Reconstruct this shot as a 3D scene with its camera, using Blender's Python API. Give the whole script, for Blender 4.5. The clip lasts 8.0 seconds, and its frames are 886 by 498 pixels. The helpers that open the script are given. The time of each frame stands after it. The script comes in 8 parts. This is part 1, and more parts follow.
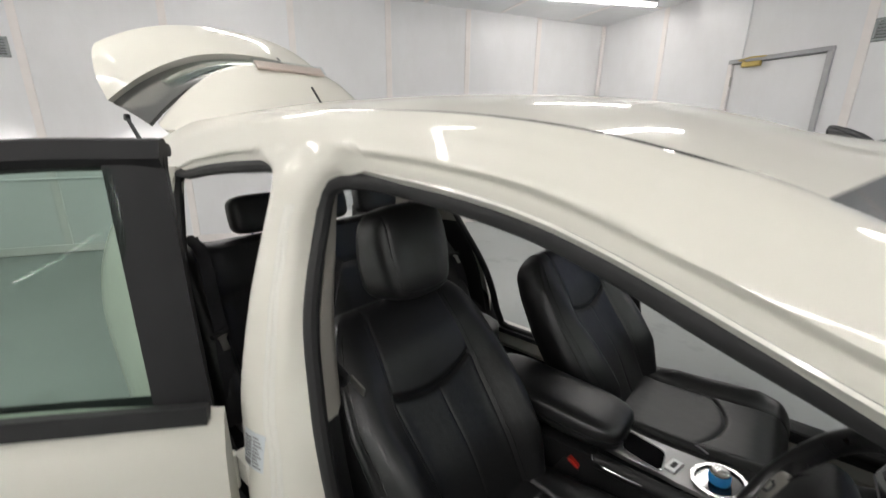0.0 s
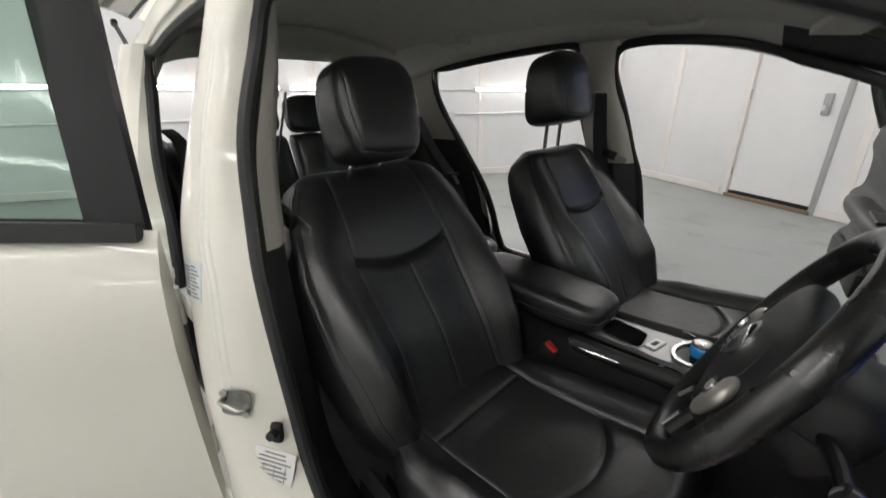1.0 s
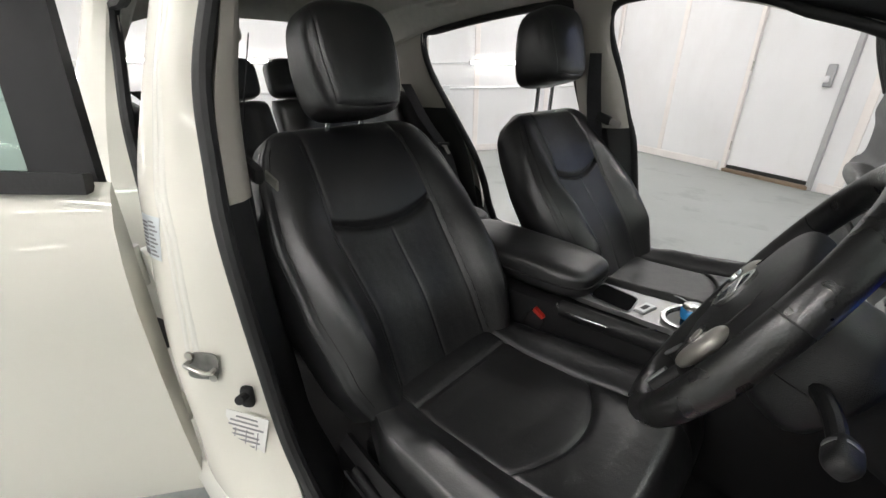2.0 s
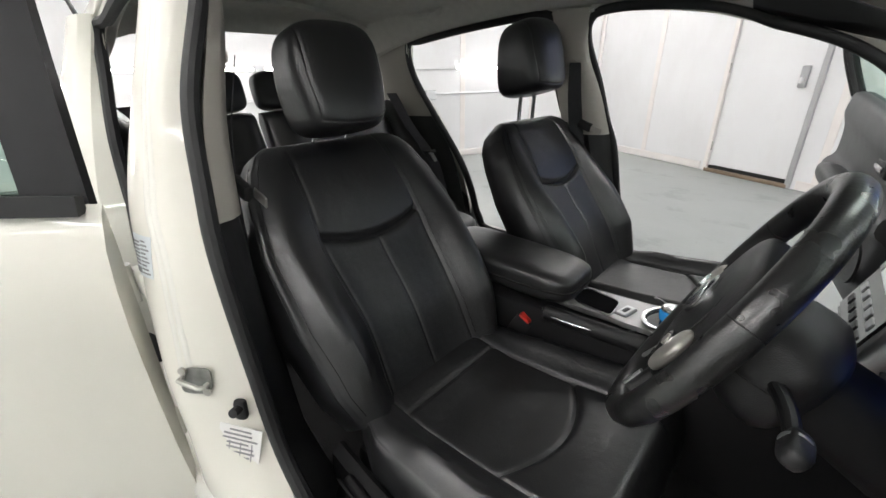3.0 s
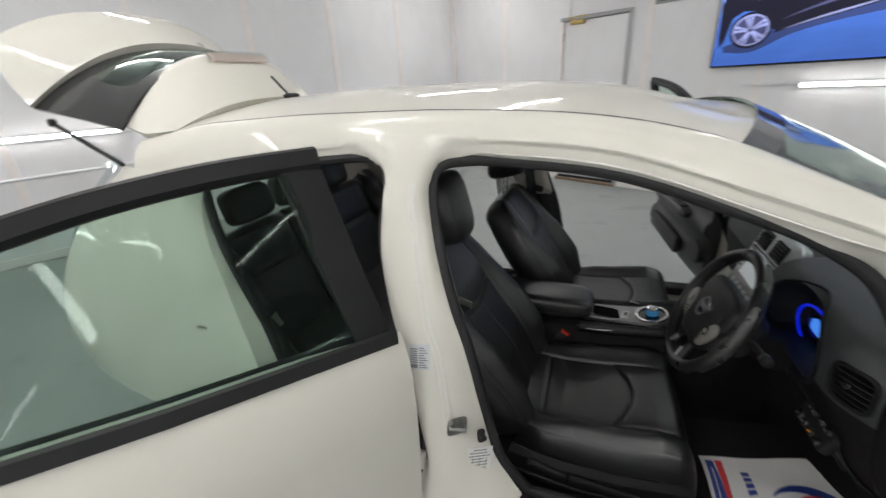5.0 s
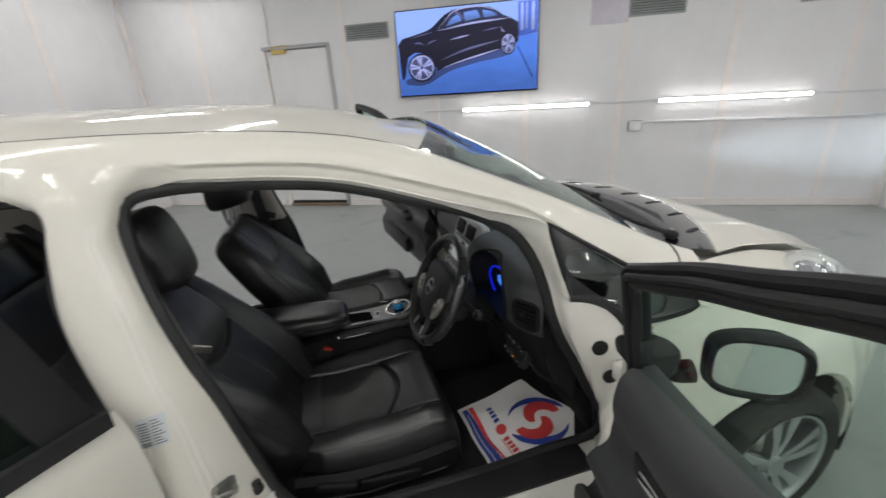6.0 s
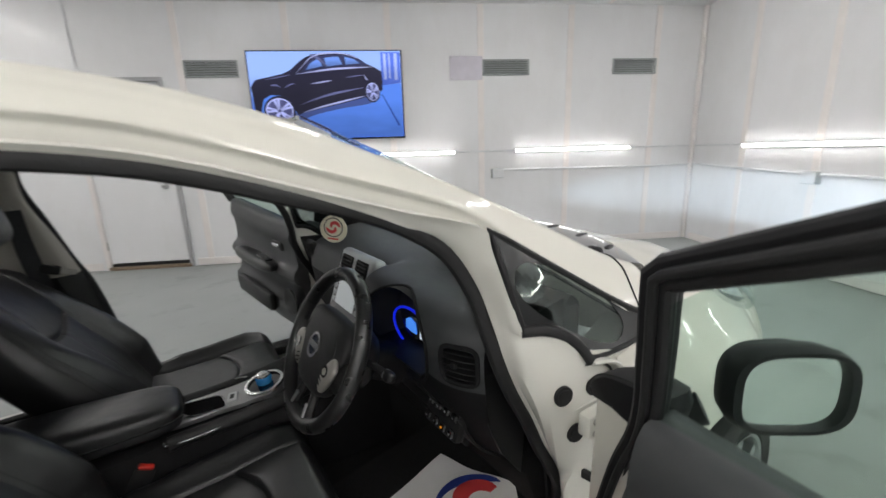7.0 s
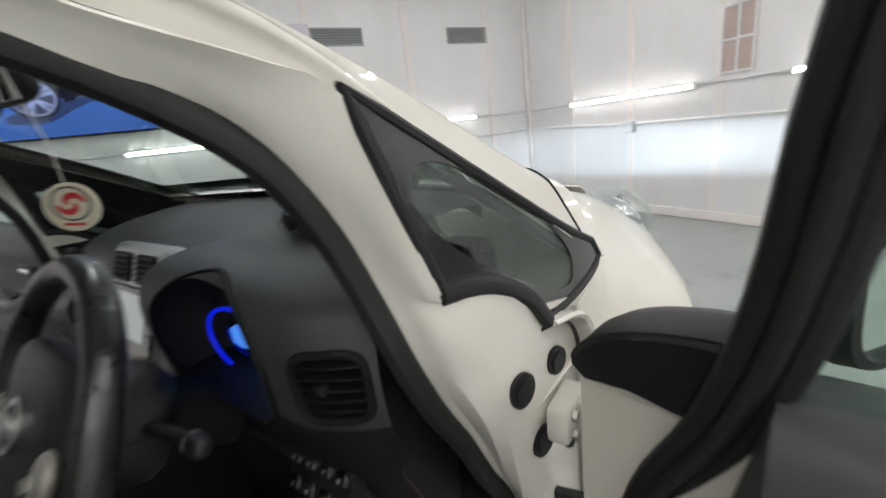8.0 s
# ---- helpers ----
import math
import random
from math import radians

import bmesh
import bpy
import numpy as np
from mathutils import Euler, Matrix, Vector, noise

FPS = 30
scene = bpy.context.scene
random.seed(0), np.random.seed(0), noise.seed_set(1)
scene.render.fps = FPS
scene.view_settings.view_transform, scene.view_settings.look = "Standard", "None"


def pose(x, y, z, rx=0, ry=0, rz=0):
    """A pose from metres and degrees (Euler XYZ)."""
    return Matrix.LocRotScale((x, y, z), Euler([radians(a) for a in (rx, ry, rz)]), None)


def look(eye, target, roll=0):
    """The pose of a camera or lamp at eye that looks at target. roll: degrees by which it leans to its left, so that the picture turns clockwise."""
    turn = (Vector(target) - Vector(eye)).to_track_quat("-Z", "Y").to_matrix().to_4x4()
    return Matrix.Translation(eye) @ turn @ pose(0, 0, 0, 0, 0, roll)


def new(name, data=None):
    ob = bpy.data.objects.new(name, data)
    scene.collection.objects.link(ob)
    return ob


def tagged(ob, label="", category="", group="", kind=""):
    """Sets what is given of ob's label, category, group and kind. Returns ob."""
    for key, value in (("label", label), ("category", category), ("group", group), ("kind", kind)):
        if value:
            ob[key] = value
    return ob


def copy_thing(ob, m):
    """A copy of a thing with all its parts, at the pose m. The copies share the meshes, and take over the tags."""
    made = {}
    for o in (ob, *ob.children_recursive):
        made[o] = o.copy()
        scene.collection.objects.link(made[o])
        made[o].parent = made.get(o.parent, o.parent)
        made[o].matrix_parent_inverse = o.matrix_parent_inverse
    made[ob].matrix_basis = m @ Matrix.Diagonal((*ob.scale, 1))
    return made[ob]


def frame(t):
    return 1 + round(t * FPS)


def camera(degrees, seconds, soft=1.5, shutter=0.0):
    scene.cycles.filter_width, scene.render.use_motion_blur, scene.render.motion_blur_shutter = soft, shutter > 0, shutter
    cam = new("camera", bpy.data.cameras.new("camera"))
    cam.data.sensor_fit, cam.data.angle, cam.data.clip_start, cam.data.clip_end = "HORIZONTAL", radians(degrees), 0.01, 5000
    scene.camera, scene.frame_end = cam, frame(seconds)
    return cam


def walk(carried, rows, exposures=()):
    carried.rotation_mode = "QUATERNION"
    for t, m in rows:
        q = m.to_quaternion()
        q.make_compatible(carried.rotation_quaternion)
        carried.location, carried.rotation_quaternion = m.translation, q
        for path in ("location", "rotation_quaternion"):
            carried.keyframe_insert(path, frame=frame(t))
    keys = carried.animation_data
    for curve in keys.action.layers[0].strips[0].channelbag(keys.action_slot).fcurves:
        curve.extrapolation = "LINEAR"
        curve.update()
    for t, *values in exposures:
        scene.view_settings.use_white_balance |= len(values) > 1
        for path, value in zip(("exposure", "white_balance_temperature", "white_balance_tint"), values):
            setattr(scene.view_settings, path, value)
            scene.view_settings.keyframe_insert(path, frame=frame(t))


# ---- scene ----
# camera and its walk
cam = camera(94.7, 8.0, soft=1.5, shutter=0.4)
PATH = [
    (0, (0.291, 0.105, 1.39), (-1.49, 0.819, 0.826), 0.8),
    (0.5, (0.362, 0.184, 1.28), (-1.42, 0.826, 0.638), 0.7),
    (1, (0.353, 0.221, 1.148), (-1.419, 0.812, 0.435), 0.2),
    (1.5, (0.342, 0.254, 1.093), (-1.405, 0.83, 0.308), 0.1),
    (3, (0.362, 0.263, 1.116), (-1.364, 0.899, 0.331), -0.7),
    (3.5, (0.404, 0.178, 1.238), (-1.309, 0.899, 0.499), -1.1),
    (4, (0.406, -0.056, 1.362), (-1.238, 0.791, 0.602), -1.5),
    (4.2, (0.383, -0.159, 1.398), (-1.235, 0.745, 0.646), -1.9),
    (5.3, (0.314, -0.506, 1.499), (-0.839, 0.947, 0.752), -4.3),
    (5.5, (0.346, -0.496, 1.504), (-0.565, 1.127, 0.772), -5.0),
    (6, (0.377, -0.481, 1.462), (-0.038, 1.343, 0.756), -3.3),
    (6.5, (0.332, -0.378, 1.419), (0.247, 1.533, 0.833), -0.6),
    (7, (0.258, -0.188, 1.292), (0.479, 1.744, 0.823), -1.8),
    (7.3, (0.223, -0.126, 1.208), (0.62, 1.777, 0.736), -3.1),
    (7.5, (0.236, -0.054, 1.161), (0.75, 1.818, 0.679), -4.2),
    (8, (0.327, 0.158, 1.108), (1.157, 1.895, 0.565), -7.1),
]
walk(cam, [(t, look(eye, target, roll)) for t, eye, target, roll in PATH],
     exposures=[(0, 0.24, 6500, 10), (0.5, 0.10, 6500, 10), (1, 0.52, 6500, 10), (1.5, 0.76, 6500, 10), (3, 0.95, 6400, 10), (3.5, 0.74, 6350, 10), (4, 0.27, 6350, 10), (5.5, 0.08, 6350, 10), (6, 0.02, 6400, 10), (6.5, 0.04, 6400, 10), (7, 0.18, 6400, 10), (7.5, 0.33, 6400, 10), (8, 0.28, 6450, 10)])

# world: the hall has no daylight, only its own battens; a faint grey stands for what leaks in
world = bpy.data.worlds.new("world")
world.use_nodes = True
scene.world = world
world.node_tree.nodes["Background"].inputs[0].default_value = (0.9, 0.95, 1.0, 1)
world.node_tree.nodes["Background"].inputs[1].default_value = 0.02
BATTEN = 15.0          # emission of a wall batten
CEILING_BATTEN = 30.0  # emission of a ceiling batten

# ---------------------------------------------------------------- materials
def material(name, color, rough=0.5, metal=0.0, coat=0.0, vary=0.08, scale=6.0, bump=0.0, bump_scale=80.0, alpha_mix=None, spec=0.5, rough_vary=0.1):
    m = bpy.data.materials.new(name)
    m.use_nodes = True
    nt = m.node_tree
    b = nt.nodes["Principled BSDF"]
    b.inputs["Roughness"].default_value = rough
    b.inputs["Metallic"].default_value = metal
    b.inputs["Coat Weight"].default_value = coat
    b.inputs["Coat Roughness"].default_value = 0.04
    b.inputs["Specular IOR Level"].default_value = spec
    tc = nt.nodes.new("ShaderNodeTexCoord")
    n1 = nt.nodes.new("ShaderNodeTexNoise")
    n1.inputs["Scale"].default_value = scale
    n1.inputs["Detail"].default_value = 6
    nt.links.new(tc.outputs["Object"], n1.inputs["Vector"])
    ramp = nt.nodes.new("ShaderNodeValToRGB")
    ramp.color_ramp.elements[0].position, ramp.color_ramp.elements[1].position = 0.3, 0.7
    lo = [max(0, c * (1 - vary)) for c in color]
    hi = [min(1, c * (1 + vary)) for c in color]
    ramp.color_ramp.elements[0].color = (*lo, 1)
    ramp.color_ramp.elements[1].color = (*hi, 1)
    nt.links.new(n1.outputs["Fac"], ramp.inputs["Fac"])
    nt.links.new(ramp.outputs["Color"], b.inputs["Base Color"])
    if rough_vary:
        mr = nt.nodes.new("ShaderNodeMapRange")
        mr.inputs["To Min"].default_value = max(0.02, rough * (1 - rough_vary))
        mr.inputs["To Max"].default_value = min(1, rough * (1 + rough_vary))
        n3 = nt.nodes.new("ShaderNodeTexNoise")
        n3.inputs["Scale"].default_value = scale * 3.1
        nt.links.new(tc.outputs["Object"], n3.inputs["Vector"])
        nt.links.new(n3.outputs["Fac"], mr.inputs["Value"])
        nt.links.new(mr.outputs["Result"], b.inputs["Roughness"])
    if bump:
        n2 = nt.nodes.new("ShaderNodeTexNoise")
        n2.inputs["Scale"].default_value = bump_scale
        n2.inputs["Detail"].default_value = 4
        nt.links.new(tc.outputs["Object"], n2.inputs["Vector"])
        bp = nt.nodes.new("ShaderNodeBump")
        bp.inputs["Strength"].default_value = bump
        bp.inputs["Distance"].default_value = 0.004
        nt.links.new(n2.outputs["Fac"], bp.inputs["Height"])
        nt.links.new(bp.outputs["Normal"], b.inputs["Normal"])
    return m


def leather(name, color, rough, cell=420.0, strength=0.25):
    """Grained hide: small cells, with slow soft creasing over them."""
    m = material(name, color, rough, vary=0.15, scale=9, spec=0.85)
    nt = m.node_tree
    b = nt.nodes["Principled BSDF"]
    tc = next(n for n in nt.nodes if n.type == "TEX_COORD")
    v = nt.nodes.new("ShaderNodeTexVoronoi")
    v.inputs["Scale"].default_value = cell
    w = nt.nodes.new("ShaderNodeTexNoise")
    w.inputs["Scale"].default_value = 26
    w.inputs["Detail"].default_value = 3
    nt.links.new(tc.outputs["Object"], v.inputs["Vector"])
    nt.links.new(tc.outputs["Object"], w.inputs["Vector"])
    b1, b2 = nt.nodes.new("ShaderNodeBump"), nt.nodes.new("ShaderNodeBump")
    b1.inputs["Strength"].default_value, b1.inputs["Distance"].default_value = strength, 0.0006
    b2.inputs["Strength"].default_value, b2.inputs["Distance"].default_value = 0.35, 0.004
    nt.links.new(v.outputs["Distance"], b1.inputs["Height"])
    nt.links.new(w.outputs["Fac"], b2.inputs["Height"])
    nt.links.new(b1.outputs["Normal"], b2.inputs["Normal"])
    nt.links.new(b2.outputs["Normal"], b.inputs["Normal"])
    return m


def perforated(name, color, rough):
    """Hide with rows of punched holes a few millimetres apart."""
    m = leather(name, color, rough)
    nt = m.node_tree
    b = nt.nodes["Principled BSDF"]
    tc = next(n for n in nt.nodes if n.type == "TEX_COORD")
    v = nt.nodes.new("ShaderNodeTexVoronoi")
    v.inputs["Scale"].default_value = 190
    v.inputs["Randomness"].default_value = 0.0
    nt.links.new(tc.outputs["Object"], v.inputs["Vector"])
    r = nt.nodes.new("ShaderNodeValToRGB")
    r.color_ramp.elements[0].position, r.color_ramp.elements[1].position = 0.22, 0.3
    r.color_ramp.elements[0].color, r.color_ramp.elements[1].color = (0.002, 0.002, 0.002, 1), (*color, 1)
    nt.links.new(v.outputs["Distance"], r.inputs["Fac"])
    nt.links.new(r.outputs["Color"], b.inputs["Base Color"])
    return m


def glass(name, tint, rough=0.0, gloss=0.035, graze=0.9):
    """Thin pane: clear tinted transmission with a real glossy face."""
    m = bpy.data.materials.new(name)
    m.use_nodes = True
    nt = m.node_tree
    nt.nodes.remove(nt.nodes["Principled BSDF"])
    out = nt.nodes["Material Output"]
    tr, gl, mix, fr = (nt.nodes.new("ShaderNode" + k) for k in ("BsdfTransparent", "BsdfGlossy", "MixShader", "LayerWeight"))
    tr.inputs["Color"].default_value = (*tint, 1)
    gl.inputs["Roughness"].default_value = rough
    gl.inputs["Color"].default_value = (0.9, 0.95, 0.92, 1)
    fr.inputs["Blend"].default_value = 0.5
    pw, ma = nt.nodes.new("ShaderNodeMath"), nt.nodes.new("ShaderNodeMath")
    pw.operation, pw.inputs[1].default_value = "POWER", 5.0
    ma.operation, ma.inputs[1].default_value, ma.inputs[2].default_value = "MULTIPLY_ADD", graze, gloss
    nt.links.new(fr.outputs["Facing"], pw.inputs[0])
    nt.links.new(pw.outputs[0], ma.inputs[0])
    nt.links.new(ma.outputs[0], mix.inputs[0])
    nt.links.new(tr.outputs["BSDF"], mix.inputs[1])
    nt.links.new(gl.outputs["BSDF"], mix.inputs[2])
    nt.links.new(mix.outputs["Shader"], out.inputs["Surface"])
    return m


def glow(name, color, strength):
    m = bpy.data.materials.new(name)
    m.use_nodes = True
    b = m.node_tree.nodes["Principled BSDF"]
    b.inputs["Base Color"].default_value = (*color, 1)
    b.inputs["Emission Color"].default_value = (*color, 1)
    b.inputs["Emission Strength"].default_value = strength
    b.inputs["Roughness"].default_value = 0.4
    return m


PAINT = material("pearl_white_paint", (0.74, 0.722, 0.652), 0.6, spec=0.25, coat=0.75, vary=0.012, scale=3, rough_vary=0.05)
JAMB = material("white_jamb_paint", (0.75, 0.74, 0.68), 0.30, coat=0.8, vary=0.012, scale=4, rough_vary=0)
SEAL = material("black_rubber", (0.012, 0.012, 0.013), 0.6, bump=0.1, bump_scale=200)
FRAMEB = material("satin_black_frame", (0.014, 0.014, 0.0155), 0.5, spec=0.22, vary=0.1, bump=0.03, bump_scale=500)
PLASTIC = material("black_grained_plastic", (0.009, 0.0092, 0.0099), 0.45, vary=0.12, bump=0.25, bump_scale=900)
DASHTOP = material("charcoal_soft_dash", (0.043, 0.046, 0.049), 0.45, vary=0.1, bump=0.3, bump_scale=700)
DOORTRIM = material("charcoal_door_trim", (0.055, 0.057, 0.06), 0.46, vary=0.08, bump=0.08, bump_scale=400)
DASHFACE = material("black_matt_plastic", (0.008, 0.008, 0.009), 0.6, spec=0.25, vary=0.12, bump=0.25, bump_scale=900)
CARPET = material("black_carpet", (0.0045, 0.0045, 0.005), 0.95, vary=0.4, scale=60, bump=0.8, bump_scale=300)
GLOSSB = material("piano_black", (0.006, 0.006, 0.007), 0.06, coat=1.0, rough_vary=0, vary=0.0)
LEATHER = leather("black_leather", (0.0125, 0.0128, 0.0138), 0.36)
PERF = perforated("perforated_black_leather", (0.0115, 0.0118, 0.0126), 0.42)
THREAD = material("grey_stitching", (0.013, 0.013, 0.0135), 0.85)
LINER = material("grey_headliner_cloth", (0.62, 0.60, 0.56), 0.95, vary=0.05, scale=40, bump=0.4, bump_scale=600)
TRIMGREY = material("beige_grey_pillar_trim", (0.40, 0.375, 0.335), 0.65, vary=0.04, bump=0.15, bump_scale=700)
CHROME = material("chrome", (0.75, 0.75, 0.76), 0.12, metal=1.0, vary=0.02)
SILVER = material("satin_silver_trim", (0.45, 0.46, 0.47), 0.35, metal=0.8, vary=0.04)
# near-black without sheen: the shade of a deep tray put into the colour
TRAYSHADE = material("shaded_black_tray", (0.004, 0.004, 0.0045), 0.9, spec=0.05)
PLATESILVER = material("satin_grey_plate", (0.30, 0.30, 0.30), 0.36, metal=0.8, vary=0.05)
ZINC = material("dull_zinc_plate", (0.26, 0.26, 0.25), 0.45, metal=0.9, vary=0.2, scale=60)
STEEL = material("zinc_plated_steel", (0.45, 0.44, 0.41), 0.35, metal=1.0, vary=0.15, scale=40)
BELT = material("black_belt_webbing", (0.032, 0.032, 0.036), 0.75, vary=0.2, scale=150, bump=0.5, bump_scale=500)
RED = material("red_buckle_button", (0.55, 0.03, 0.02), 0.4)
BLUEKNOB = material("pale_blue_knob", (0.03, 0.26, 0.62), 0.2, coat=0.8)
GLASS = glass("green_tinted_glass", (0.80, 0.88, 0.84), gloss=0.015, graze=0.22)
GLASSR = glass("rear_green_glass", (0.68, 0.77, 0.725), gloss=0.007, graze=0.16)
WINDSCREEN = glass("windscreen_glass", (0.86, 0.92, 0.90))
SMOKE = glass("dark_quarter_glass", (0.60, 0.66, 0.64), gloss=0.07)
BANDBLACK = material("black_windscreen_band", (0.02, 0.021, 0.022), 0.06, coat=1.0, rough_vary=0)
FRIT = material("black_glass_frit", (0.035, 0.036, 0.037), 0.22, coat=0.3, rough_vary=0)
MIRROR = material("mirror_silvering", (0.82, 0.86, 0.85), 0.01, metal=1.0, vary=0.0, rough_vary=0)
TYRE = material("tyre_rubber", (0.02, 0.02, 0.02), 0.8, bump=0.3, bump_scale=120)
ALLOY = material("silver_alloy", (0.55, 0.56, 0.57), 0.3, metal=0.9, vary=0.04)
LAMPGLASS = glass("clear_lamp_cover", (0.9, 0.92, 0.93), 0.02)
WHITEPAPER = material("white_paper", (0.78, 0.77, 0.75), 0.7, vary=0.03, bump=0.3, bump_scale=25)
INKRED = material("red_print", (0.62, 0.05, 0.05), 0.6)
INKBLUE = material("blue_print", (0.03, 0.06, 0.30), 0.6)
INKGREY = material("grey_print", (0.25, 0.25, 0.26), 0.7)
LABEL = material("silver_paper_label", (0.62, 0.66, 0.68), 0.45, vary=0.04)
BLUEGLOW = glow("blue_dial_glow", (0.004, 0.02, 1.0), 0.4)
PALEGLOW = glow("pale_blue_display", (0.08, 0.3, 1.0), 0.6)
REDGLOW = glow("red_clock_glow", (1.0, 0.08, 0.02), 0.6)
AMBER = glow("amber_indicator", (1.0, 0.35, 0.02), 0.5)
TUBE = glow("white_led_batten", (1.0, 0.965, 0.925), BATTEN)
TUBEC = glow("white_ceiling_batten", (1.0, 0.965, 0.925), CEILING_BATTEN)

# ---------------------------------------------------------------- mesh helpers
def spline(pts, n):
    """n+1 points on a Catmull-Rom curve through pts, evenly over its length."""
    p = np.array(pts, float)
    if len(p) == 2:
        return [Vector(p[0] + (p[1] - p[0]) * i / n) for i in range(n + 1)]
    q = np.vstack([2 * p[0] - p[1], p, 2 * p[-1] - p[-2]])
    out = []
    for i in range(len(p) - 1):
        a, b, c, d = q[i], q[i + 1], q[i + 2], q[i + 3]
        for s in np.linspace(0, 1, 13)[:-1]:
            out.append(0.5 * (2 * b + (c - a) * s + (2 * a - 5 * b + 4 * c - d) * s * s + (3 * b - a - 3 * c + d) * s ** 3))
    out.append(p[-1])
    out = np.array(out)
    cum = np.concatenate([[0], np.cumsum(np.linalg.norm(np.diff(out, axis=0), axis=1))])
    want = np.linspace(0, cum[-1], n + 1)
    return [Vector([np.interp(w, cum, out[:, k]) for k in range(out.shape[1])]) for w in want]


def grid(pts, wrap=False):
    """A bmesh of quads over a table of points."""
    bm = bmesh.new()
    vs = [[bm.verts.new(p) for p in row] for row in pts]
    n = len(vs[0])
    for i in range(len(vs) - 1):
        for j in range(n if wrap else n - 1):
            bm.faces.new((vs[i][j], vs[i][(j + 1) % n], vs[i + 1][(j + 1) % n], vs[i + 1][j]))
    return bm


def solidify(bm, thick):
    """Gives an open sheet a back, thick metres behind its normals."""
    bmesh.ops.recalc_face_normals(bm, faces=bm.faces)
    bm.normal_update()
    back = {v: bm.verts.new(v.co - v.normal * thick) for v in list(bm.verts)}
    edges = [e for e in bm.edges if e.is_boundary]
    for f in list(bm.faces):
        bm.faces.new([back[v] for v in reversed(f.verts)])
    for e in edges:
        a, b = e.verts
        loop = e.link_loops[0] if e.link_loops else None
        if loop and loop.vert == a:
            bm.faces.new((b, a, back[a], back[b]))
        else:
            bm.faces.new((a, b, back[b], back[a]))
    return bm


def sheet(rows, nu=10, nv=10, thick=0.003):
    """A smooth sheet through rows of points (the rows run across, nv steps; nu steps from row to row)."""
    lines = [spline(r, nv) for r in rows]
    cols = [spline([l[j] for l in lines], nu) for j in range(nv + 1)]
    bm = grid([[cols[j][i] for j in range(nv + 1)] for i in range(nu + 1)])
    return solidify(bm, thick) if thick else bm


def loft(rings, caps=True):
    """A skin over closed rings of equal count."""
    bm = grid(rings, wrap=True)
    if caps:
        bm.verts.ensure_lookup_table()
        n = len(rings[0])
        bm.faces.new([bm.verts[i] for i in reversed(range(n))])
        bm.faces.new([bm.verts[len(bm.verts) - n + i] for i in range(n)])
    bmesh.ops.recalc_face_normals(bm, faces=bm.faces)
    return bm


def sweep(path, profile, up=(0, 0, 1), closed=False, caps=True):
    """Sweeps a closed 2D profile (side, up) along a path."""
    path = [Vector(p) for p in path]
    up = Vector(up)
    rings = []
    n = len(path)
    for i, p in enumerate(path):
        if closed:
            t = path[(i + 1) % n] - path[i - 1]
        else:
            t = path[min(i + 1, n - 1)] - path[max(i - 1, 0)]
        t.normalize()
        side = t.cross(up)
        if side.length < 1e-4:
            side = t.cross(Vector((1, 0, 0)))
        side.normalize()
        u = side.cross(t)
        rings.append([p + side * a + u * b for a, b in profile])
    if closed:
        rings.append(rings[0])
        bm = loft(rings, caps=False)
        bmesh.ops.remove_doubles(bm, verts=bm.verts, dist=1e-6)
        return bm
    return loft(rings, caps)


def circle(r, n=10, rb=None, start=0.0):
    return [(r * math.cos(start + 2 * math.pi * i / n), (rb or r) * math.sin(start + 2 * math.pi * i / n)) for i in range(n)]


def rod(path, r, n=10, steps=None, closed=False):
    pts = spline(path, steps) if steps else path
    return sweep(pts, circle(r, n), closed=closed, up=(0.12, 0.31, 0.94))


def rbox(c, s, bevel=0.01, seg=2, rot=(0, 0, 0)):
    """A box of size s about c with rounded edges."""
    bm = bmesh.new()
    bmesh.ops.create_cube(bm, size=1.0)
    bmesh.ops.scale(bm, vec=s, verts=bm.verts)
    if bevel:
        bmesh.ops.bevel(bm, geom=list(bm.edges), offset=min(bevel, 0.49 * min(s)), segments=seg, affect="EDGES", profile=0.5)
    bm.transform(Matrix.LocRotScale(c, Euler([radians(a) for a in rot]), None))
    return bm


def superegg(c, s, e=(0.4, 0.4), n=32, m=20, rot=(0, 0, 0), shape=None):
    """A rounded cushion: a super-ellipsoid of half sizes s; shape may bend each unit point."""
    f = lambda v, k: math.copysign(abs(v) ** k, v)
    rings = []
    for i in range(m + 1):
        a = -math.pi / 2 + math.pi * i / m
        a = max(-math.pi / 2 + 0.02, min(math.pi / 2 - 0.02, a))
        ring = []
        for j in range(n):
            b = 2 * math.pi * j / n
            p = Vector((f(math.cos(a), e[0]) * f(math.cos(b), e[1]), f(math.cos(a), e[0]) * f(math.sin(b), e[1]), f(math.sin(a), e[0])))
            if shape:
                p = shape(p)
            ring.append(Vector((p.x * s[0], p.y * s[1], p.z * s[2])))
        rings.append(ring)
    bm = loft(rings)
    bm.transform(Matrix.LocRotScale(c, Euler([radians(a) for a in rot]), None))
    return bm


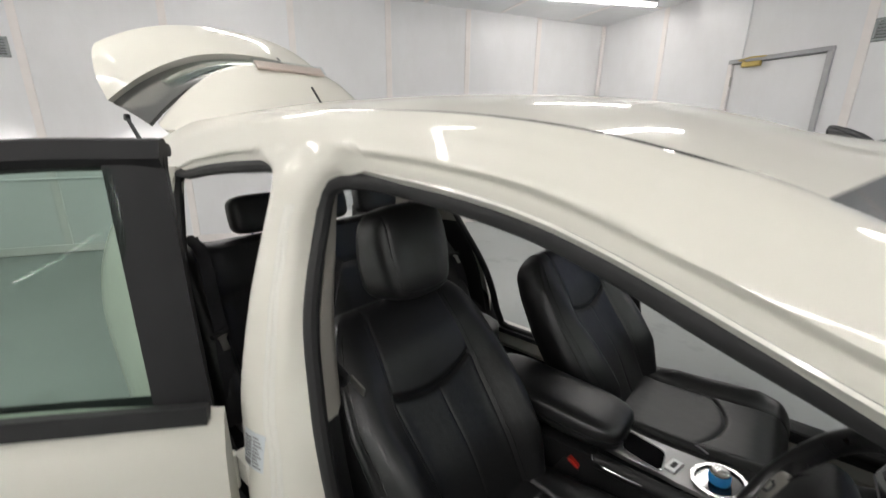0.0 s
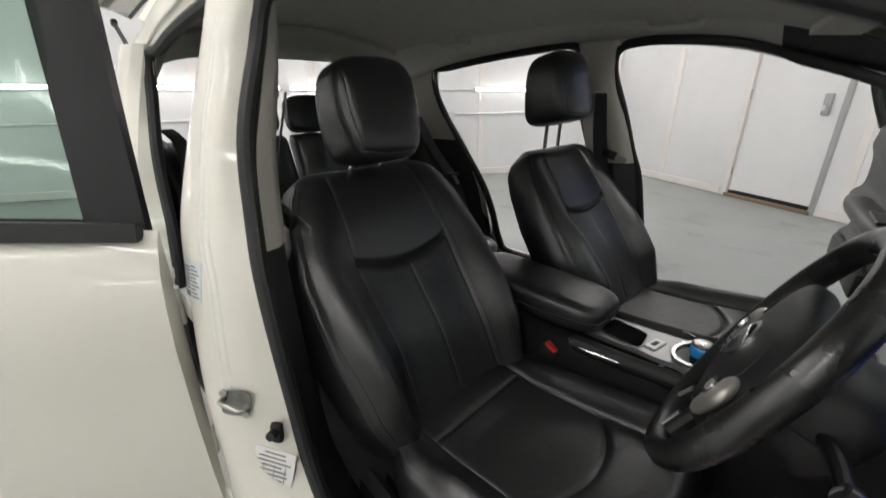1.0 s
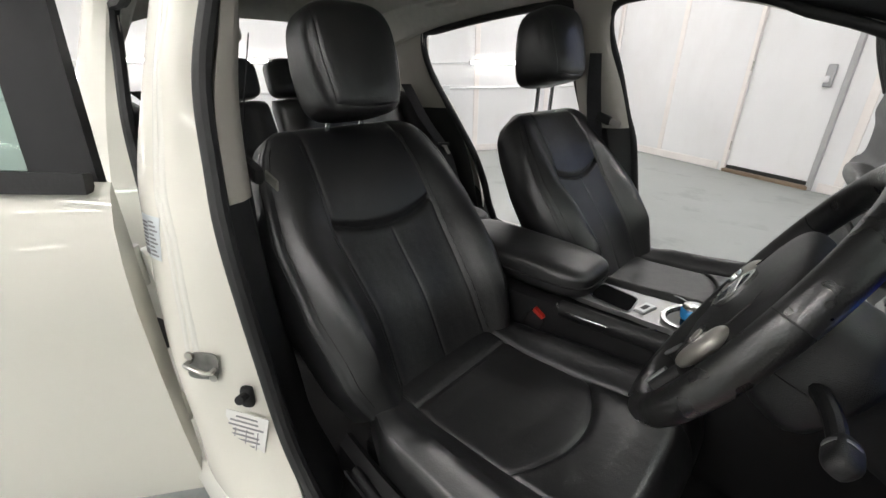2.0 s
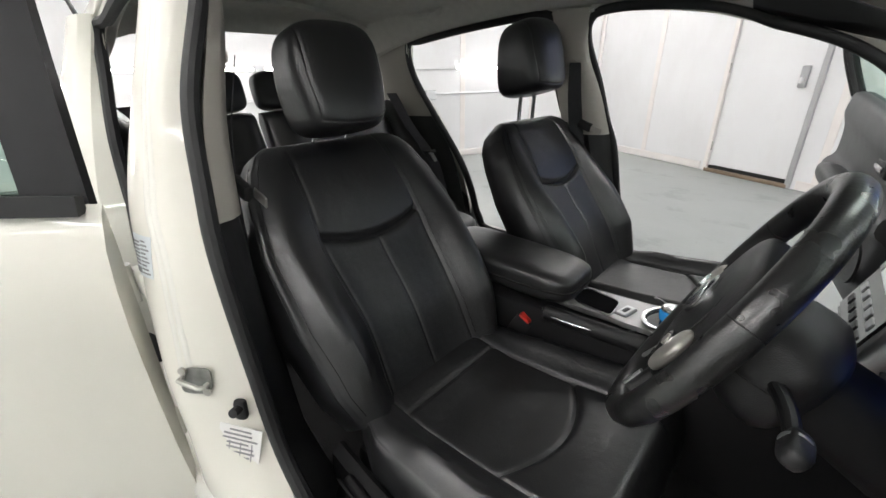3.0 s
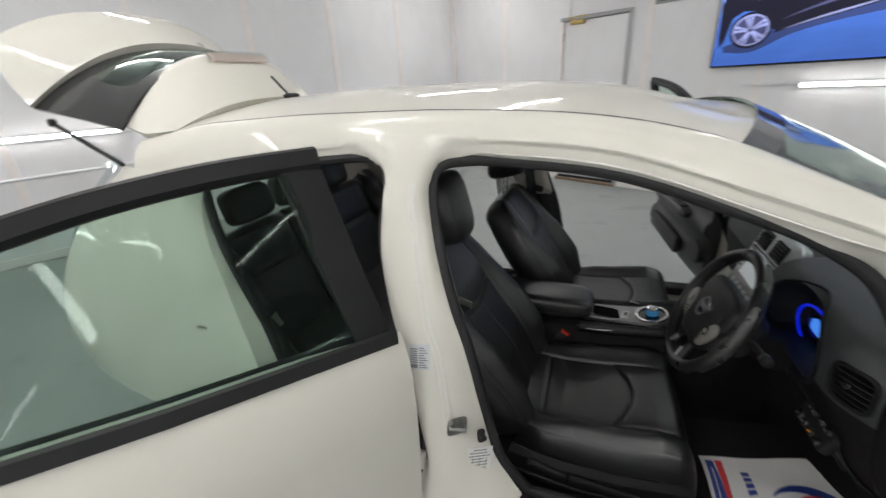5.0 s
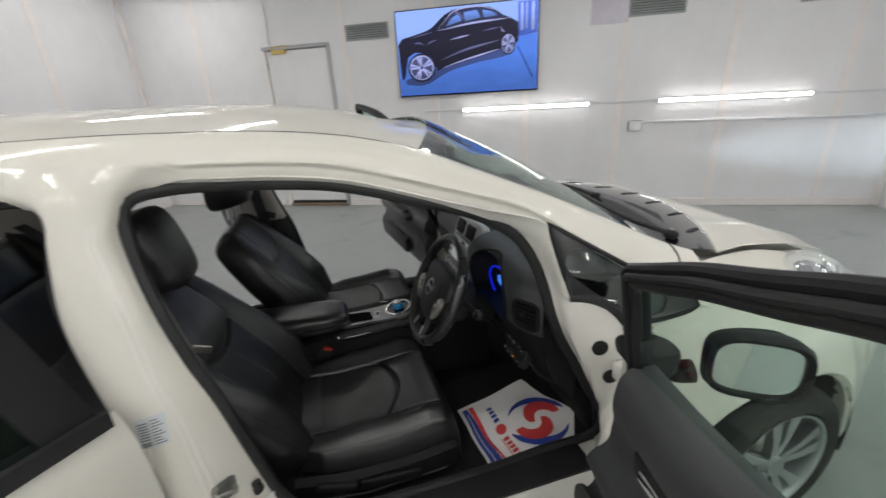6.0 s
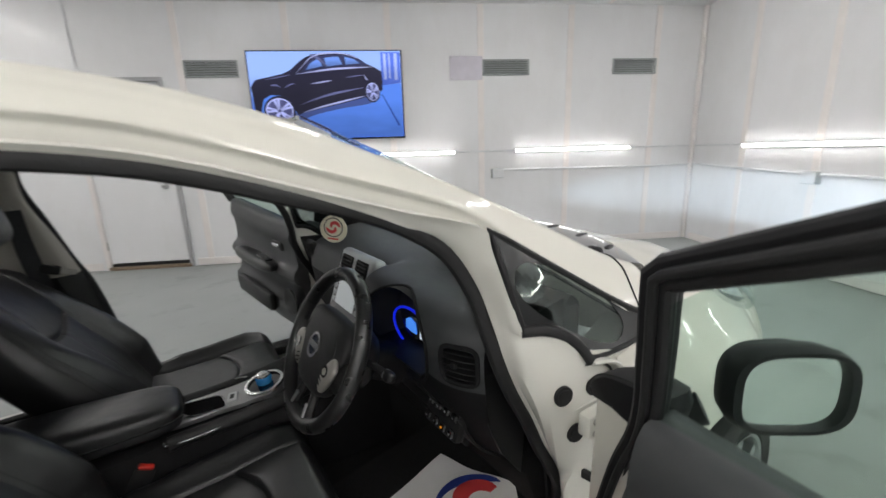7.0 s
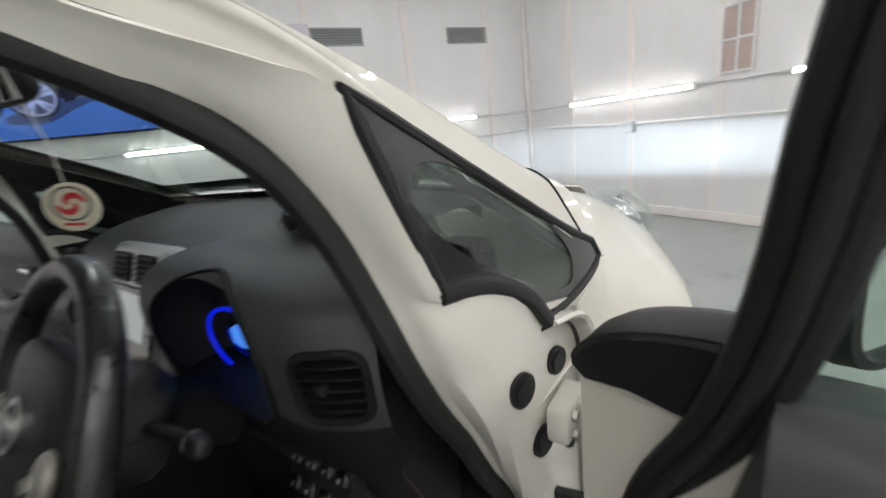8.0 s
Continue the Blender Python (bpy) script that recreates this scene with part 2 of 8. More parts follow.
def disc(c, normal, r, thick, n=24, r_in=0.0):
    """A flat round plate (or ring) at c that faces along normal."""
    z = Vector(normal).normalized()
    x = z.orthogonal().normalized()
    y = z.cross(x)
    prof = [(max(r_in, 1e-4), 0), (r, 0), (r, thick), (max(r_in, 1e-4), thick)]
    c = Vector(c)
    rings = [[c + x * a * math.cos(t) + y * a * math.sin(t) + z * b for a, b in prof] for t in [2 * math.pi * i / n for i in range(n)]]
    rings.append(rings[0])
    bm = loft(rings, caps=False)
    bmesh.ops.remove_doubles(bm, verts=bm.verts, dist=1e-6)
    bmesh.ops.recalc_face_normals(bm, faces=bm.faces)
    return bm


def plate(poly, thick, m=None):
    """A flat polygon (x, y) raised by thick in z, set by the pose m."""
    bm = bmesh.new()
    lo = [bm.verts.new((x, y, 0)) for x, y in poly]
    hi = [bm.verts.new((x, y, thick)) for x, y in poly]
    bm.faces.new(list(reversed(lo)))
    bm.faces.new(hi)
    n = len(poly)
    for i in range(n):
        bm.faces.new((lo[i], lo[(i + 1) % n], hi[(i + 1) % n], hi[i]))
    bmesh.ops.recalc_face_normals(bm, faces=bm.faces)
    if m:
        bm.transform(m)
    return bm


def join(*bms):
    out = bms[0]
    for b in bms[1:]:
        me = bpy.data.meshes.new("tmp")
        b.to_mesh(me)
        out.from_mesh(me)
        bpy.data.meshes.remove(me)
        b.free()
    return out


def flip(bm):
    """The mirror image across the car's middle plane."""
    bm.transform(Matrix.Diagonal((1, -1, 1, 1)))
    bmesh.ops.reverse_faces(bm, faces=bm.faces)
    return bm


def part(name, bm, mat, parent=None, label="", smooth=True, auto=35):
    """Links a bmesh as one mesh object under a thing or a part."""
    me = bpy.data.meshes.new(name)
    if smooth:
        lim = radians(auto)
        bm.normal_update()
        for f in bm.faces:
            f.smooth = True
        for e in bm.edges:
            if len(e.link_faces) != 2 or e.calc_face_angle(4) > lim:
                e.smooth = False
    bm.to_mesh(me)
    bm.free()
    me.materials.append(mat)
    ob = new(name, me)
    if parent:
        ob.parent = parent
    if label:
        tagged(ob, label)
    return ob


def thing(name, label, category, m=None, group="", kind=""):
    ob = new(name)
    ob.matrix_basis = m or Matrix()
    ob.empty_display_size = 0.1
    return tagged(ob, label, category, group, kind)
# ---------------------------------------------------------------- room
X0, X1, Y0, Y1, ZC = -5.35, 4.27, -4.3, 5.02, 2.95


def painted(name, color, rough, streak=0.03):
    """White-painted sheet panels: faint roller marks, scuffs and grime."""
    m = material(name, color, rough, vary=0.03, scale=1.3, bump=0.06, bump_scale=14, coat=0.08)
    nt = m.node_tree
    b = nt.nodes["Principled BSDF"]
    tc = next(n for n in nt.nodes if n.type == "TEX_COORD")
    mp = nt.nodes.new("ShaderNodeMapping")
    mp.inputs["Scale"].default_value = (1.6, 1.6, 0.7)
    n = nt.nodes.new("ShaderNodeTexNoise")
    n.inputs["Scale"].default_value = 1.0
    n.inputs["Detail"].default_value = 8
    n.inputs["Roughness"].default_value = 0.7
    r = nt.nodes.new("ShaderNodeValToRGB")
    r.color_ramp.elements[0].position, r.color_ramp.elements[1].position = 0.25, 0.55
    r.color_ramp.elements[0].color = (1 - streak * 2.2, 1 - streak * 2.4, 1 - streak * 2.8, 1)
    r.color_ramp.elements[1].color = (1, 1, 1, 1)
    mul = nt.nodes.new("ShaderNodeMixRGB")
    mul.blend_type = "MULTIPLY"
    mul.inputs[0].default_value = 1.0
    src = b.inputs["Base Color"].links[0].from_socket
    nt.links.new(tc.outputs["Object"], mp.inputs["Vector"])
    nt.links.new(mp.outputs["Vector"], n.inputs["Vector"])
    nt.links.new(n.outputs["Fac"], r.inputs["Fac"])
    nt.links.new(src, mul.inputs[1])
    nt.links.new(r.outputs["Color"], mul.inputs[2])
    nt.links.new(mul.outputs["Color"], b.inputs["Base Color"])
    return m


def floor_paint():
    """Grey-green floor paint, slightly glossy, scuffed with tyre marks and chips."""
    m = material("grey_floor_paint", (0.33, 0.35, 0.34), 0.38, vary=0.08, scale=0.9, bump=0.12, bump_scale=30)
    nt = m.node_tree
    b = nt.nodes["Principled BSDF"]
    tc = next(n for n in nt.nodes if n.type == "TEX_COORD")
    src = b.inputs["Base Color"].links[0].from_socket
    for sc, lo, hi, amount in ((2.2, 0.36, 0.44, 0.82), (28.0, 0.30, 0.36, 0.72)):
        n = nt.nodes.new("ShaderNodeTexNoise")
        n.inputs["Scale"].default_value = sc
        n.inputs["Detail"].default_value = 9
        n.inputs["Roughness"].default_value = 0.65
        r = nt.nodes.new("ShaderNodeValToRGB")
        r.color_ramp.elements[0].position, r.color_ramp.elements[1].position = lo, hi
        r.color_ramp.elements[0].color, r.color_ramp.elements[1].color = (amount, amount, amount, 1), (1, 1, 1, 1)
        mul = nt.nodes.new("ShaderNodeMixRGB")
        mul.blend_type = "MULTIPLY"
        mul.inputs[0].default_value = 1.0
        nt.links.new(tc.outputs["Object"], n.inputs["Vector"])
        nt.links.new(n.outputs["Fac"], r.inputs["Fac"])
        nt.links.new(src, mul.inputs[1])
        nt.links.new(r.outputs["Color"], mul.inputs[2])
        src = mul.outputs["Color"]
    nt.links.new(src, b.inputs["Base Color"])
    return m


WALL = painted("white_wall_panel", (0.80, 0.80, 0.81), 0.36)
STRIP = material("white_joint_strip", (0.83, 0.79, 0.77), 0.35, vary=0.03)
CEIL = painted("white_ceiling_panel", (0.78, 0.79, 0.80), 0.45, 0.03)
FLOOR = floor_paint()
CONDUIT = material("white_conduit", (0.74, 0.75, 0.76), 0.4)
VENTGREY = material("grey_vent_plastic", (0.33, 0.35, 0.35), 0.5)
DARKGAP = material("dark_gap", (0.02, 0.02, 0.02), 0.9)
BRASS = material("brass_closer", (0.55, 0.42, 0.15), 0.3, metal=0.9)
ALUFRAME = material("grey_aluminium_frame", (0.42, 0.42, 0.43), 0.4, metal=0.5)
DOORWHITE = painted("white_door_leaf", (0.82, 0.82, 0.83), 0.35, 0.03)

floor = tagged(part("floor", rbox(((X0 + X1) / 2, (Y0 + Y1) / 2, -0.06), (X1 - X0 + 0.3, Y1 - Y0 + 0.3, 0.12), 0), FLOOR, smooth=False),
               "grey painted concrete floor with scuffs", "floor", kind="structure")
ceiling = tagged(part("ceiling", rbox(((X0 + X1) / 2, (Y0 + Y1) / 2, ZC + 0.06), (X1 - X0 + 0.3, Y1 - Y0 + 0.3, 0.12), 0), CEIL, smooth=False),
                 "white panelled ceiling", "ceiling", kind="structure")


def wall(name, c, s):
    return tagged(part(name, rbox(c, s, 0), WALL, smooth=False), "white painted panel wall", "wall", kind="structure")


# the wall with the screen has a doorway cut through it
DX0, DX1, DZ = -3.19, -2.27, 2.14
wb = bmesh.new()
for c, s in ((((X0 + DX0) / 2, Y1 + 0.06, ZC / 2), (DX0 - X0, 0.12, ZC)), (((DX1 + X1) / 2, Y1 + 0.06, ZC / 2), (X1 - DX1, 0.12, ZC)),
             (((DX0 + DX1) / 2, Y1 + 0.06, (DZ + ZC) / 2), (DX1 - DX0, 0.12, ZC - DZ))):
    wb = join(wb, rbox(c, s, 0))
wall_screen = tagged(part("wall_north", wb, WALL, smooth=False), "white painted panel wall with a screen", "wall", kind="structure")
wall_front = wall("wall_east", (X1 + 0.06, (Y0 + Y1) / 2, ZC / 2), (0.12, Y1 - Y0, ZC))
wall_rear = wall("wall_west", (X0 - 0.06, (Y0 + Y1) / 2, ZC / 2), (0.12, Y1 - Y0, ZC))
wall_near = wall("wall_south", ((X0 + X1) / 2, Y0 - 0.06, ZC / 2), (X1 - X0, 0.12, ZC))


def joint_strip(parent, c, along_x, h=ZC):
    """A flat cover strip over the joint of two wall panels."""
    s = (0.075, 0.010, h - 0.012) if along_x else (0.010, 0.075, h - 0.012)
    return part("cover_strip", rbox(c, s, 0.003, 1), STRIP, parent, smooth=False)


for x in (-4.2, -2.03, -0.855, 0.286, 1.38, 2.5, 3.64):
    joint_strip(wall_screen, (x, Y1 - 0.0035, ZC / 2), True)
for y in (-3.3, -2.15, -0.9, 0.4, 1.57, 2.69, 3.83):
    joint_strip(wall_rear, (X0 + 0.0035, y, ZC / 2), False)
for y in (-3.2, -2.0, -0.85, 0.3, 1.35, 2.42, 3.33, 4.2):
    joint_strip(wall_front, (X1 - 0.0035, y, ZC / 2), False)
for x in (-4.2, -3.0, -1.8, -0.6, 0.6, 1.8, 3.0):
    joint_strip(wall_near, (x, Y0 + 0.0035, ZC / 2), True)
for c, s in (((X1 - 0.03, Y1 - 0.03, ZC / 2), (0.055, 0.055, ZC - 0.01)), ((X0 + 0.03, Y1 - 0.03, ZC / 2), (0.055, 0.055, ZC - 0.01))):
    tagged(part("trim", rbox(c, s, 0.02, 2), STRIP), "white corner cover trim", "trim", kind="structure")
for c, s in (((DX1 / 2 + X1 / 2, Y1 - 0.008, 0.05), (X1 - DX1 - 0.16, 0.014, 0.09)), ((X0 / 2 + DX0 / 2, Y1 - 0.008, 0.05), (DX0 - X0 - 0.16, 0.014, 0.09)),
             ((X1 - 0.008, 0.35, 0.05), (0.014, 9.1, 0.09)), ((X0 + 0.008, 0.35, 0.05), (0.014, 9.1, 0.09))):
    tagged(part("baseboard", rbox(c, s, 0.004, 1), STRIP, smooth=False), "white skirting board", "baseboard", kind="structure")
# ceiling: joints and screws stay in one mesh
cj = bmesh.new()
for y in np.arange(Y0 + 0.7, Y1, 1.13):
    cj = join(cj, rbox(((X0 + X1) / 2, y, ZC - 0.003), (X1 - X0 - 0.1, 0.05, 0.006), 0))
for x in np.arange(X0 + 1.1, X1, 2.4):
    cj = join(cj, rbox((x, (Y0 + Y1) / 2, ZC - 0.0045), (0.05, Y1 - Y0 - 0.1, 0.006), 0))
tagged(part("ceiling_trim", cj, STRIP, smooth=False), "white ceiling joint strips", "trim", kind="structure")


def wall_door():
    """Flush white door in an aluminium frame, with a closer and an oval pull."""
    d = tagged(part("door_1", rbox(((DX0 + DX1) / 2, Y1 + 0.03, (DZ + 0.07) / 2), (DX1 - DX0 - 0.03, 0.045, DZ - 0.09), 0.003, 1), DOORWHITE, smooth=False),
               "closed flush white door in a grey metal frame", "door", kind="structure")
    for x in (DX0 - 0.01, DX1 + 0.01):
        part("door_frame", rbox((x, Y1 - 0.008, DZ / 2), (0.05, 0.04, DZ), 0.006, 1), ALUFRAME if x > -2.5 else STRIP, d)
    part("door_frame", rbox(((DX0 + DX1) / 2, Y1 - 0.008, DZ + 0.02), (DX1 - DX0 + 0.07, 0.04, 0.045), 0.006, 1), ALUFRAME, d)
    part("threshold", rbox(((DX0 + DX1) / 2, Y1 - 0.0, 0.02), (DX1 - DX0 + 0.02, 0.07, 0.04), 0.006, 1), material("brown_threshold", (0.22, 0.16, 0.11), 0.6), d)
    part("threshold_gap", rbox(((DX0 + DX1) / 2, Y1 + 0.02, 0.055), (DX1 - DX0 - 0.02, 0.03, 0.03), 0), DARKGAP, d, smooth=False)
    h = part("door_handle", rbox((DX1 - 0.14, Y1 - 0.012, 1.06), (0.075, 0.03, 0.2), 0.035, 4), ALUFRAME, d, "grey oval pull plate")
    part("handle_knob", rbox((DX1 - 0.14, Y1 - 0.04, 1.03), (0.03, 0.045, 0.06), 0.012, 3), DOORWHITE, h)
    for z in (0.3, 1.15, 1.95):
        part("hinge", rod([(DX0 + 0.014, Y1 - 0.012, z - 0.05), (DX0 + 0.014, Y1 - 0.012, z + 0.05)], 0.009), STEEL, d)
    c = thing("door_closer", "brass-coloured overhead door closer above the white door", "door closer", pose(DX0 + 0.24, Y1, DZ - 0.03))
    part("body", rbox((0, -0.05, 0), (0.2, 0.045, 0.055), 0.012, 3), BRASS, c)
    part("arm", rod([(-0.06, -0.055, 0.03), (-0.1, -0.1, 0.045), (0.02, -0.13, 0.055), (0.14, -0.05, 0.065)], 0.008, 8), BRASS, c)


wall_door()


def batten(m, length=1.55, mat=TUBE):
    """LED batten: a white tray with a bright half-round diffuser, lying along x, facing -y."""
    b = thing("wall_light", "lit white LED batten on the wall", "light", m, group="battens")
    part("tray", rbox((0, -0.014, 0), (length, 0.026, 0.05), 0.006, 1), CONDUIT, b, smooth=False)
    prof = [(0.017 * math.cos(a), 0.02 * math.sin(a)) for a in np.linspace(0, math.pi, 9)]
    part("diffuser", loft([[Vector((x, -0.0275 - q, p)) for p, q in prof] for x in (-length / 2 + 0.02, length / 2 - 0.02)]), mat, b)
    for s in (-1, 1):
        part("end_cap", rbox((s * length / 2, -0.03, 0), (0.02, 0.058, 0.052), 0.006, 1), CONDUIT, b)
    return b


b0 = batten(pose(0.27, Y1, 1.262))
for x in (2.58,):
    copy_thing(b0, pose(x, Y1, 1.262))
for y in (3.4, 1.1, -1.2, -3.4):
    copy_thing(b0, pose(X1, y, 1.245, 0, 0, -90))
for y in (3.35, 0.9, -0.75, -3.0):
    copy_thing(b0, pose(X0, y, 1.2, 0, 0, 90))
# south wall battens: unseen, added to light the car's near side
for x in (-3.8, -1.5, 0.8, 3.0):
    copy_thing(b0, pose(x, Y0, 1.25, 0, 0, 180))


def ceiling_batten(m):
    b = thing("ceiling_light", "lit white fluorescent batten on the ceiling", "light", m, group="ceiling battens")
    part("tray", rbox((0, 0, -0.02), (1.5, 0.09, 0.04), 0.008, 1), CONDUIT, b, smooth=False)
    prof = [(0.038 * math.cos(a), 0.03 * math.sin(a)) for a in np.linspace(0, math.pi, 9)]
    part("diffuser", loft([[Vector((x, p, -0.0415 - q)) for p, q in prof] for x in (-0.73, 0.73)]), TUBEC, b)
    for s in (-1, 1):
        part("end_cap", rbox((s * 0.745, 0, -0.04), (0.02, 0.095, 0.07), 0.006, 1), CONDUIT, b)
    return b


c0 = ceiling_batten(pose(-4.2, 3.9, ZC, 0, 0, 78))
# the five at y = -3.0 and -1.9 are unseen, added as fill light
for x, y, r in ((-2.2, 2.9, 90), (0.2, 2.9, 90), (2.6, 2.9, 90), (-3.4, -0.2, 90), (-1.2, -0.6, 90), (1.2, -0.6, 90), (3.2, -0.2, 90), (-2.6, -3.0, 90), (0.0, -3.0, 90), (2.6, -3.0, 90), (-0.6, -1.9, 0), (2.0, -1.9, 0)):
    copy_thing(c0, pose(x, y, ZC, 0, 0, r))


def conduit(name, path, r=0.011):
    return tagged(part(name, rod(path, r, 8), CONDUIT), "thin white electrical conduit on the wall", "conduit", kind="structure")


conduit("conduit", [(-1.0, Y1 - 0.012, 1.272), (3.9, Y1 - 0.012, 1.262), (X1 - 0.03, Y1 - 0.012, 1.262)])
conduit("conduit", [(X1 - 0.012, Y1 - 0.04, 1.262), (X1 - 0.012, -3.8, 1.235)])
conduit("conduit", [(X1 - 0.012, Y1 - 0.04, 1.02), (X1 - 0.012, 3.4, 0.96), (X1 - 0.012, -3.8, 0.92)], 0.014)
conduit("conduit", [(1.66, Y1 - 0.014, 1.03), (3.7, Y1 - 0.014, 1.01), (X1 - 0.03, Y1 - 0.014, 1.02)], 0.014)
conduit("conduit", [(X0 + 0.012, 4.8, 1.2), (X0 + 0.012, -4.0, 1.16)])
conduit("conduit", [(X0 + 0.014, 4.8, 0.9), (X0 + 0.014, -4.0, 0.8)], 0.014)
conduit("conduit", [(-5.0, Y0 + 0.012, 1.25), (4.0, Y0 + 0.012, 1.25)])
conduit("conduit", [(DX0 + 0.1, Y1 - 0.012, DZ + 0.05), (DX0 + 0.1, Y1 - 0.012, ZC)], 0.008)


def junction_box(m):
    b = thing("junction_box", "grey plastic junction box on the wall conduit", "junction box", m, group="junction boxes")
    part("box", rbox((0, -0.03, 0), (0.15, 0.06, 0.12), 0.008, 2), VENTGREY, b)
    part("lid", rbox((0, -0.064, 0), (0.142, 0.01, 0.112), 0.004, 1), CONDUIT, b)
    return b


j0 = junction_box(pose(1.58, Y1, 0.99))
copy_thing(j0, pose(X1, 3.33, 0.93, 0, 0, -90))
copy_thing(j0, pose(X0, 2.2, 0.86, 0, 0, 90))


def wall_vent(m):
    """Louvred grey grille in a raised frame."""
    v = thing("wall_vent", "grey louvred air vent high on the white wall", "vent", m, group="wall vents")
    w, h = 0.58, 0.185
    fr = join(rbox((0, -0.01, h / 2 - 0.012), (w, 0.02, 0.024), 0.004, 1), rbox((0, -0.01, -h / 2 + 0.012), (w, 0.02, 0.024), 0.004, 1),
              rbox((-w / 2 + 0.012, -0.0095, 0), (0.024, 0.019, h - 0.05), 0.004, 1), rbox((w / 2 - 0.012, -0.0095, 0), (0.024, 0.019, h - 0.05), 0.004, 1))
    part("frame", fr, VENTGREY, v, smooth=False)
    part("backing", rbox((0, -0.003, 0), (w - 0.05, 0.004, h - 0.05), 0), DARKGAP, v, smooth=False)
    for i in range(5):
        part("slat", rbox((0, -0.011, -0.052 + i * 0.026), (w - 0.05, 0.003, 0.022), 0, rot=(35, 0, 0)), VENTGREY, v, smooth=False)
    return v


v0 = wall_vent(pose(1.69, Y1, 2.25))
copy_thing(v0, pose(3.35, Y1, 2.25))
copy_thing(v0, pose(-1.7, Y1, 2.26))
copy_thing(v0, pose(X0, -2.52, 2.1, 0, 0, 90))


def switch_cover(m):
    b = thing("access_panel", "square pale lilac cover plate on the white wall", "cover plate", m)
    part("plate", rbox((0, -0.008, 0), (0.4, 0.016, 0.27), 0.008, 2), material("pale_lilac_plastic", (0.66, 0.63, 0.70), 0.25), b)
    for sx in (-1, 1):
        for sz in (-1, 1):
            part("screw", disc((sx * 0.18, -0.016, sz * 0.115), (0, -1, 0), 0.006, 0.002, 10), STEEL, b)
    return b


switch_cover(pose(1.2, Y1, 2.245))


def wall_frame(m):
    """Brownish grid panel, four panes."""
    b = thing("wall_grille", "faded pink-brown grille panel on the white wall", "grille", m)
    gm = material("faded_brown_grille", (0.50, 0.40, 0.37), 0.6)
    part("backing", rbox((0, -0.006, 0), (0.27, 0.012, 0.54), 0.003, 1), gm, b, smooth=False)
    for x in (-0.125, 0, 0.125):
        part("upright", rbox((x, -0.018, 0), (0.02, 0.012, 0.54), 0.003, 1), CONDUIT, b, smooth=False)
    for z in (-0.26, 0, 0.26):
        part("bar", rbox((0, -0.0205, z), (0.27, 0.009, 0.02), 0.003, 1), CONDUIT, b, smooth=False)
    return b


wall_frame(pose(X1, 2.29, 1.57, 0, 0, -90))


# ---------------------------------------------------------------- screen on the wall, showing a parked dark saloon on blue
def screen_picture(name, top, bottom, strength):
    m = glow(name, top, strength)
    nt = m.node_tree
    b = nt.nodes["Principled BSDF"]
    b.inputs["Base Color"].default_value = (0.01, 0.01, 0.01, 1)
    b.inputs["Roughness"].default_value = 0.3
    b.inputs["Specular IOR Level"].default_value = 0.15
    tc = nt.nodes.new("ShaderNodeTexCoord")
    sp = nt.nodes.new("ShaderNodeSeparateXYZ")
    r = nt.nodes.new("ShaderNodeValToRGB")
    r.color_ramp.elements[0].color, r.color_ramp.elements[1].color = (*bottom, 1), (*top, 1)
    n = nt.nodes.new("ShaderNodeTexNoise")
    n.inputs["Scale"].default_value = 4
    ad = nt.nodes.new("ShaderNodeMath")
    ad.operation = "MULTIPLY_ADD"
    ad.inputs[1].default_value = 0.5
    nt.links.new(tc.outputs["Generated"], sp.inputs[0])
    nt.links.new(tc.outputs["Generated"], n.inputs["Vector"])
    nt.links.new(n.outputs["Fac"], ad.inputs[0])
    nt.links.new(sp.outputs["Z"], ad.inputs[2])
    nt.links.new(ad.outputs[0], r.inputs["Fac"])
    r.color_ramp.elements[0].position, r.color_ramp.elements[1].position = 0.35, 1.1
    nt.links.new(r.outputs["Color"], b.inputs["Emission Color"])
    return m


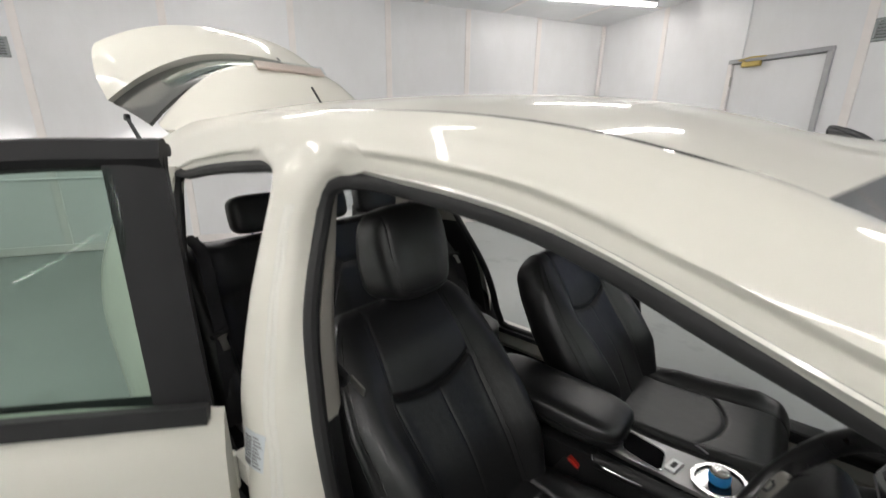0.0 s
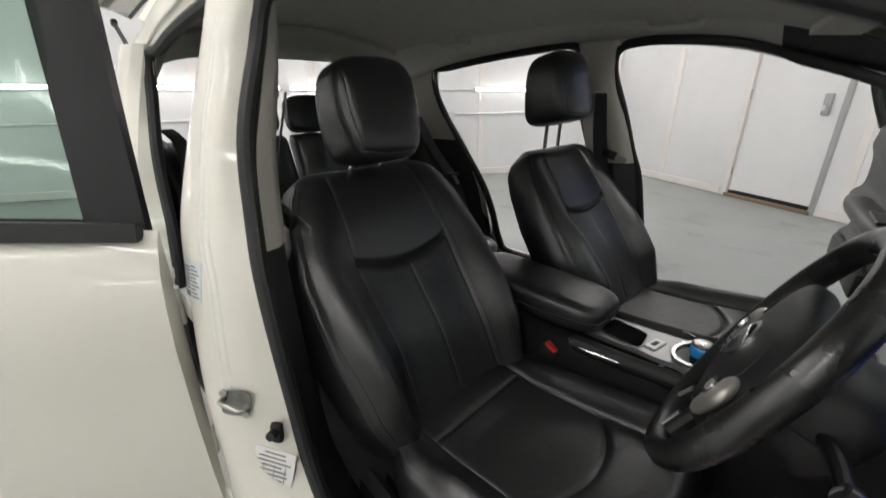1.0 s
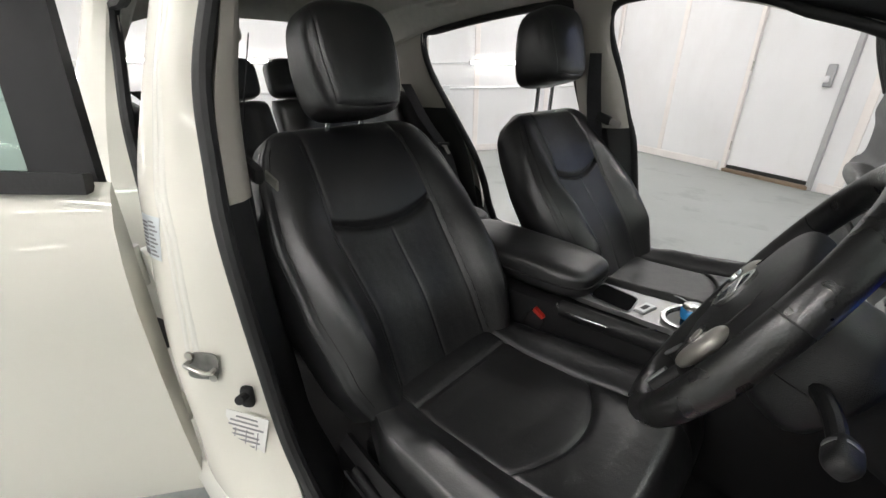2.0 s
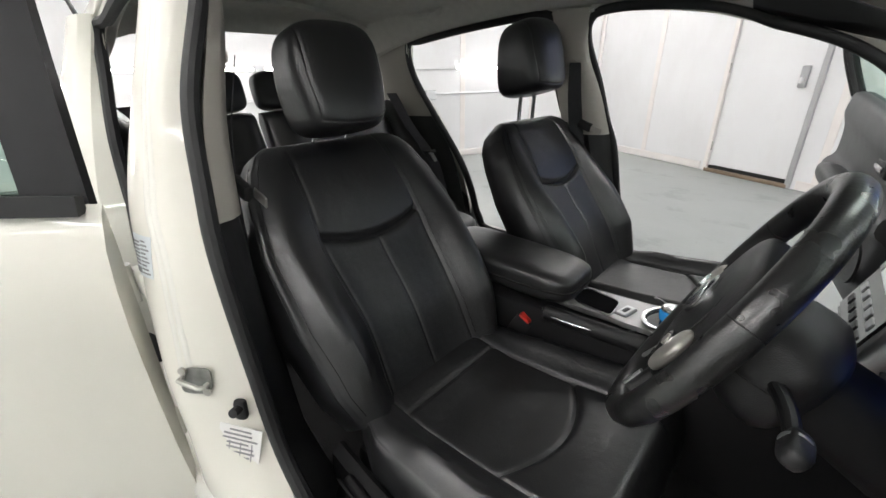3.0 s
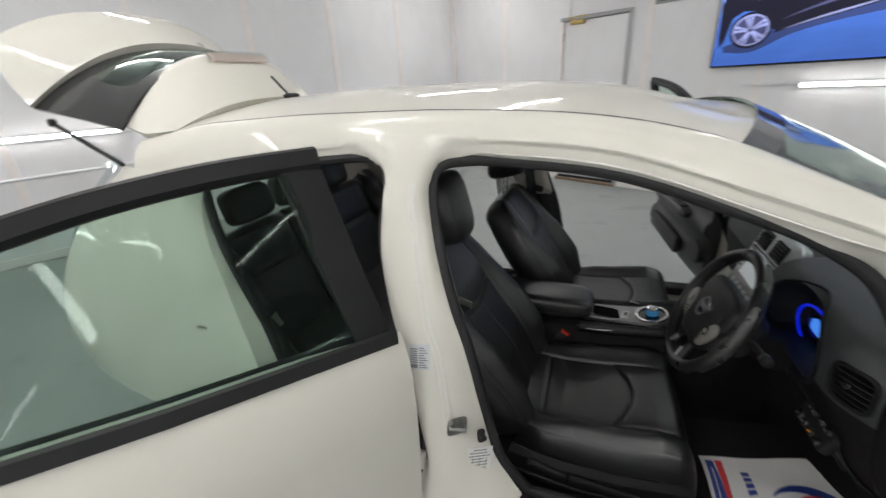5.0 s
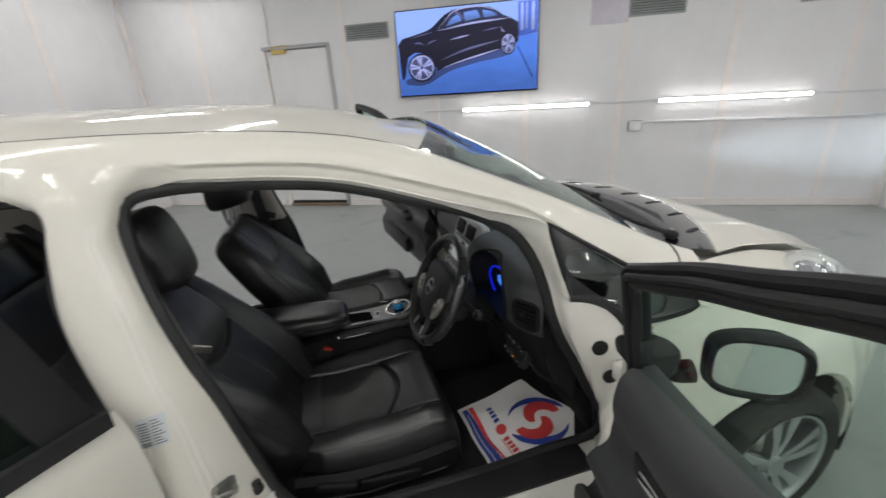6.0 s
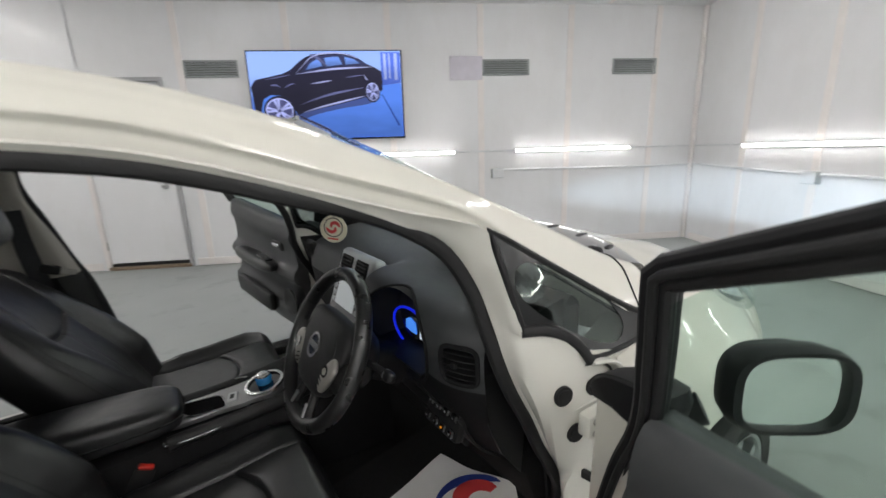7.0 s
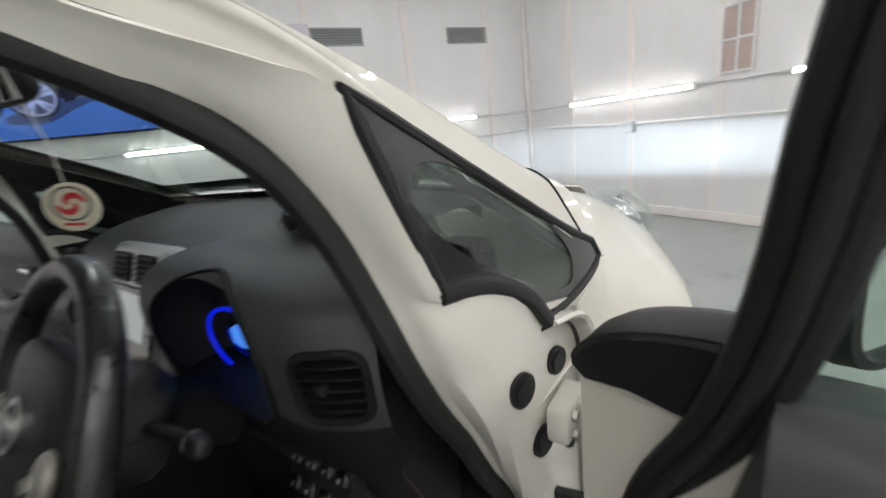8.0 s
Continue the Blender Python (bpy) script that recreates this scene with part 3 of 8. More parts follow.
def wall_screen_tv():
    w, h = 1.735, 0.985
    t = thing("television", "large wall-mounted screen showing a dark saloon car on blue", "television", pose(-0.437, Y1, 1.947))
    part("case", rbox((0, -0.045, 0), (w, 0.05, h), 0.006, 2), GLOSSB, t)
    part("mount", rbox((0, -0.0105, 0), (0.6, 0.019, 0.4), 0.004, 1), STEEL, t)
    part("display", rbox((0, -0.0722, 0.004), (w - 0.03, 0.0025, h - 0.035), 0), screen_picture("screen_blue", (0.32, 0.48, 1.0), (0.06, 0.17, 0.82), 1.0), t, "blue lit display", smooth=False)
    m = pose(0, -0.0755, 0, 90, 0, 0)
    ink = lambda n, c, s=1.0: screen_picture(n, c, tuple(k * 0.6 for k in c), s)
    W = lambda x, y: ((x - 427) / 755 * 1.70, (302 - y) / 460 * 0.95)
    poly = lambda pts: [W(x, y) for x, y in pts]
    spot = lambda pts: [(p.x, p.y) for p in spline([(*W(x, y), 0) for x, y in pts], 40)]

    def draw(name, pts, depth, tone, label="", parent=None):
        return part(name, plate(pts, 0.0012, pose(0, depth, 0, 90, 0, 0)), tone, parent or t, label, smooth=False)

    def streak(pts, wide, depth, tone):
        mid = spline([(*W(x, y), 0) for x, y in pts], 14)
        edge = [wide * math.sin(math.pi * (k + 0.6) / 15.2) for k in range(15)]
        draw("picture_highlight", [(p.x, p.y + e) for p, e in zip(mid, edge)] + [(p.x, p.y - e) for p, e in reversed(list(zip(mid, edge)))], depth, tone)

    draw("picture_floor", poly([(52, 300), (420, 262), (803, 240), (803, 528), (52, 528)]), -0.0748, ink("screen_floor", (0.085, 0.22, 0.78)))
    draw("picture_wall", poly([(705, 78), (803, 78), (803, 238), (705, 250)]), -0.0752, ink("screen_wall", (0.09, 0.18, 0.80)))
    dark = ink("screen_dark", (0.014, 0.013, 0.035))
    draw("picture_shadow", spot([(90, 470), (200, 475), (330, 410), (480, 372), (640, 345), (700, 300), (600, 300), (300, 380), (90, 440), (90, 470)]), -0.0758, ink("screen_shadow", (0.05, 0.08, 0.26)))
    body = spot([(56, 300), (58, 226), (130, 203), (235, 176), (300, 122), (350, 92), (430, 78), (520, 80), (585, 102), (640, 143), (692, 162), (708, 190), (706, 270), (690, 292), (615, 312), (460, 352), (300, 388), (262, 398), (240, 330), (180, 296), (110, 310), (80, 440), (62, 430), (56, 300)])
    draw("picture_body", body, -0.0770, dark, "dark saloon car")
    draw("picture_window", spot([(300, 180), (330, 140), (372, 106), (440, 90), (520, 90), (575, 106), (640, 148), (560, 154), (440, 162), (300, 180)]), -0.0786, ink("screen_window", (0.035, 0.04, 0.11)))
    lit = ink("screen_lit_window", (0.16, 0.30, 0.80))
    for pts in ([(330, 166), (352, 132), (398, 106), (412, 146)], [(424, 104), (494, 98), (512, 138), (430, 150)], [(524, 100), (570, 112), (600, 134), (528, 140)]):
        draw("picture_glint", poly(pts), -0.0796, lit)
    for x, wd in ((718, 14), (744, 8), (772, 16)):
        draw("picture_pillar", poly([(x, 84), (x + wd, 84), (x + wd, 206 + wd), (x, 206 + wd)]), -0.0766, ink("screen_pillar", (0.45, 0.55, 1.0)))
    draw("picture_floor_line", poly([(700, 300), (706, 298), (790, 470), (780, 470)]), -0.0766, ink("screen_floor_line", (0.02, 0.07, 0.36)))
    pale, soft = ink("screen_line", (0.42, 0.45, 0.78)), ink("screen_soft_line", (0.13, 0.14, 0.30))
    for pts, wd, tone in (([(278, 186), (330, 180), (470, 162), (662, 153)], 0.011, pale), ([(276, 186), (320, 140), (365, 98), (430, 82), (520, 84), (600, 112)], 0.008, pale), ([(345, 238), (400, 230), (452, 221)], 0.009, pale),
                          ([(290, 346), (350, 322), (450, 292), (610, 260)], 0.012, soft), ([(300, 386), (420, 352), (612, 306)], 0.010, pale), ([(145, 243), (180, 244), (198, 258)], 0.010, soft), ([(215, 258), (245, 240), (270, 236)], 0.008, soft),
                          ([(355, 84), (390, 105), (440, 152)], 0.020, soft), ([(520, 208), (570, 200), (610, 196)], 0.007, soft), ([(616, 190), (622, 210), (636, 222)], 0.013, pale), ([(120, 215), (200, 200), (250, 190)], 0.006, soft)):
        streak(pts, wd, -0.0802, tone)
    tyre, silver = ink("screen_tyre", (0.012, 0.012, 0.03)), ink("screen_spoke", (0.42, 0.46, 0.85))
    for x, y, ra, rb in ((180, 378, 0.178, 0.165), (655, 284, 0.086, 0.118)):
        cx, cz = W(x, y)
        ell = lambda k, n=33: [(cx + ra * k * math.cos(a), cz + rb * k * math.sin(a)) for a in np.linspace(0, 2 * math.pi, n)[:-1]]
        wheel = draw("picture_wheel", ell(1.0), -0.0800, tyre)
        draw("picture_rim", ell(0.86), -0.0816, silver, "", wheel)
        draw("picture_disc", ell(0.77), -0.0832, ink("screen_disc", (0.07, 0.075, 0.19)), "", wheel)
        for k in range(10):
            a = 2 * math.pi * (k // 2) / 5 + (0.17 if k % 2 else -0.17) + 0.5
            p = lambda r, d: (cx + ra * r * math.cos(a + d), cz + rb * r * math.sin(a + d))
            draw("picture_spoke", [p(0.12, 0.5), p(0.8, 0.10), p(0.8, -0.10), p(0.12, -0.5)], -0.0848, silver, "", wheel)


wall_screen_tv()


# the headlamps are lit: their beams fall on the front wall
def headlamp_beam(y):
    l = bpy.data.lights.new("headlamp_beam", "SPOT")
    l.energy, l.color, l.spot_size, l.spot_blend, l.shadow_soft_size = 120.0, (0.72, 0.88, 1.0), radians(84), 0.55, 0.03
    ob = new("headlamp_beam", l)
    car_m = pose(0.059, 1.124, 0, 0, 0, 28)
    ob.matrix_basis = car_m @ look((1.72, y, 0.72), (4.0, y * 1.2, 0.69)) @ Matrix.Diagonal((1, 0.13, 1, 1))
    return ob


for y in (-0.52, 0.52):
    headlamp_beam(y)
from mathutils.bvhtree import BVHTree

# ---------------------------------------------------------------- the car: x ahead, y to its left, origin on the floor
CAR = pose(0.059, 1.124, 0, 0, 0, 28)
car = thing("car", "pearl white hatchback, doors and tailgate open, on the grey floor", "car", CAR)


def lerp(x, xs, ys):
    return float(np.interp(x, xs, ys))


# lines of the right side of the body, by the distance along the car
EX = [-1.95, -1.7, -1.5, -1.2, -0.9, -0.67, -0.5, -0.39, -0.29, -0.19, -0.1, 0.0, 0.1, 0.2, 0.3, 0.42, 0.5]
EZ = [1.17, 1.245, 1.285, 1.318, 1.328, 1.326, 1.312, 1.288, 1.254, 1.222, 1.194, 1.166, 1.100, 1.035, 0.97, 0.890, 0.850]
EY = [-0.56, -0.575, -0.585, -0.592, -0.597, -0.61, -0.625, -0.637, -0.648, -0.66, -0.675, -0.698, -0.722, -0.745, -0.765, -0.785, -0.79]
DX = [-2.05, -1.7, -1.3, -0.9, -0.63, -0.48, -0.36, -0.25, -0.1, 0.0, 0.2, 0.42, 0.55]
DZ_ = [1.345, 1.40, 1.418, 1.42, 1.41, 1.395, 1.372, 1.34, 1.275, 1.23, 1.138, 1.028, 0.972]
DY = [-0.49, -0.51, -0.535, -0.55, -0.56, -0.568, -0.572, -0.575, -0.588, -0.60, -0.625, -0.66, -0.69]


def flowing(x, xs, ys, r=0.06):
    """A line through the stations with its corners rounded off."""
    return sum(lerp(x + d * r, xs, ys) for d in (-1, -0.5, 0, 0.5, 1)) / 5


def edge_pt(x):
    return Vector((x, flowing(x, EX, EY, 0.08), flowing(x, EX, EZ, 0.05)))


def ditch_pt(x):
    return Vector((x, flowing(x, DX, DY), flowing(x, DX, DZ_)))


def both(fn):
    """Builds a right-hand part and its mirror image."""
    for left in (False, True):
        fn(flip if left else (lambda b: b), left)


def calm(line, x):
    """A line's place with all its small bends taken out."""
    return sum((line(x + d) for d in (-0.16, -0.12, -0.08, -0.04, 0.0, 0.04, 0.08, 0.12, 0.16)), Vector()) / 9


def rail_section(x):
    e, d = edge_pt(x), ditch_pt(x)
    k = flowing(x, [-2.0, -1.2, -0.8, -0.1, 0.0, 0.07], [0.3, 0.7, 1.0, 1.0, 0.75, 0.1], 0.04)
    inward = Vector((0, 0.012 if x < -0.3 else 0.03, -0.012 if x < -0.3 else 0.004))
    # a flat flange beside the seal, a fold, then the round crown up to the roof's edge
    es, ws_ = calm(edge_pt, x), calm(ditch_pt, x) - calm(edge_pt, x)
    u = Vector((0, ws_.y, ws_.z)).normalized()
    o = Vector((0, -u.z, u.y))
    pts = [e + Vector((0, -0.004, 0.001)), e + Vector((0, -0.005, 0.003 + 0.009 * k)), e + Vector((0, -0.005, 0.005 + 0.017 * k)), e + Vector((0, -0.005, 0.005 + 0.019 * k)) + u * 0.003 + o * (0.006 + 0.004 * k),
           es + ws_ * 0.52 + o * 0.026, es + ws_ * 0.70 + o * 0.025, es + ws_ * 0.87 + o * 0.017, d + o * 0.004, d + inward]
    swell = flowing(x, [-0.3, 0.0, 0.16, 0.35, 0.5], [0, 0.004, 0.012, 0.014, 0.010], 0.12) * Vector((0, -0.45, 0.89))
    for j, share in ((3, 0.35), (4, 0.9), (5, 1.0), (6, 0.7)):
        pts[j] = pts[j] + swell * share
    return pts


def build_rail(side, left):
    ditch = [ditch_pt(x) + Vector((0, 0.012, -0.003)) for x in np.linspace(-2.0, -0.26, 40)]
    part("roof_moulding", side(sweep(ditch, circle(0.007, 8, 0.006))), SEAL, car, "black rubber roof moulding")
    wp = [ditch_pt(x) + Vector((0, 0.012 + 0.022 * min(1.0, (x + 0.27) / 0.12), -0.003 + 0.005 * min(1.0, (x + 0.27) / 0.12))) for x in np.linspace(-0.27, 0.5, 32)]
    part("windscreen_seal", side(sweep(wp, circle(0.007, 8, 0.005))), SEAL, car)
    # inner lining of the rail and the A pillar
    ins = [[edge_pt(x) + Vector((0, 0.016, 0.0)), edge_pt(x) + Vector((0, 0.045, 0.012)), ditch_pt(x) + Vector((0.0, 0.035, -0.045 if x < -0.3 else -0.03))] for x in np.linspace(-1.95, 0.45, 34)]
    k = next(i for i, x in enumerate(np.linspace(-1.95, 0.45, 34)) if x > -0.42)
    part("rail_lining", side(solidify(grid([spline(r, 6) for r in ins[:k + 1]]), 0.003)), LINER, car, "grey cloth rail lining")
    part("pillar_lining", side(solidify(grid([spline(r, 6) for r in ins[k:]]), 0.003)), PLASTIC, car, "black windscreen pillar lining")


both(build_rail)


# roof skin between the ditches, with its bowed front edge over the windscreen
def roof_rows(drop=0.0, inset=0.0, x0=-1.9, bow=0.13):
    rows = []
    for s in np.linspace(0, 1, 25):
        row = []
        for q in np.linspace(-1, 1, 21):
            front = -0.25 + bow * (1 - q * q)
            x = x0 + (front - x0) * s
            d = ditch_pt(min(x, -0.25))
            y = -d.y * q * (1 - inset) if q > 0 else d.y * -q * (1 - inset)
            crown = 0.062 - 0.012 * s
            zb = d.z if x <= -0.25 else lerp(x, [-0.25, -0.12], [ditch_pt(-0.25).z, ditch_pt(-0.25).z - 0.012])
            row.append(Vector((x, y, zb + crown * (1 - abs(q) ** 2.2) - drop)))
        rows.append(row)
    return rows


part("roof", solidify(grid(roof_rows(inset=0.022)), 0.004), PAINT, car)
liner = [[p + Vector((0, 0, -0.045)) for p in r] for r in roof_rows(inset=0.06, x0=-1.86, bow=0.09)]
part("headliner", solidify(grid(liner), 0.006), LINER, car, "grey cloth headliner")
hdr = []
for q in np.linspace(-1, 1, 25):
    y, zl = 0.535 * q, lerp(-1.86, DX, DZ_) + 0.062 * (1 - abs(q) ** 2.2) - 0.047
    hdr.append([Vector((-1.82, y * 0.94, zl + 0.002)), Vector((-1.91, y * 0.96, zl - 0.012)), Vector((-1.975, y * 0.97, (zl + 1.285 - 0.03 * q * q) / 2)), Vector((-1.995, y * 0.97, 1.287 - 0.012 * q * q - 0.05 * abs(q) ** 6))])
part("rear_header", solidify(grid([spline(r, 8) for r in hdr]), 0.02), LINER, car, "grey lined header over the tailgate opening")
hd = [Vector((-0.225 + 0.115 * (1 - q * q), 0.52 * q, 1.292 + 0.045 * (1 - q * q))) for q in np.linspace(-1, 1, 17)]
part("windscreen_header", sweep(hd, [(-0.07, -0.008), (0.03, -0.012), (0.04, 0.004), (-0.07, 0.012)]), LINER, car)

# windscreen
def screen_base(q):
    return Vector((0.40 + 0.17 * (1 - q * q), 0.655 * q, 1.018 - 0.010 * (1 - q * q)))


def hood_edge(q):
    """The rear edge of the bonnet, across the car."""
    return Vector((0.66 + 0.29 * (1 - q * q), 0.655 * q, 0.957 + 0.012 * (1 - q * q)))


ws = []
for s in np.linspace(0, 1, 13):
    row = []
    for q in np.linspace(-1, 1, 21):
        a = Vector((-0.25 + 0.13 * (1 - q * q), 0.565 * q, 1.337 + 0.05 * (1 - abs(q) ** 2.2)))
        b = screen_base(q)
        p = a.lerp(b, s)
        bulge = math.sin(math.pi * s) * 0.018
        row.append(p + Vector((bulge * 0.5, 0, bulge)))
    ws.append(row)
pane = part("windscreen", solidify(grid(ws), 0.005), WINDSCREEN, car, "clear curved windscreen")
pane.visible_shadow = False
band = [[p + Vector((0, 0, 0.0025)) for p in r] for r in ws[:2]]
part("shade_band", solidify(grid(band), 0.002), BANDBLACK, pane, "black band along the top of the windscreen")
band = [[p + Vector((0, 0, 0.0025)) for p in r] for r in ws[-2:]]
part("shade_band", solidify(grid(band), 0.002), BANDBLACK, pane)
# front pillar between door opening and quarter glass, then hinge pillar
def build_hinge_pillar(side, left):
    rows = []
    for x in np.linspace(-0.80, -0.1, 13):
        e = edge_pt(x)
        e = e + Vector((0, 0.007, 0.003)) * min(1.0, max(0.0, (-0.70 - x) / 0.09))
        rows.append([e + Vector((0, 0.019, -0.028)), e + Vector((0, 0.011, -0.016)), e + Vector((0, 0.003, -0.006)), e + Vector((0, -0.004, 0.0005))])
    rows += [
        [(-0.048, -0.652, 1.142), (-0.042, -0.668, 1.153), (-0.036, -0.681, 1.167), (-0.030, -0.694, 1.177)],
        [(-0.008, -0.660, 1.108), (0.0, -0.680, 1.118), (0.014, -0.700, 1.136), (0.030, -0.713, 1.148)],
        [(0.034, -0.672, 1.035), (0.042, -0.692, 1.04), (0.050, -0.718, 1.045), (0.058, -0.733, 1.05)],
        [(0.055, -0.69, 0.953), (0.064, -0.708, 0.957), (0.072, -0.742, 0.957), (0.082, -0.753, 0.957)],
        [(0.060, -0.700, 0.922), (0.068, -0.718, 0.925), (0.084, -0.752, 0.935), (0.140, -0.776, 0.947)],
        [(0.066, -0.712, 0.885), (0.074, -0.728, 0.888), (0.09, -0.765, 0.893), (0.195, -0.79, 0.90)],
        [(0.095, -0.72, 0.81), (0.102, -0.736, 0.813), (0.118, -0.783, 0.815), (0.36, -0.806, 0.845)],
        [(0.135, -0.724, 0.735), (0.142, -0.738, 0.738), (0.15, -0.787, 0.73), (0.36, -0.808, 0.735)],
        [(0.176, -0.726, 0.65), (0.182, -0.74, 0.65), (0.178, -0.788, 0.64), (0.36, -0.808, 0.64)],
        [(0.225, -0.72, 0.57), (0.228, -0.735, 0.565), (0.19, -0.785, 0.57), (0.31, -0.806, 0.57)],
        [(0.275, -0.70, 0.46), (0.265, -0.73, 0.455), (0.19, -0.785, 0.45), (0.31, -0.80, 0.44)],
        [(0.25, -0.69, 0.375), (0.22, -0.73, 0.37), (0.17, -0.785, 0.35), (0.31, -0.80, 0.34)],
    ]
    hp = part("hinge_pillar", side(sheet(rows, 64, 18, 0.004)), JAMB, car, "white painted door hinge pillar")
    for (x, y, z), r in (((0.15, -0.793, 0.815), 0.0215), ((0.188, -0.798, 0.718), 0.021), ((0.233, -0.803, 0.81), 0.019), ((0.262, -0.805, 0.70), 0.008), ((0.262, -0.805, 0.66), 0.008)):
        g = disc((x, y, z), (-0.25, -1, 0.02), r, 0.005, 20)
        part("grommet", side(join(g, disc((x, y - 0.004, z), (-0.25, -1, 0.02), r * 0.7, 0.004, 20))), SEAL, hp, "black rubber plug")
    part("pillar_crease", side(rod([(0.145, -0.789, 0.765), (0.22, -0.801, 0.772), (0.305, -0.809, 0.78)], 0.0035, 6)), JAMB, hp)
    for z in (0.745, 0.47):
        hinge = join(rbox((0.222, -0.82, z), (0.075, 0.03, 0.05), 0.007, 2), rbox((0.232, -0.845, z + 0.005), (0.034, 0.05, 0.034), 0.007, 2), rod([(0.24, -0.865, z - 0.04), (0.24, -0.865, z + 0.04)], 0.010, 12),
                     rbox((0.25, -0.835, z - 0.028), (0.05, 0.03, 0.012), 0.004, 1))
        hg = part("hinge", side(hinge), JAMB, hp)
        for dz in (-0.013, 0.014):
            part("hinge_bolt", side(disc((0.20, -0.836, z + dz), (0, -1, 0), 0.007, 0.006, 6)), STEEL, hg)
    lip = spline([(0.226, -0.800, 0.866), (0.262, -0.812, 0.864), (0.290, -0.818, 0.845), (0.306, -0.822, 0.80), (0.312, -0.824, 0.70), (0.312, -0.824, 0.50)], 30)
    part("wing_edge", side(sweep(lip, [(-0.003, -0.016), (0.003, -0.016), (0.004, 0.012), (-0.001, 0.016), (-0.005, 0.012)], up=(0, -1, 0.05))), JAMB, hp, "folded white wing edge")
    part("wing_gap", side(sweep([p + Vector((-0.012, 0.006, -0.006)) for p in lip], circle(0.003, 6), up=(0, -1, 0.05))), SEAL, hp)
    part("check_strap", side(rbox((0.235, -0.86, 0.6), (0.012, 0.13, 0.022), 0.003, 1, rot=(0, 0, 12))), SEAL, hp, "black check strap")


both(build_hinge_pillar)

# quarter glass with its black border
def build_quarter(side, left):
    loop = spline([(0.030, -0.715, 1.152), (0.083, -0.751, 0.956)], 6)[:-1] + spline([(0.083, -0.751, 0.956), (0.145, -0.772, 0.945), (0.195, -0.788, 0.912), (0.222, -0.797, 0.868)], 10)[:-1]
    loop += spline([(0.228, -0.797, 0.868), (0.34, -0.803, 0.868), (0.42, -0.803, 0.875), (0.452, -0.80, 0.885)], 8)[:-1] + spline([(0.452, -0.80, 0.885), (0.45, -0.797, 0.905), (0.41, -0.79, 0.925), (0.3, -0.772, 0.985), (0.030, -0.715, 1.152)], 14)[:-1]
    # the clear lens of the pane inside its wide printed border
    apex, tip, low = Vector((0.030, -0.715, 1.152)), Vector((0.452, -0.80, 0.885)), Vector((0.15, -0.773, 0.943))
    a = (tip - apex).normalized()
    nrm = a.cross(low - apex).normalized()
    b = nrm.cross(a)
    c = Vector((0.205, -0.768, 0.984))
    c -= nrm * (c - apex).dot(nrm)
    f = lambda v: math.copysign(abs(v) ** 0.8, v)
    inner = []
    for p in loop:
        t = math.atan2((p - c).dot(b) / 0.05, (p - c).dot(a) / 0.165)
        inner.append(c + a * 0.165 * f(math.cos(t)) + b * 0.05 * f(math.sin(t)))
    rings = []
    for q in (0.0, 0.25, 0.5, 0.75, 1.0):
        ring = []
        for p, i in zip(loop, inner):
            off = (p - c).dot(nrm)
            ring.append((p - nrm * off).lerp(i, q) + nrm * off * (1 - q))
        rings.append(ring)
    bm = grid([[p + Vector((0, -0.003, 0)) for p in r] for r in rings], wrap=True)
    gl = grid(rings + [[c.lerp(p, 0.5) for p in inner], [c.lerp(p, 0.02) for p in inner]], wrap=True)
    q = part("quarter_window", side(solidify(gl, 0.004)), SMOKE, car, "small dark front quarter window")
    q.visible_shadow = False
    part("window_border", side(solidify(bm, 0.002)), FRIT, q, "black printed border of the quarter glass")
    part("window_seal", side(sweep(loop, circle(0.007, 8), closed=True, up=(0, -1, 0.2))), SEAL, q)
    low = spline([(0.078, -0.752, 0.957), (0.115, -0.766, 0.955), (0.155, -0.780, 0.940), (0.195, -0.791, 0.910), (0.226, -0.80, 0.868)], 16)
    part("window_gasket", side(sweep(low, circle(0.012, 8, 0.009), up=(0, -1, 0.2))), SEAL, q, "thick black rubber gasket")
    gap = [p + Vector((0, -0.001, 0.0015)) for p in spline(rail_section(0.425)[3:8], 16)]
    part("panel_gap", side(rod(gap, 0.0022, 6)), SEAL, q)


both(build_quarter)

# B pillar
def forward(bm):
    """The left-hand centre pillar stands a little further ahead."""
    for v in bm.verts:
        a = min(1.0, max(0.0, (-0.3 - v.co.x) / 0.35)) * min(1.0, max(0.0, (v.co.x + 1.6) / 0.4))
        v.co.x += 0.085 * a
    return bm


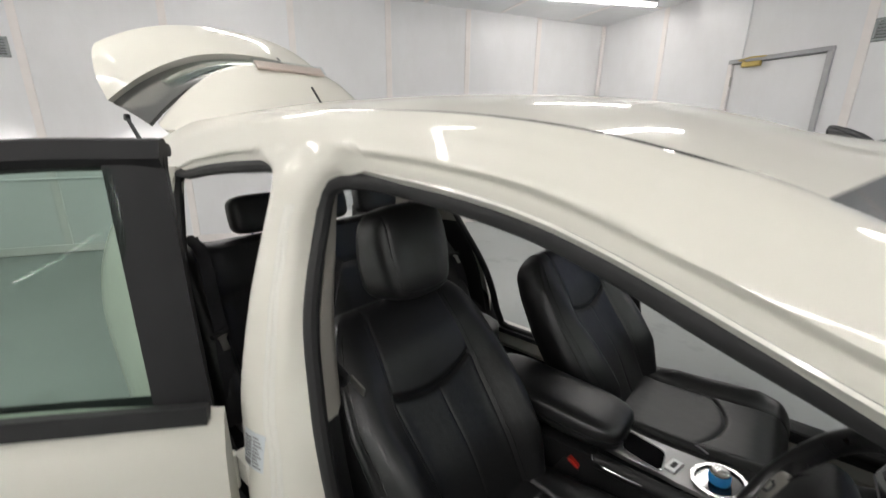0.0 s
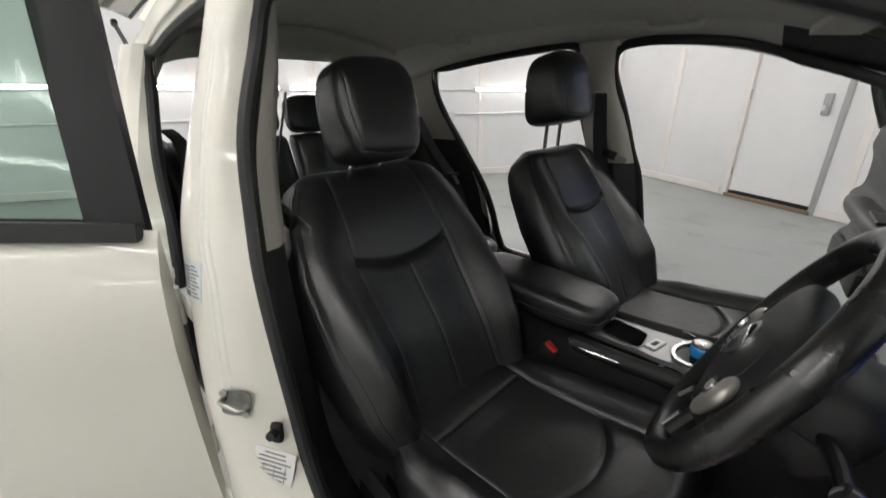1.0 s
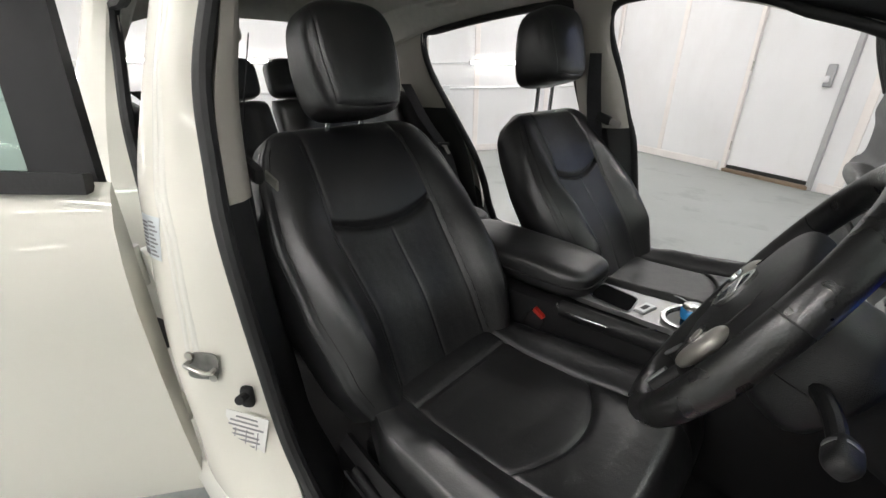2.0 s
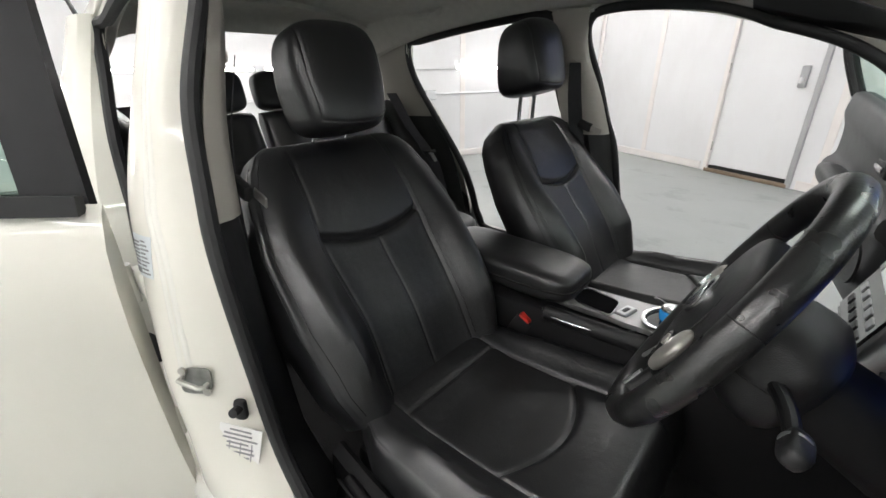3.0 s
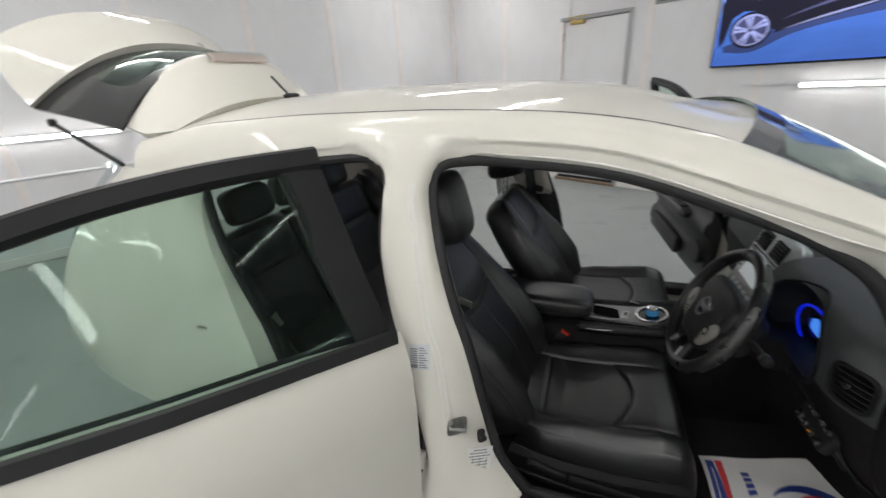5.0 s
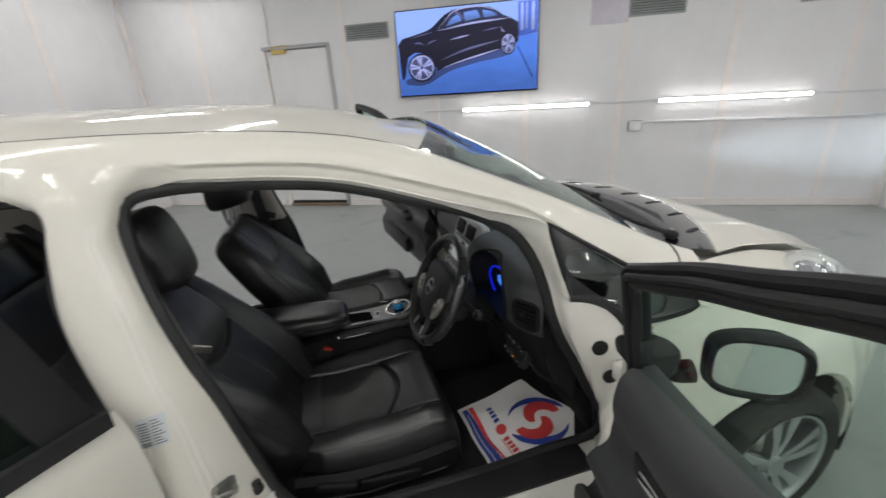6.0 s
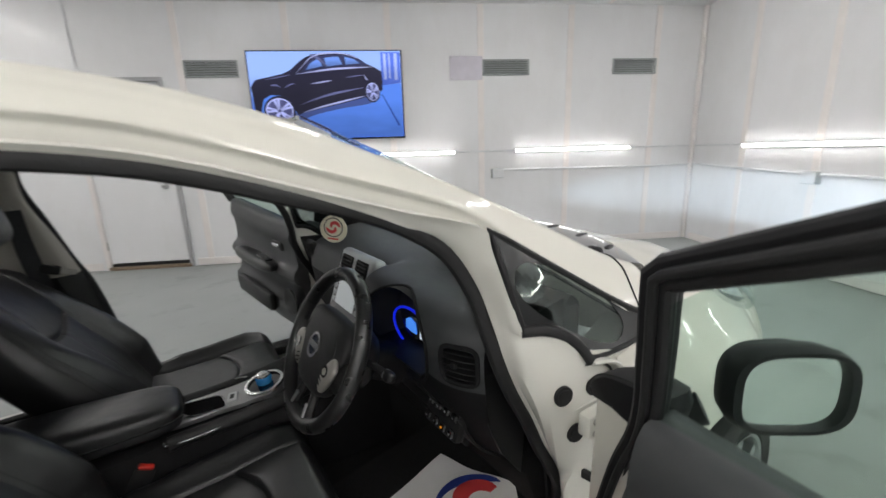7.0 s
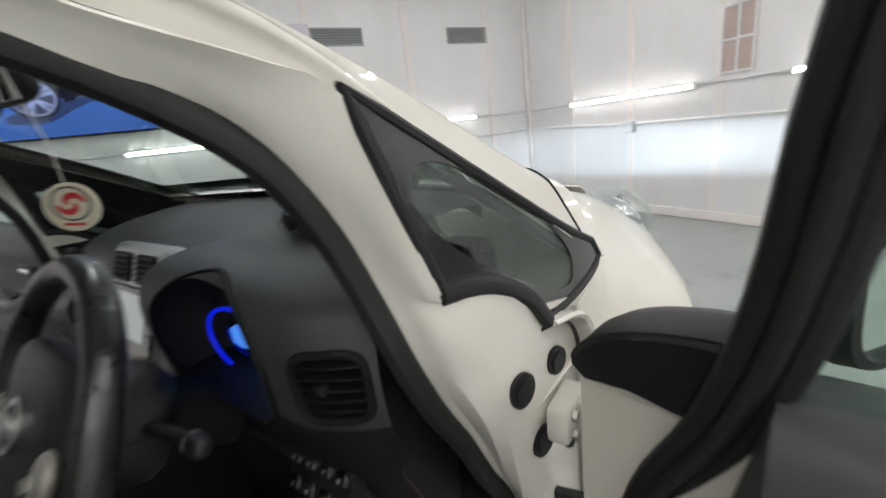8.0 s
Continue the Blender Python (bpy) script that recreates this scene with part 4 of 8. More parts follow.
def build_b_pillar(mirror, left):
    side = (lambda b: forward(mirror(b))) if left else mirror

    rows = [
        [(-0.88, -0.595, 1.30), (-0.90, -0.63, 1.30), (-0.95, -0.642, 1.30), (-0.99, -0.635, 1.30), (-1.01, -0.605, 1.30)],
        [(-0.886, -0.60, 1.268), (-0.904, -0.638, 1.268), (-0.952, -0.653, 1.268), (-0.996, -0.646, 1.268), (-1.014, -0.614, 1.268)],
        [(-0.897, -0.618, 1.22), (-0.91, -0.655, 1.22), (-0.955, -0.668, 1.22), (-1.0, -0.66, 1.22), (-1.02, -0.63, 1.22)],
        [(-0.862, -0.672, 1.085), (-0.878, -0.705, 1.085), (-0.935, -0.716, 1.085), (-0.995, -0.706, 1.085), (-1.022, -0.67, 1.085)],
        [(-0.822, -0.695, 0.95), (-0.85, -0.732, 0.95), (-0.895, -0.757, 0.95), (-0.955, -0.757, 0.95), (-0.988, -0.715, 0.95)],
        [(-0.786, -0.71, 0.85), (-0.818, -0.747, 0.85), (-0.865, -0.773, 0.85), (-0.925, -0.777, 0.85), (-0.955, -0.738, 0.85)],
        [(-0.745, -0.71, 0.65), (-0.782, -0.755, 0.65), (-0.838, -0.793, 0.65), (-0.89, -0.797, 0.65), (-0.915, -0.755, 0.65)],
        [(-0.705, -0.71, 0.50), (-0.745, -0.755, 0.50), (-0.80, -0.792, 0.50), (-0.875, -0.797, 0.50), (-0.90, -0.755, 0.50)],
        [(-0.62, -0.72, 0.37), (-0.66, -0.762, 0.365), (-0.74, -0.793, 0.355), (-0.89, -0.797, 0.355), (-0.95, -0.755, 0.36)],
    ]
    # the pillar and the roof rail are one pressing: the pillar's head flares into the rail with round corners
    NC = 19
    head_x = [-0.765 - 0.375 * k / (NC - 1) for k in range(NC)]
    start = [0.36 * max(0.0, math.sin(math.pi * k / (NC - 1))) ** 0.75 for k in range(NC)]

    def rail_line(x, p):
        full = spline(rail_section(x), 80)
        return [full[min(80, int(round(80 * (p + (1 - p) * k / 32))))] for k in range(33)]

    head = [rail_line(x, p) for x, p in zip(head_x, start)]
    rail = [rail_line(x, 0) for x in np.concatenate([np.linspace(0.5, -0.42, 24), np.linspace(-0.47, -0.73, 6)])] + head
    rail += [rail_line(x, 0) for x in np.linspace(-1.18, -2.02, 12)]
    neck = spline([(-0.858, -0.592, 1.304), (-0.89, -0.622, 1.309), (-0.95, -0.640, 1.312), (-1.008, -0.630, 1.308), (-1.042, -0.602, 1.298)], NC - 1)
    lines = [[h[0] for h in head], neck] + [spline(r, NC - 1) for r in rows[1:]]
    cols = [spline([l[j] for l in lines], 48) for j in range(NC)]
    frame_bm = join(grid([[c[i] for c in cols] for i in range(49)]), grid(rail))
    bmesh.ops.remove_doubles(frame_bm, verts=frame_bm.verts, dist=0.0004)
    bmesh.ops.recalc_face_normals(frame_bm, faces=frame_bm.faces)
    skin = BVHTree.FromBMesh(frame_bm)
    bp = part("side_frame", side(solidify(frame_bm, 0.004)), PAINT, car, "glossy white roof rail and centre door pillar", auto=50)
    # two pressed beads run down the outer face
    for k, r, proud in ((0, 0.013, 0.0013), (1, 0.011, 0.0011)):
        bead = []
        for p in spline([Vector(p[1]).lerp(Vector(p[2]), q + 0.28 * k) for p, q in zip(rows[1:7], (0.30, 0.30, 0.30, 0.30, 0.34, 0.45))], 50):
            p = p + Vector((0.012, -0.03, 0))
            near = skin.find_nearest(p)[0]
            bead.append(near - (p - near).normalized() * (r - proud))
        part("pressed_bead", side(sweep(bead, circle(r, 28), up=(0.6, -0.8, 0))), JAMB, bp)
    # striker: a zinc plate with its loop, and the door switch below
    JM = Matrix.Translation((-0.80, -0.7745, 0.656)) @ Matrix.Rotation(radians(36), 4, "Z") @ Matrix.Rotation(radians(-4), 4, "X")   # the jamb face: -y out of it

    def on_jamb(bm):
        bm.transform(JM)
        return side(bm)

    ro = lambda t, k: math.copysign(abs(t) ** k, t)
    out = [(0.027 * ro(math.cos(t), 0.55) + 0.006 * math.sin(t), 0.025 * ro(math.sin(t), 0.55)) for t in np.linspace(0, 2 * math.pi, 29)[:-1]]
    sp = part("striker", on_jamb(plate(out, 0.003, pose(0, 0.0005, 0, 90, 0, 0))), ZINC, bp, "zinc door striker")
    part("striker_loop", on_jamb(rod([(-0.02, -0.002, 0.008), (-0.02, -0.015, 0.008), (-0.013, -0.017, 0.007), (0.013, -0.017, -0.003), (0.02, -0.013, -0.004), (0.02, -0.002, -0.004)], 0.0042, 8)), STEEL, sp)
    for dx, dz in ((-0.018, 0.02), (0.018, -0.018)):
        part("screw", on_jamb(disc((dx, -0.003, dz), (0, -1, 0), 0.007, 0.004, 12)), STEEL, sp)
    part("door_switch", on_jamb(join(rbox((0.066, 0.002, -0.055), (0.022, 0.014, 0.04), 0.008, 2), rod([(0.066, 0.0, -0.05), (0.066, -0.02, -0.046)], 0.008, 10))), SEAL, bp, "black rubber door switch")
    if not left:
        def on_skin(x0, x1, z0, z1, lift, n=6):
            """A thin patch that lies on the pillar's outer face."""
            face = lambda x, z: skin.ray_cast(Vector((x, -1.2, z)), Vector((0, 1, 0)))[0] + Vector((0, -lift, 0))
            return solidify(grid([[face(x, z) for x in np.linspace(x0, x1, n)] for z in np.linspace(z0, z1, n)]), 0.0006)

        lb = part("label", on_skin(-0.914, -0.862, 0.823, 0.891, 0.0015), LABEL, bp, "silver printed sticker")
        bars = on_skin(-0.910, -0.892, 0.828, 0.838, 0.0024, 3)
        for k in range(7):
            bars = join(bars, on_skin(-0.910, -0.892, 0.842 + 0.006 * k, 0.845 + 0.006 * k, 0.0024, 3))
        for k in range(9):
            bars = join(bars, on_skin(-0.888, -0.867 - 0.004 * (k % 3), 0.829 + 0.0065 * k, 0.8315 + 0.0065 * k, 0.0024, 3))
        part("print", bars, INKGREY, lb)
        LM = JM @ pose(0.052, 0.002, -0.135, -3, 12, 0)
        lm = rbox((0, -0.004, 0), (0.075, 0.002, 0.09), 0)
        lm.transform(LM)
        lb = part("label", lm, WHITEPAPER, bp, "white tyre data sticker")
        bars = bmesh.new()
        for k in range(9):
            bars = join(bars, rbox((-0.004 * (k % 2), -0.0055, (k - 4) * 0.0092), (0.062 - 0.012 * (k % 3), 0.001, 0.0028), 0))
        for k in range(3):
            bars = join(bars, rbox((-0.018 + k * 0.02, -0.0056, -0.012), (0.0015, 0.001, 0.05), 0))
        bars.transform(LM)
        part("print", bars, INKGREY, lb)
    # rear door hinges on the rear face
    for z in (0.80, 0.50):
        part("hinge", side(join(rbox((-0.925, -0.775, z), (0.05, 0.03, 0.05), 0.006, 2), rod([(-0.935, -0.80, z - 0.035), (-0.935, -0.80, z + 0.035)], 0.011, 12))), JAMB, bp)
    # inner lining: pale above, black below
    up = [[(-0.875, -0.59, 1.315), (-0.90, -0.565, 1.315), (-0.96, -0.555, 1.315), (-1.02, -0.585, 1.315)], [(-0.886, -0.608, 1.19), (-0.90, -0.578, 1.19), (-0.96, -0.568, 1.19), (-1.02, -0.61, 1.19)],
          [(-0.845, -0.66, 1.05), (-0.862, -0.62, 1.05), (-0.93, -0.61, 1.05), (-1.005, -0.65, 1.05)], [(-0.80, -0.69, 0.905), (-0.82, -0.645, 0.905), (-0.90, -0.635, 0.905), (-0.985, -0.69, 0.905)]]
    part("upper_lining", side(sheet(up, 14, 8, 0.003)), TRIMGREY, bp, "beige-grey upper pillar lining")
    lo = [[(-0.80, -0.688, 0.904), (-0.86, -0.634, 0.904), (-0.985, -0.69, 0.904)], [(-0.752, -0.70, 0.70), (-0.81, -0.64, 0.70), (-0.92, -0.71, 0.70)],
          [(-0.70, -0.70, 0.50), (-0.78, -0.63, 0.50), (-0.895, -0.72, 0.50)], [(-0.60, -0.70, 0.375), (-0.72, -0.61, 0.37), (-0.95, -0.71, 0.365)]]
    part("lower_lining", side(sheet(lo, 14, 8, 0.003)), PLASTIC, bp, "black lower pillar lining")
    # front belt hanging from its slot down the lining, with tongue
    bl = part("seat_belt", side(sheet([[(-0.89, -0.572, 1.15), (-0.925, -0.557, 1.15)], [(-0.885, -0.61, 1.0), (-0.93, -0.59, 1.0)], [(-0.855, -0.635, 0.8), (-0.90, -0.61, 0.8)], [(-0.80, -0.645, 0.6), (-0.85, -0.61, 0.6)], [(-0.73, -0.66, 0.44), (-0.78, -0.62, 0.44)]], 20, 3, 0.002)), BELT, bp, "black seat belt webbing")
    part("belt_guide", side(join(rbox((-0.938, -0.582, 1.150), (0.06, 0.022, 0.026), 0.009, 2), rbox((-0.945, -0.580, 1.195), (0.03, 0.022, 0.09), 0.01, 2))), TRIMGREY, bl, "beige belt guide")
    part("belt_tongue", side(rbox((-0.866, -0.614, 0.938), (0.056, 0.018, 0.032), 0.008, 2, rot=(0, 18, 0))), PLASTIC, bl, "black belt tongue with a steel tip")
    tip = rbox((-0.820, -0.604, 0.926), (0.042, 0.004, 0.02), 0.0015, 1, rot=(0, 18, 0))
    part("tongue_tip", side(tip), STEEL, bl)


both(build_b_pillar)

# door-opening seals: a soft black bulb round each opening
def build_seals(mirror, left):
    side = (lambda b: forward(mirror(b))) if left else mirror
    top = [tuple(edge_pt(x) + Vector((0, 0.013, -0.019))) for x in (-0.80, -0.67, -0.5, -0.39, -0.29)] + [(-0.19, -0.642, 1.203), (-0.11, -0.648, 1.168)]
    loop = spline([(-0.62, -0.70, 0.395), (-0.70, -0.702, 0.50), (-0.738, -0.704, 0.65), (-0.782, -0.704, 0.85), (-0.818, -0.69, 0.95), (-0.857, -0.665, 1.085), (-0.891, -0.61, 1.22), (-0.878, -0.594, 1.29)] + top +
                  [(-0.03, -0.657, 1.112), (0.018, -0.671, 1.035), (0.041, -0.689, 0.955), (0.053, -0.71, 0.885), (0.082, -0.718, 0.81), (0.122, -0.721, 0.737), (0.163, -0.722, 0.65), (0.212, -0.718, 0.565), (0.258, -0.705, 0.47), (0.22, -0.695, 0.40), (0.05, -0.69, 0.39), (-0.2, -0.70, 0.385), (-0.62, -0.70, 0.395)], 150)[:-1]
    part("door_seal", side(sweep(loop, circle(0.015, 10, 0.0135), closed=True, up=(0, -1, 0.15))), SEAL, car, "black rubber door seal")
    rt = [tuple(edge_pt(x) + Vector((0, 0.004, -0.012))) for x in (-1.05, -1.2, -1.4, -1.58)]
    loop = spline([(-0.93, -0.705, 0.40), (-0.915, -0.715, 0.60), (-0.95, -0.718, 0.85), (-0.99, -0.69, 0.97), (-1.02, -0.65, 1.12), (-1.01, -0.605, 1.26)] + rt +
                  [(-1.665, -0.583, 1.245), (-1.662, -0.60, 1.13), (-1.58, -0.64, 0.955), (-1.46, -0.67, 0.74), (-1.41, -0.69, 0.6), (-1.37, -0.70, 0.45), (-1.3, -0.70, 0.395), (-0.93, -0.705, 0.40)], 130)[:-1]
    part("door_seal", side(sweep(loop, circle(0.014, 8, 0.016), closed=True, up=(0, -1, 0.15))), SEAL, car)


both(build_seals)

# sills, floor pan, rear quarters
def build_lower(side, left):
    prof = [(-0.0, -0.15), (0.05, -0.14), (0.06, -0.05), (0.045, 0.0), (-0.01, 0.01), (-0.06, 0.0), (-0.08, -0.06), (-0.05, -0.15)]
    part("sill", side(sweep([(x, -0.755, 0.375) for x in np.linspace(0.33, -1.45, 12)], [(-a, b) for a, b in prof])), JAMB, car, "white painted door sill")
    part("sill_trim", side(sweep([(x, -0.742, 0.384) for x in np.linspace(0.17, -0.64, 8)], [(-0.058, -0.03), (0.07, -0.02), (0.06, 0.006), (0.0, 0.009), (-0.05, 0.0)])), PLASTIC, car, "black sill kick plate")
    part("sill_trim", side(sweep([(x, -0.70, 0.388) for x in np.linspace(-0.93, -1.36, 6)], [(-0.03, -0.01), (0.035, -0.012), (0.03, 0.006), (-0.03, 0.01)])), PLASTIC, car)
    # rear quarter: from the C pillar round the wheel arch to the tail
    rows = []
    for s in np.linspace(0, 1, 9):
        f = spline([(-1.65, -0.595, 1.275), (-1.67, -0.63, 1.12), (-1.57, -0.68, 0.94), (-1.46, -0.725, 0.74), (-1.41, -0.745, 0.58), (-1.38, -0.76, 0.40)], 8)[int(s * 8)]
        r = spline([(-2.10, -0.53, 1.27), (-2.30, -0.60, 1.10), (-2.42, -0.66, 0.92), (-2.48, -0.70, 0.74), (-2.50, -0.70, 0.58), (-2.47, -0.68, 0.40)], 8)[int(s * 8)]
        mid = f.lerp(r, 0.35) + Vector((0, -0.05, 0.0))
        mid2 = f.lerp(r, 0.75) + Vector((0, -0.035, 0))
        rows.append([f + Vector((0.0, 0.035, 0)), f, f.lerp(r, 0.08) + Vector((0, -0.035, 0)), mid, mid2, r])
    rq = part("rear_quarter", side(sheet(rows, 20, 16, 0.004)), PAINT, car)
    part("striker", side(join(rbox((-1.66, -0.725, 0.80), (0.06, 0.01, 0.05), 0.012, 3, rot=(0, 40, 10)), rod([(-1.675, -0.73, 0.80), (-1.675, -0.752, 0.80), (-1.64, -0.752, 0.80), (-1.64, -0.73, 0.80)], 0.0055, 8))), STEEL, rq)
    part("tail_lamp", side(sheet([[(-2.13, -0.535, 1.30), (-2.2, -0.50, 1.30)], [(-2.33, -0.605, 1.10), (-2.38, -0.55, 1.10)], [(-2.45, -0.665, 0.88), (-2.50, -0.60, 0.88)]], 10, 4, 0.02)), LAMPGLASS, car, "clear tall tail lamp")
    lin = [[(-1.655, -0.575, 1.275), (-1.9, -0.53, 1.27), (-2.08, -0.50, 1.27)], [(-1.66, -0.595, 1.10), (-2.0, -0.56, 1.08), (-2.27, -0.55, 1.08)], [(-1.565, -0.635, 0.93), (-2.05, -0.58, 0.92), (-2.37, -0.58, 0.92)]]
    part("rear_pillar_lining", side(sheet(lin, 10, 10, 0.003)), TRIMGREY, car, "beige-grey rear pillar lining")
    lin = [[(-1.565, -0.635, 0.93), (-2.05, -0.57, 0.92), (-2.37, -0.58, 0.92)], [(-1.45, -0.665, 0.72), (-1.9, -0.55, 0.72), (-2.42, -0.60, 0.72)], [(-1.38, -0.68, 0.42), (-1.9, -0.52, 0.42), (-2.42, -0.58, 0.42)]]
    part("boot_lining", side(sheet(lin, 10, 10, 0.003)), PLASTIC, car)


both(build_lower)
part("floor_pan", rbox((-0.665, 0, 0.272), (2.17, 1.38, 0.05), 0.02, 2), CARPET, car, "black carpeted car floor")
part("boot_floor", rbox((-2.0, 0, 0.42), (0.9, 1.1, 0.05), 0.02, 2), CARPET, car)
part("toe_board", rbox((0.30, 0, 0.40), (0.12, 1.3, 0.22), 0.03, 2, rot=(0, -20, 0)), CARPET, car)
part("bulkhead", rbox((0.38, 0, 0.70), (0.05, 1.3, 0.45), 0.02, 1), CARPET, car)
part("rear_sill", rbox((-2.46, 0, 0.55), (0.08, 1.2, 0.32), 0.03, 2), PAINT, car)

# fenders, bonnet, nose
WX, WZ, WR = 0.77, 0.285, 0.285


def build_fender(side, left):
    rows = []
    for x in np.concatenate([np.linspace(0.30, 0.41, 4), np.linspace(0.425, 1.115, 19), np.linspace(1.2, 1.62, 8)]):
        top_y = lerp(x, [0.3, 0.5, 0.8, 1.2, 1.62], [-0.73, -0.70, -0.63, -0.58, -0.46])
        top_z = lerp(x, [0.3, 0.45, 0.6, 0.9, 1.2, 1.45, 1.62], [0.965, 0.957, 0.948, 0.912, 0.848, 0.765, 0.66])
        if x < 0.47:
            top_y, top_z = lerp(x, [0.3, 0.47], [-0.79, -0.755]), lerp(x, [0.3, 0.47], [0.862, 0.905])
        sh_y = lerp(x, [0.3, 0.5, 0.8, 1.05, 1.3, 1.62], [-0.812, -0.815, -0.825, -0.80, -0.75, -0.58])
        sh_z = min(top_z - 0.03, lerp(x, [0.3, 0.7, 1.0, 1.3, 1.62], [0.83, 0.80, 0.755, 0.69, 0.56]))
        dxw = x - WX
        arch = WZ + math.sqrt(max(0, 0.345 ** 2 - dxw * dxw)) if abs(dxw) < 0.345 else 0.27
        arch = max(arch, 0.27)
        ly = lerp(x, [0.3, 0.45, 0.77, 1.1, 1.3, 1.62], [-0.815, -0.87, -0.925, -0.89, -0.80, -0.60])
        my = lerp(x, [0.3, 0.45, 0.77, 1.1, 1.3, 1.62], [-0.82, -0.86, -0.90, -0.87, -0.80, -0.60])
        zm = max((sh_z + arch) / 2, arch + 0.02)
        rows.append([(x, top_y + 0.09, top_z - 0.035), (x, top_y + 0.02, top_z - 0.012), (x, top_y, top_z), (x, (top_y + sh_y) / 2 - 0.012, (top_z + sh_z) / 2 + 0.018), (x, sh_y, sh_z), (x, my, zm), (x, ly, arch), (x, ly + 0.05, arch + 0.004)])
    part("front_wing", side(solidify(grid([spline(r, 18) for r in rows]), 0.003)), PAINT, car)
    # wheel arch liner
    li = [[(WX + 0.35 * math.cos(a), y, WZ + 0.35 * math.sin(a)) for y in (-0.89, -0.65, -0.45)] for a in np.linspace(-0.2, math.pi + 0.2, 20)]
    part("arch_liner", side(solidify(grid([[Vector(p) for p in r] for r in li]), 0.004)), SEAL, car, "black plastic arch liner")
    # headlamp: a raised clear bulge along the wing
    hl = superegg((1.10, -0.70, 0.805), (0.20, 0.095, 0.062), (0.75, 0.85), 32, 18, rot=(34, 22, 8))
    lamp = part("headlamp", side(hl), LAMPGLASS, car, "clear raised headlamp")
    part("reflector", side(superegg((1.10, -0.695, 0.795), (0.15, 0.07, 0.042), (0.8, 0.8), 20, 12, rot=(34, 22, 8))), CHROME, lamp, "bright reflector")
    for k, r in ((0.0, 0.030), (0.085, 0.024)):
        part("bulb_ring", side(disc((1.20 - k * 1.1, -0.69 - k * 0.1, 0.80 + k * 0.45), (0.6, -0.6, 0.5), r, 0.012, 20, r * 0.7)), CHROME, lamp)


both(build_fender)
hood = []
for s in np.linspace(0, 1, 22):
    row = []
    for q in np.linspace(-1, 1, 25):
        b = hood_edge(q)
        nose_x = 1.66 - 0.28 * q * q
        x = b.x + (nose_x - b.x) * s
        yw = lerp(x, [0.45, 0.6, 0.9, 1.2, 1.66], [0.70, 0.665, 0.605, 0.565, 0.44])
        y = yw * q
        z = lerp(x, [0.5, 0.8, 1.1, 1.4, 1.55, 1.66], [0.962, 0.950, 0.898, 0.797, 0.722, 0.65]) + 0.028 * (1 - q * q)
        z += 0.012 * math.exp(-((abs(q) - 0.72) / 0.09) ** 2) - 0.02 * max(0, abs(q) - 0.9) * 10 * 0.15
        row.append(Vector((x, y, z)))
    hood.append(row)
part("bonnet", solidify(grid(hood), 0.004), PAINT, car)
cowl = []
for q in np.linspace(-1, 1, 33):
    b, h = screen_base(q), hood_edge(q)
    cowl.append([b + Vector((-0.012, 0, -0.010)), b + Vector((0.02, 0, -0.030)), b.lerp(h, 0.30) + Vector((0, 0, -0.034)), b.lerp(h, 0.42) + Vector((0, 0, -0.012)), b.lerp(h, 0.7) + Vector((0, 0, 0.004)), h + Vector((-0.006, 0, 0.004)), h + Vector((0.02, 0, -0.03))])
cw = part("cowl_panel", solidify(grid([spline(r, 18) for r in cowl]), 0.004), GLOSSB, car, "glossy black cowl panel")
for q in np.linspace(-0.78, 0.78, 7):
    b, h = screen_base(q), hood_edge(q)
    c = b.lerp(h, 0.80) + Vector((0, 0, 0.004))
    part("cowl_slot", superegg(c, (0.050, 0.011, 0.006), (0.8, 0.8), 20, 10, rot=(0, 5, -30 * q)), SEAL, cw, "black raised cowl slot")
for path, tip in (([(0.585, -0.545, 0.992), (0.535, -0.40, 1.012), (0.575, -0.10, 1.018), (0.585, 0.06, 1.022)], 0.2), ([(0.70, 0.02, 0.990), (0.655, 0.16, 1.008), (0.585, 0.36, 1.016), (0.535, 0.46, 1.022)], 0.12)):
    w = part("wiper", sweep(spline(path, 20), [(-0.012, -0.003), (0.012, -0.003), (0.009, 0.007), (-0.009, 0.007)]), SEAL, car, "black wiper arm")
    blade = [Vector(p) + Vector((-0.022, 0, -0.004)) for p in path[1:]]
    part("wiper_blade", sweep(spline(blade + [blade[-1] + Vector((-0.03, tip, 0.0))], 20), circle(0.0075, 8, 0.009)), SEAL, w)
    part("pivot_cap", superegg(path[0], (0.022, 0.026, 0.014), (0.8, 0.9), 20, 10), FRAMEB, w)
    part("pivot_nut", disc(Vector(path[0]) + Vector((0, 0, 0.012)), (0, 0, 1), 0.007, 0.005, 8), CHROME, w)
bump = []
for a in np.linspace(-1, 1, 21):
    y = 0.74 * math.sin(a * math.pi / 2)
    x = 1.34 + 0.36 * math.cos(a * math.pi / 2) ** 0.7
    bump.append([(x - 0.02, y * 0.9, 0.68), (x, y, 0.58), (x + 0.03, y, 0.45), (x, y, 0.28), (x - 0.08, y * 0.96, 0.2)])
part("front_bumper", solidify(grid([spline(r, 10) for r in bump]), 0.005), PAINT, car)


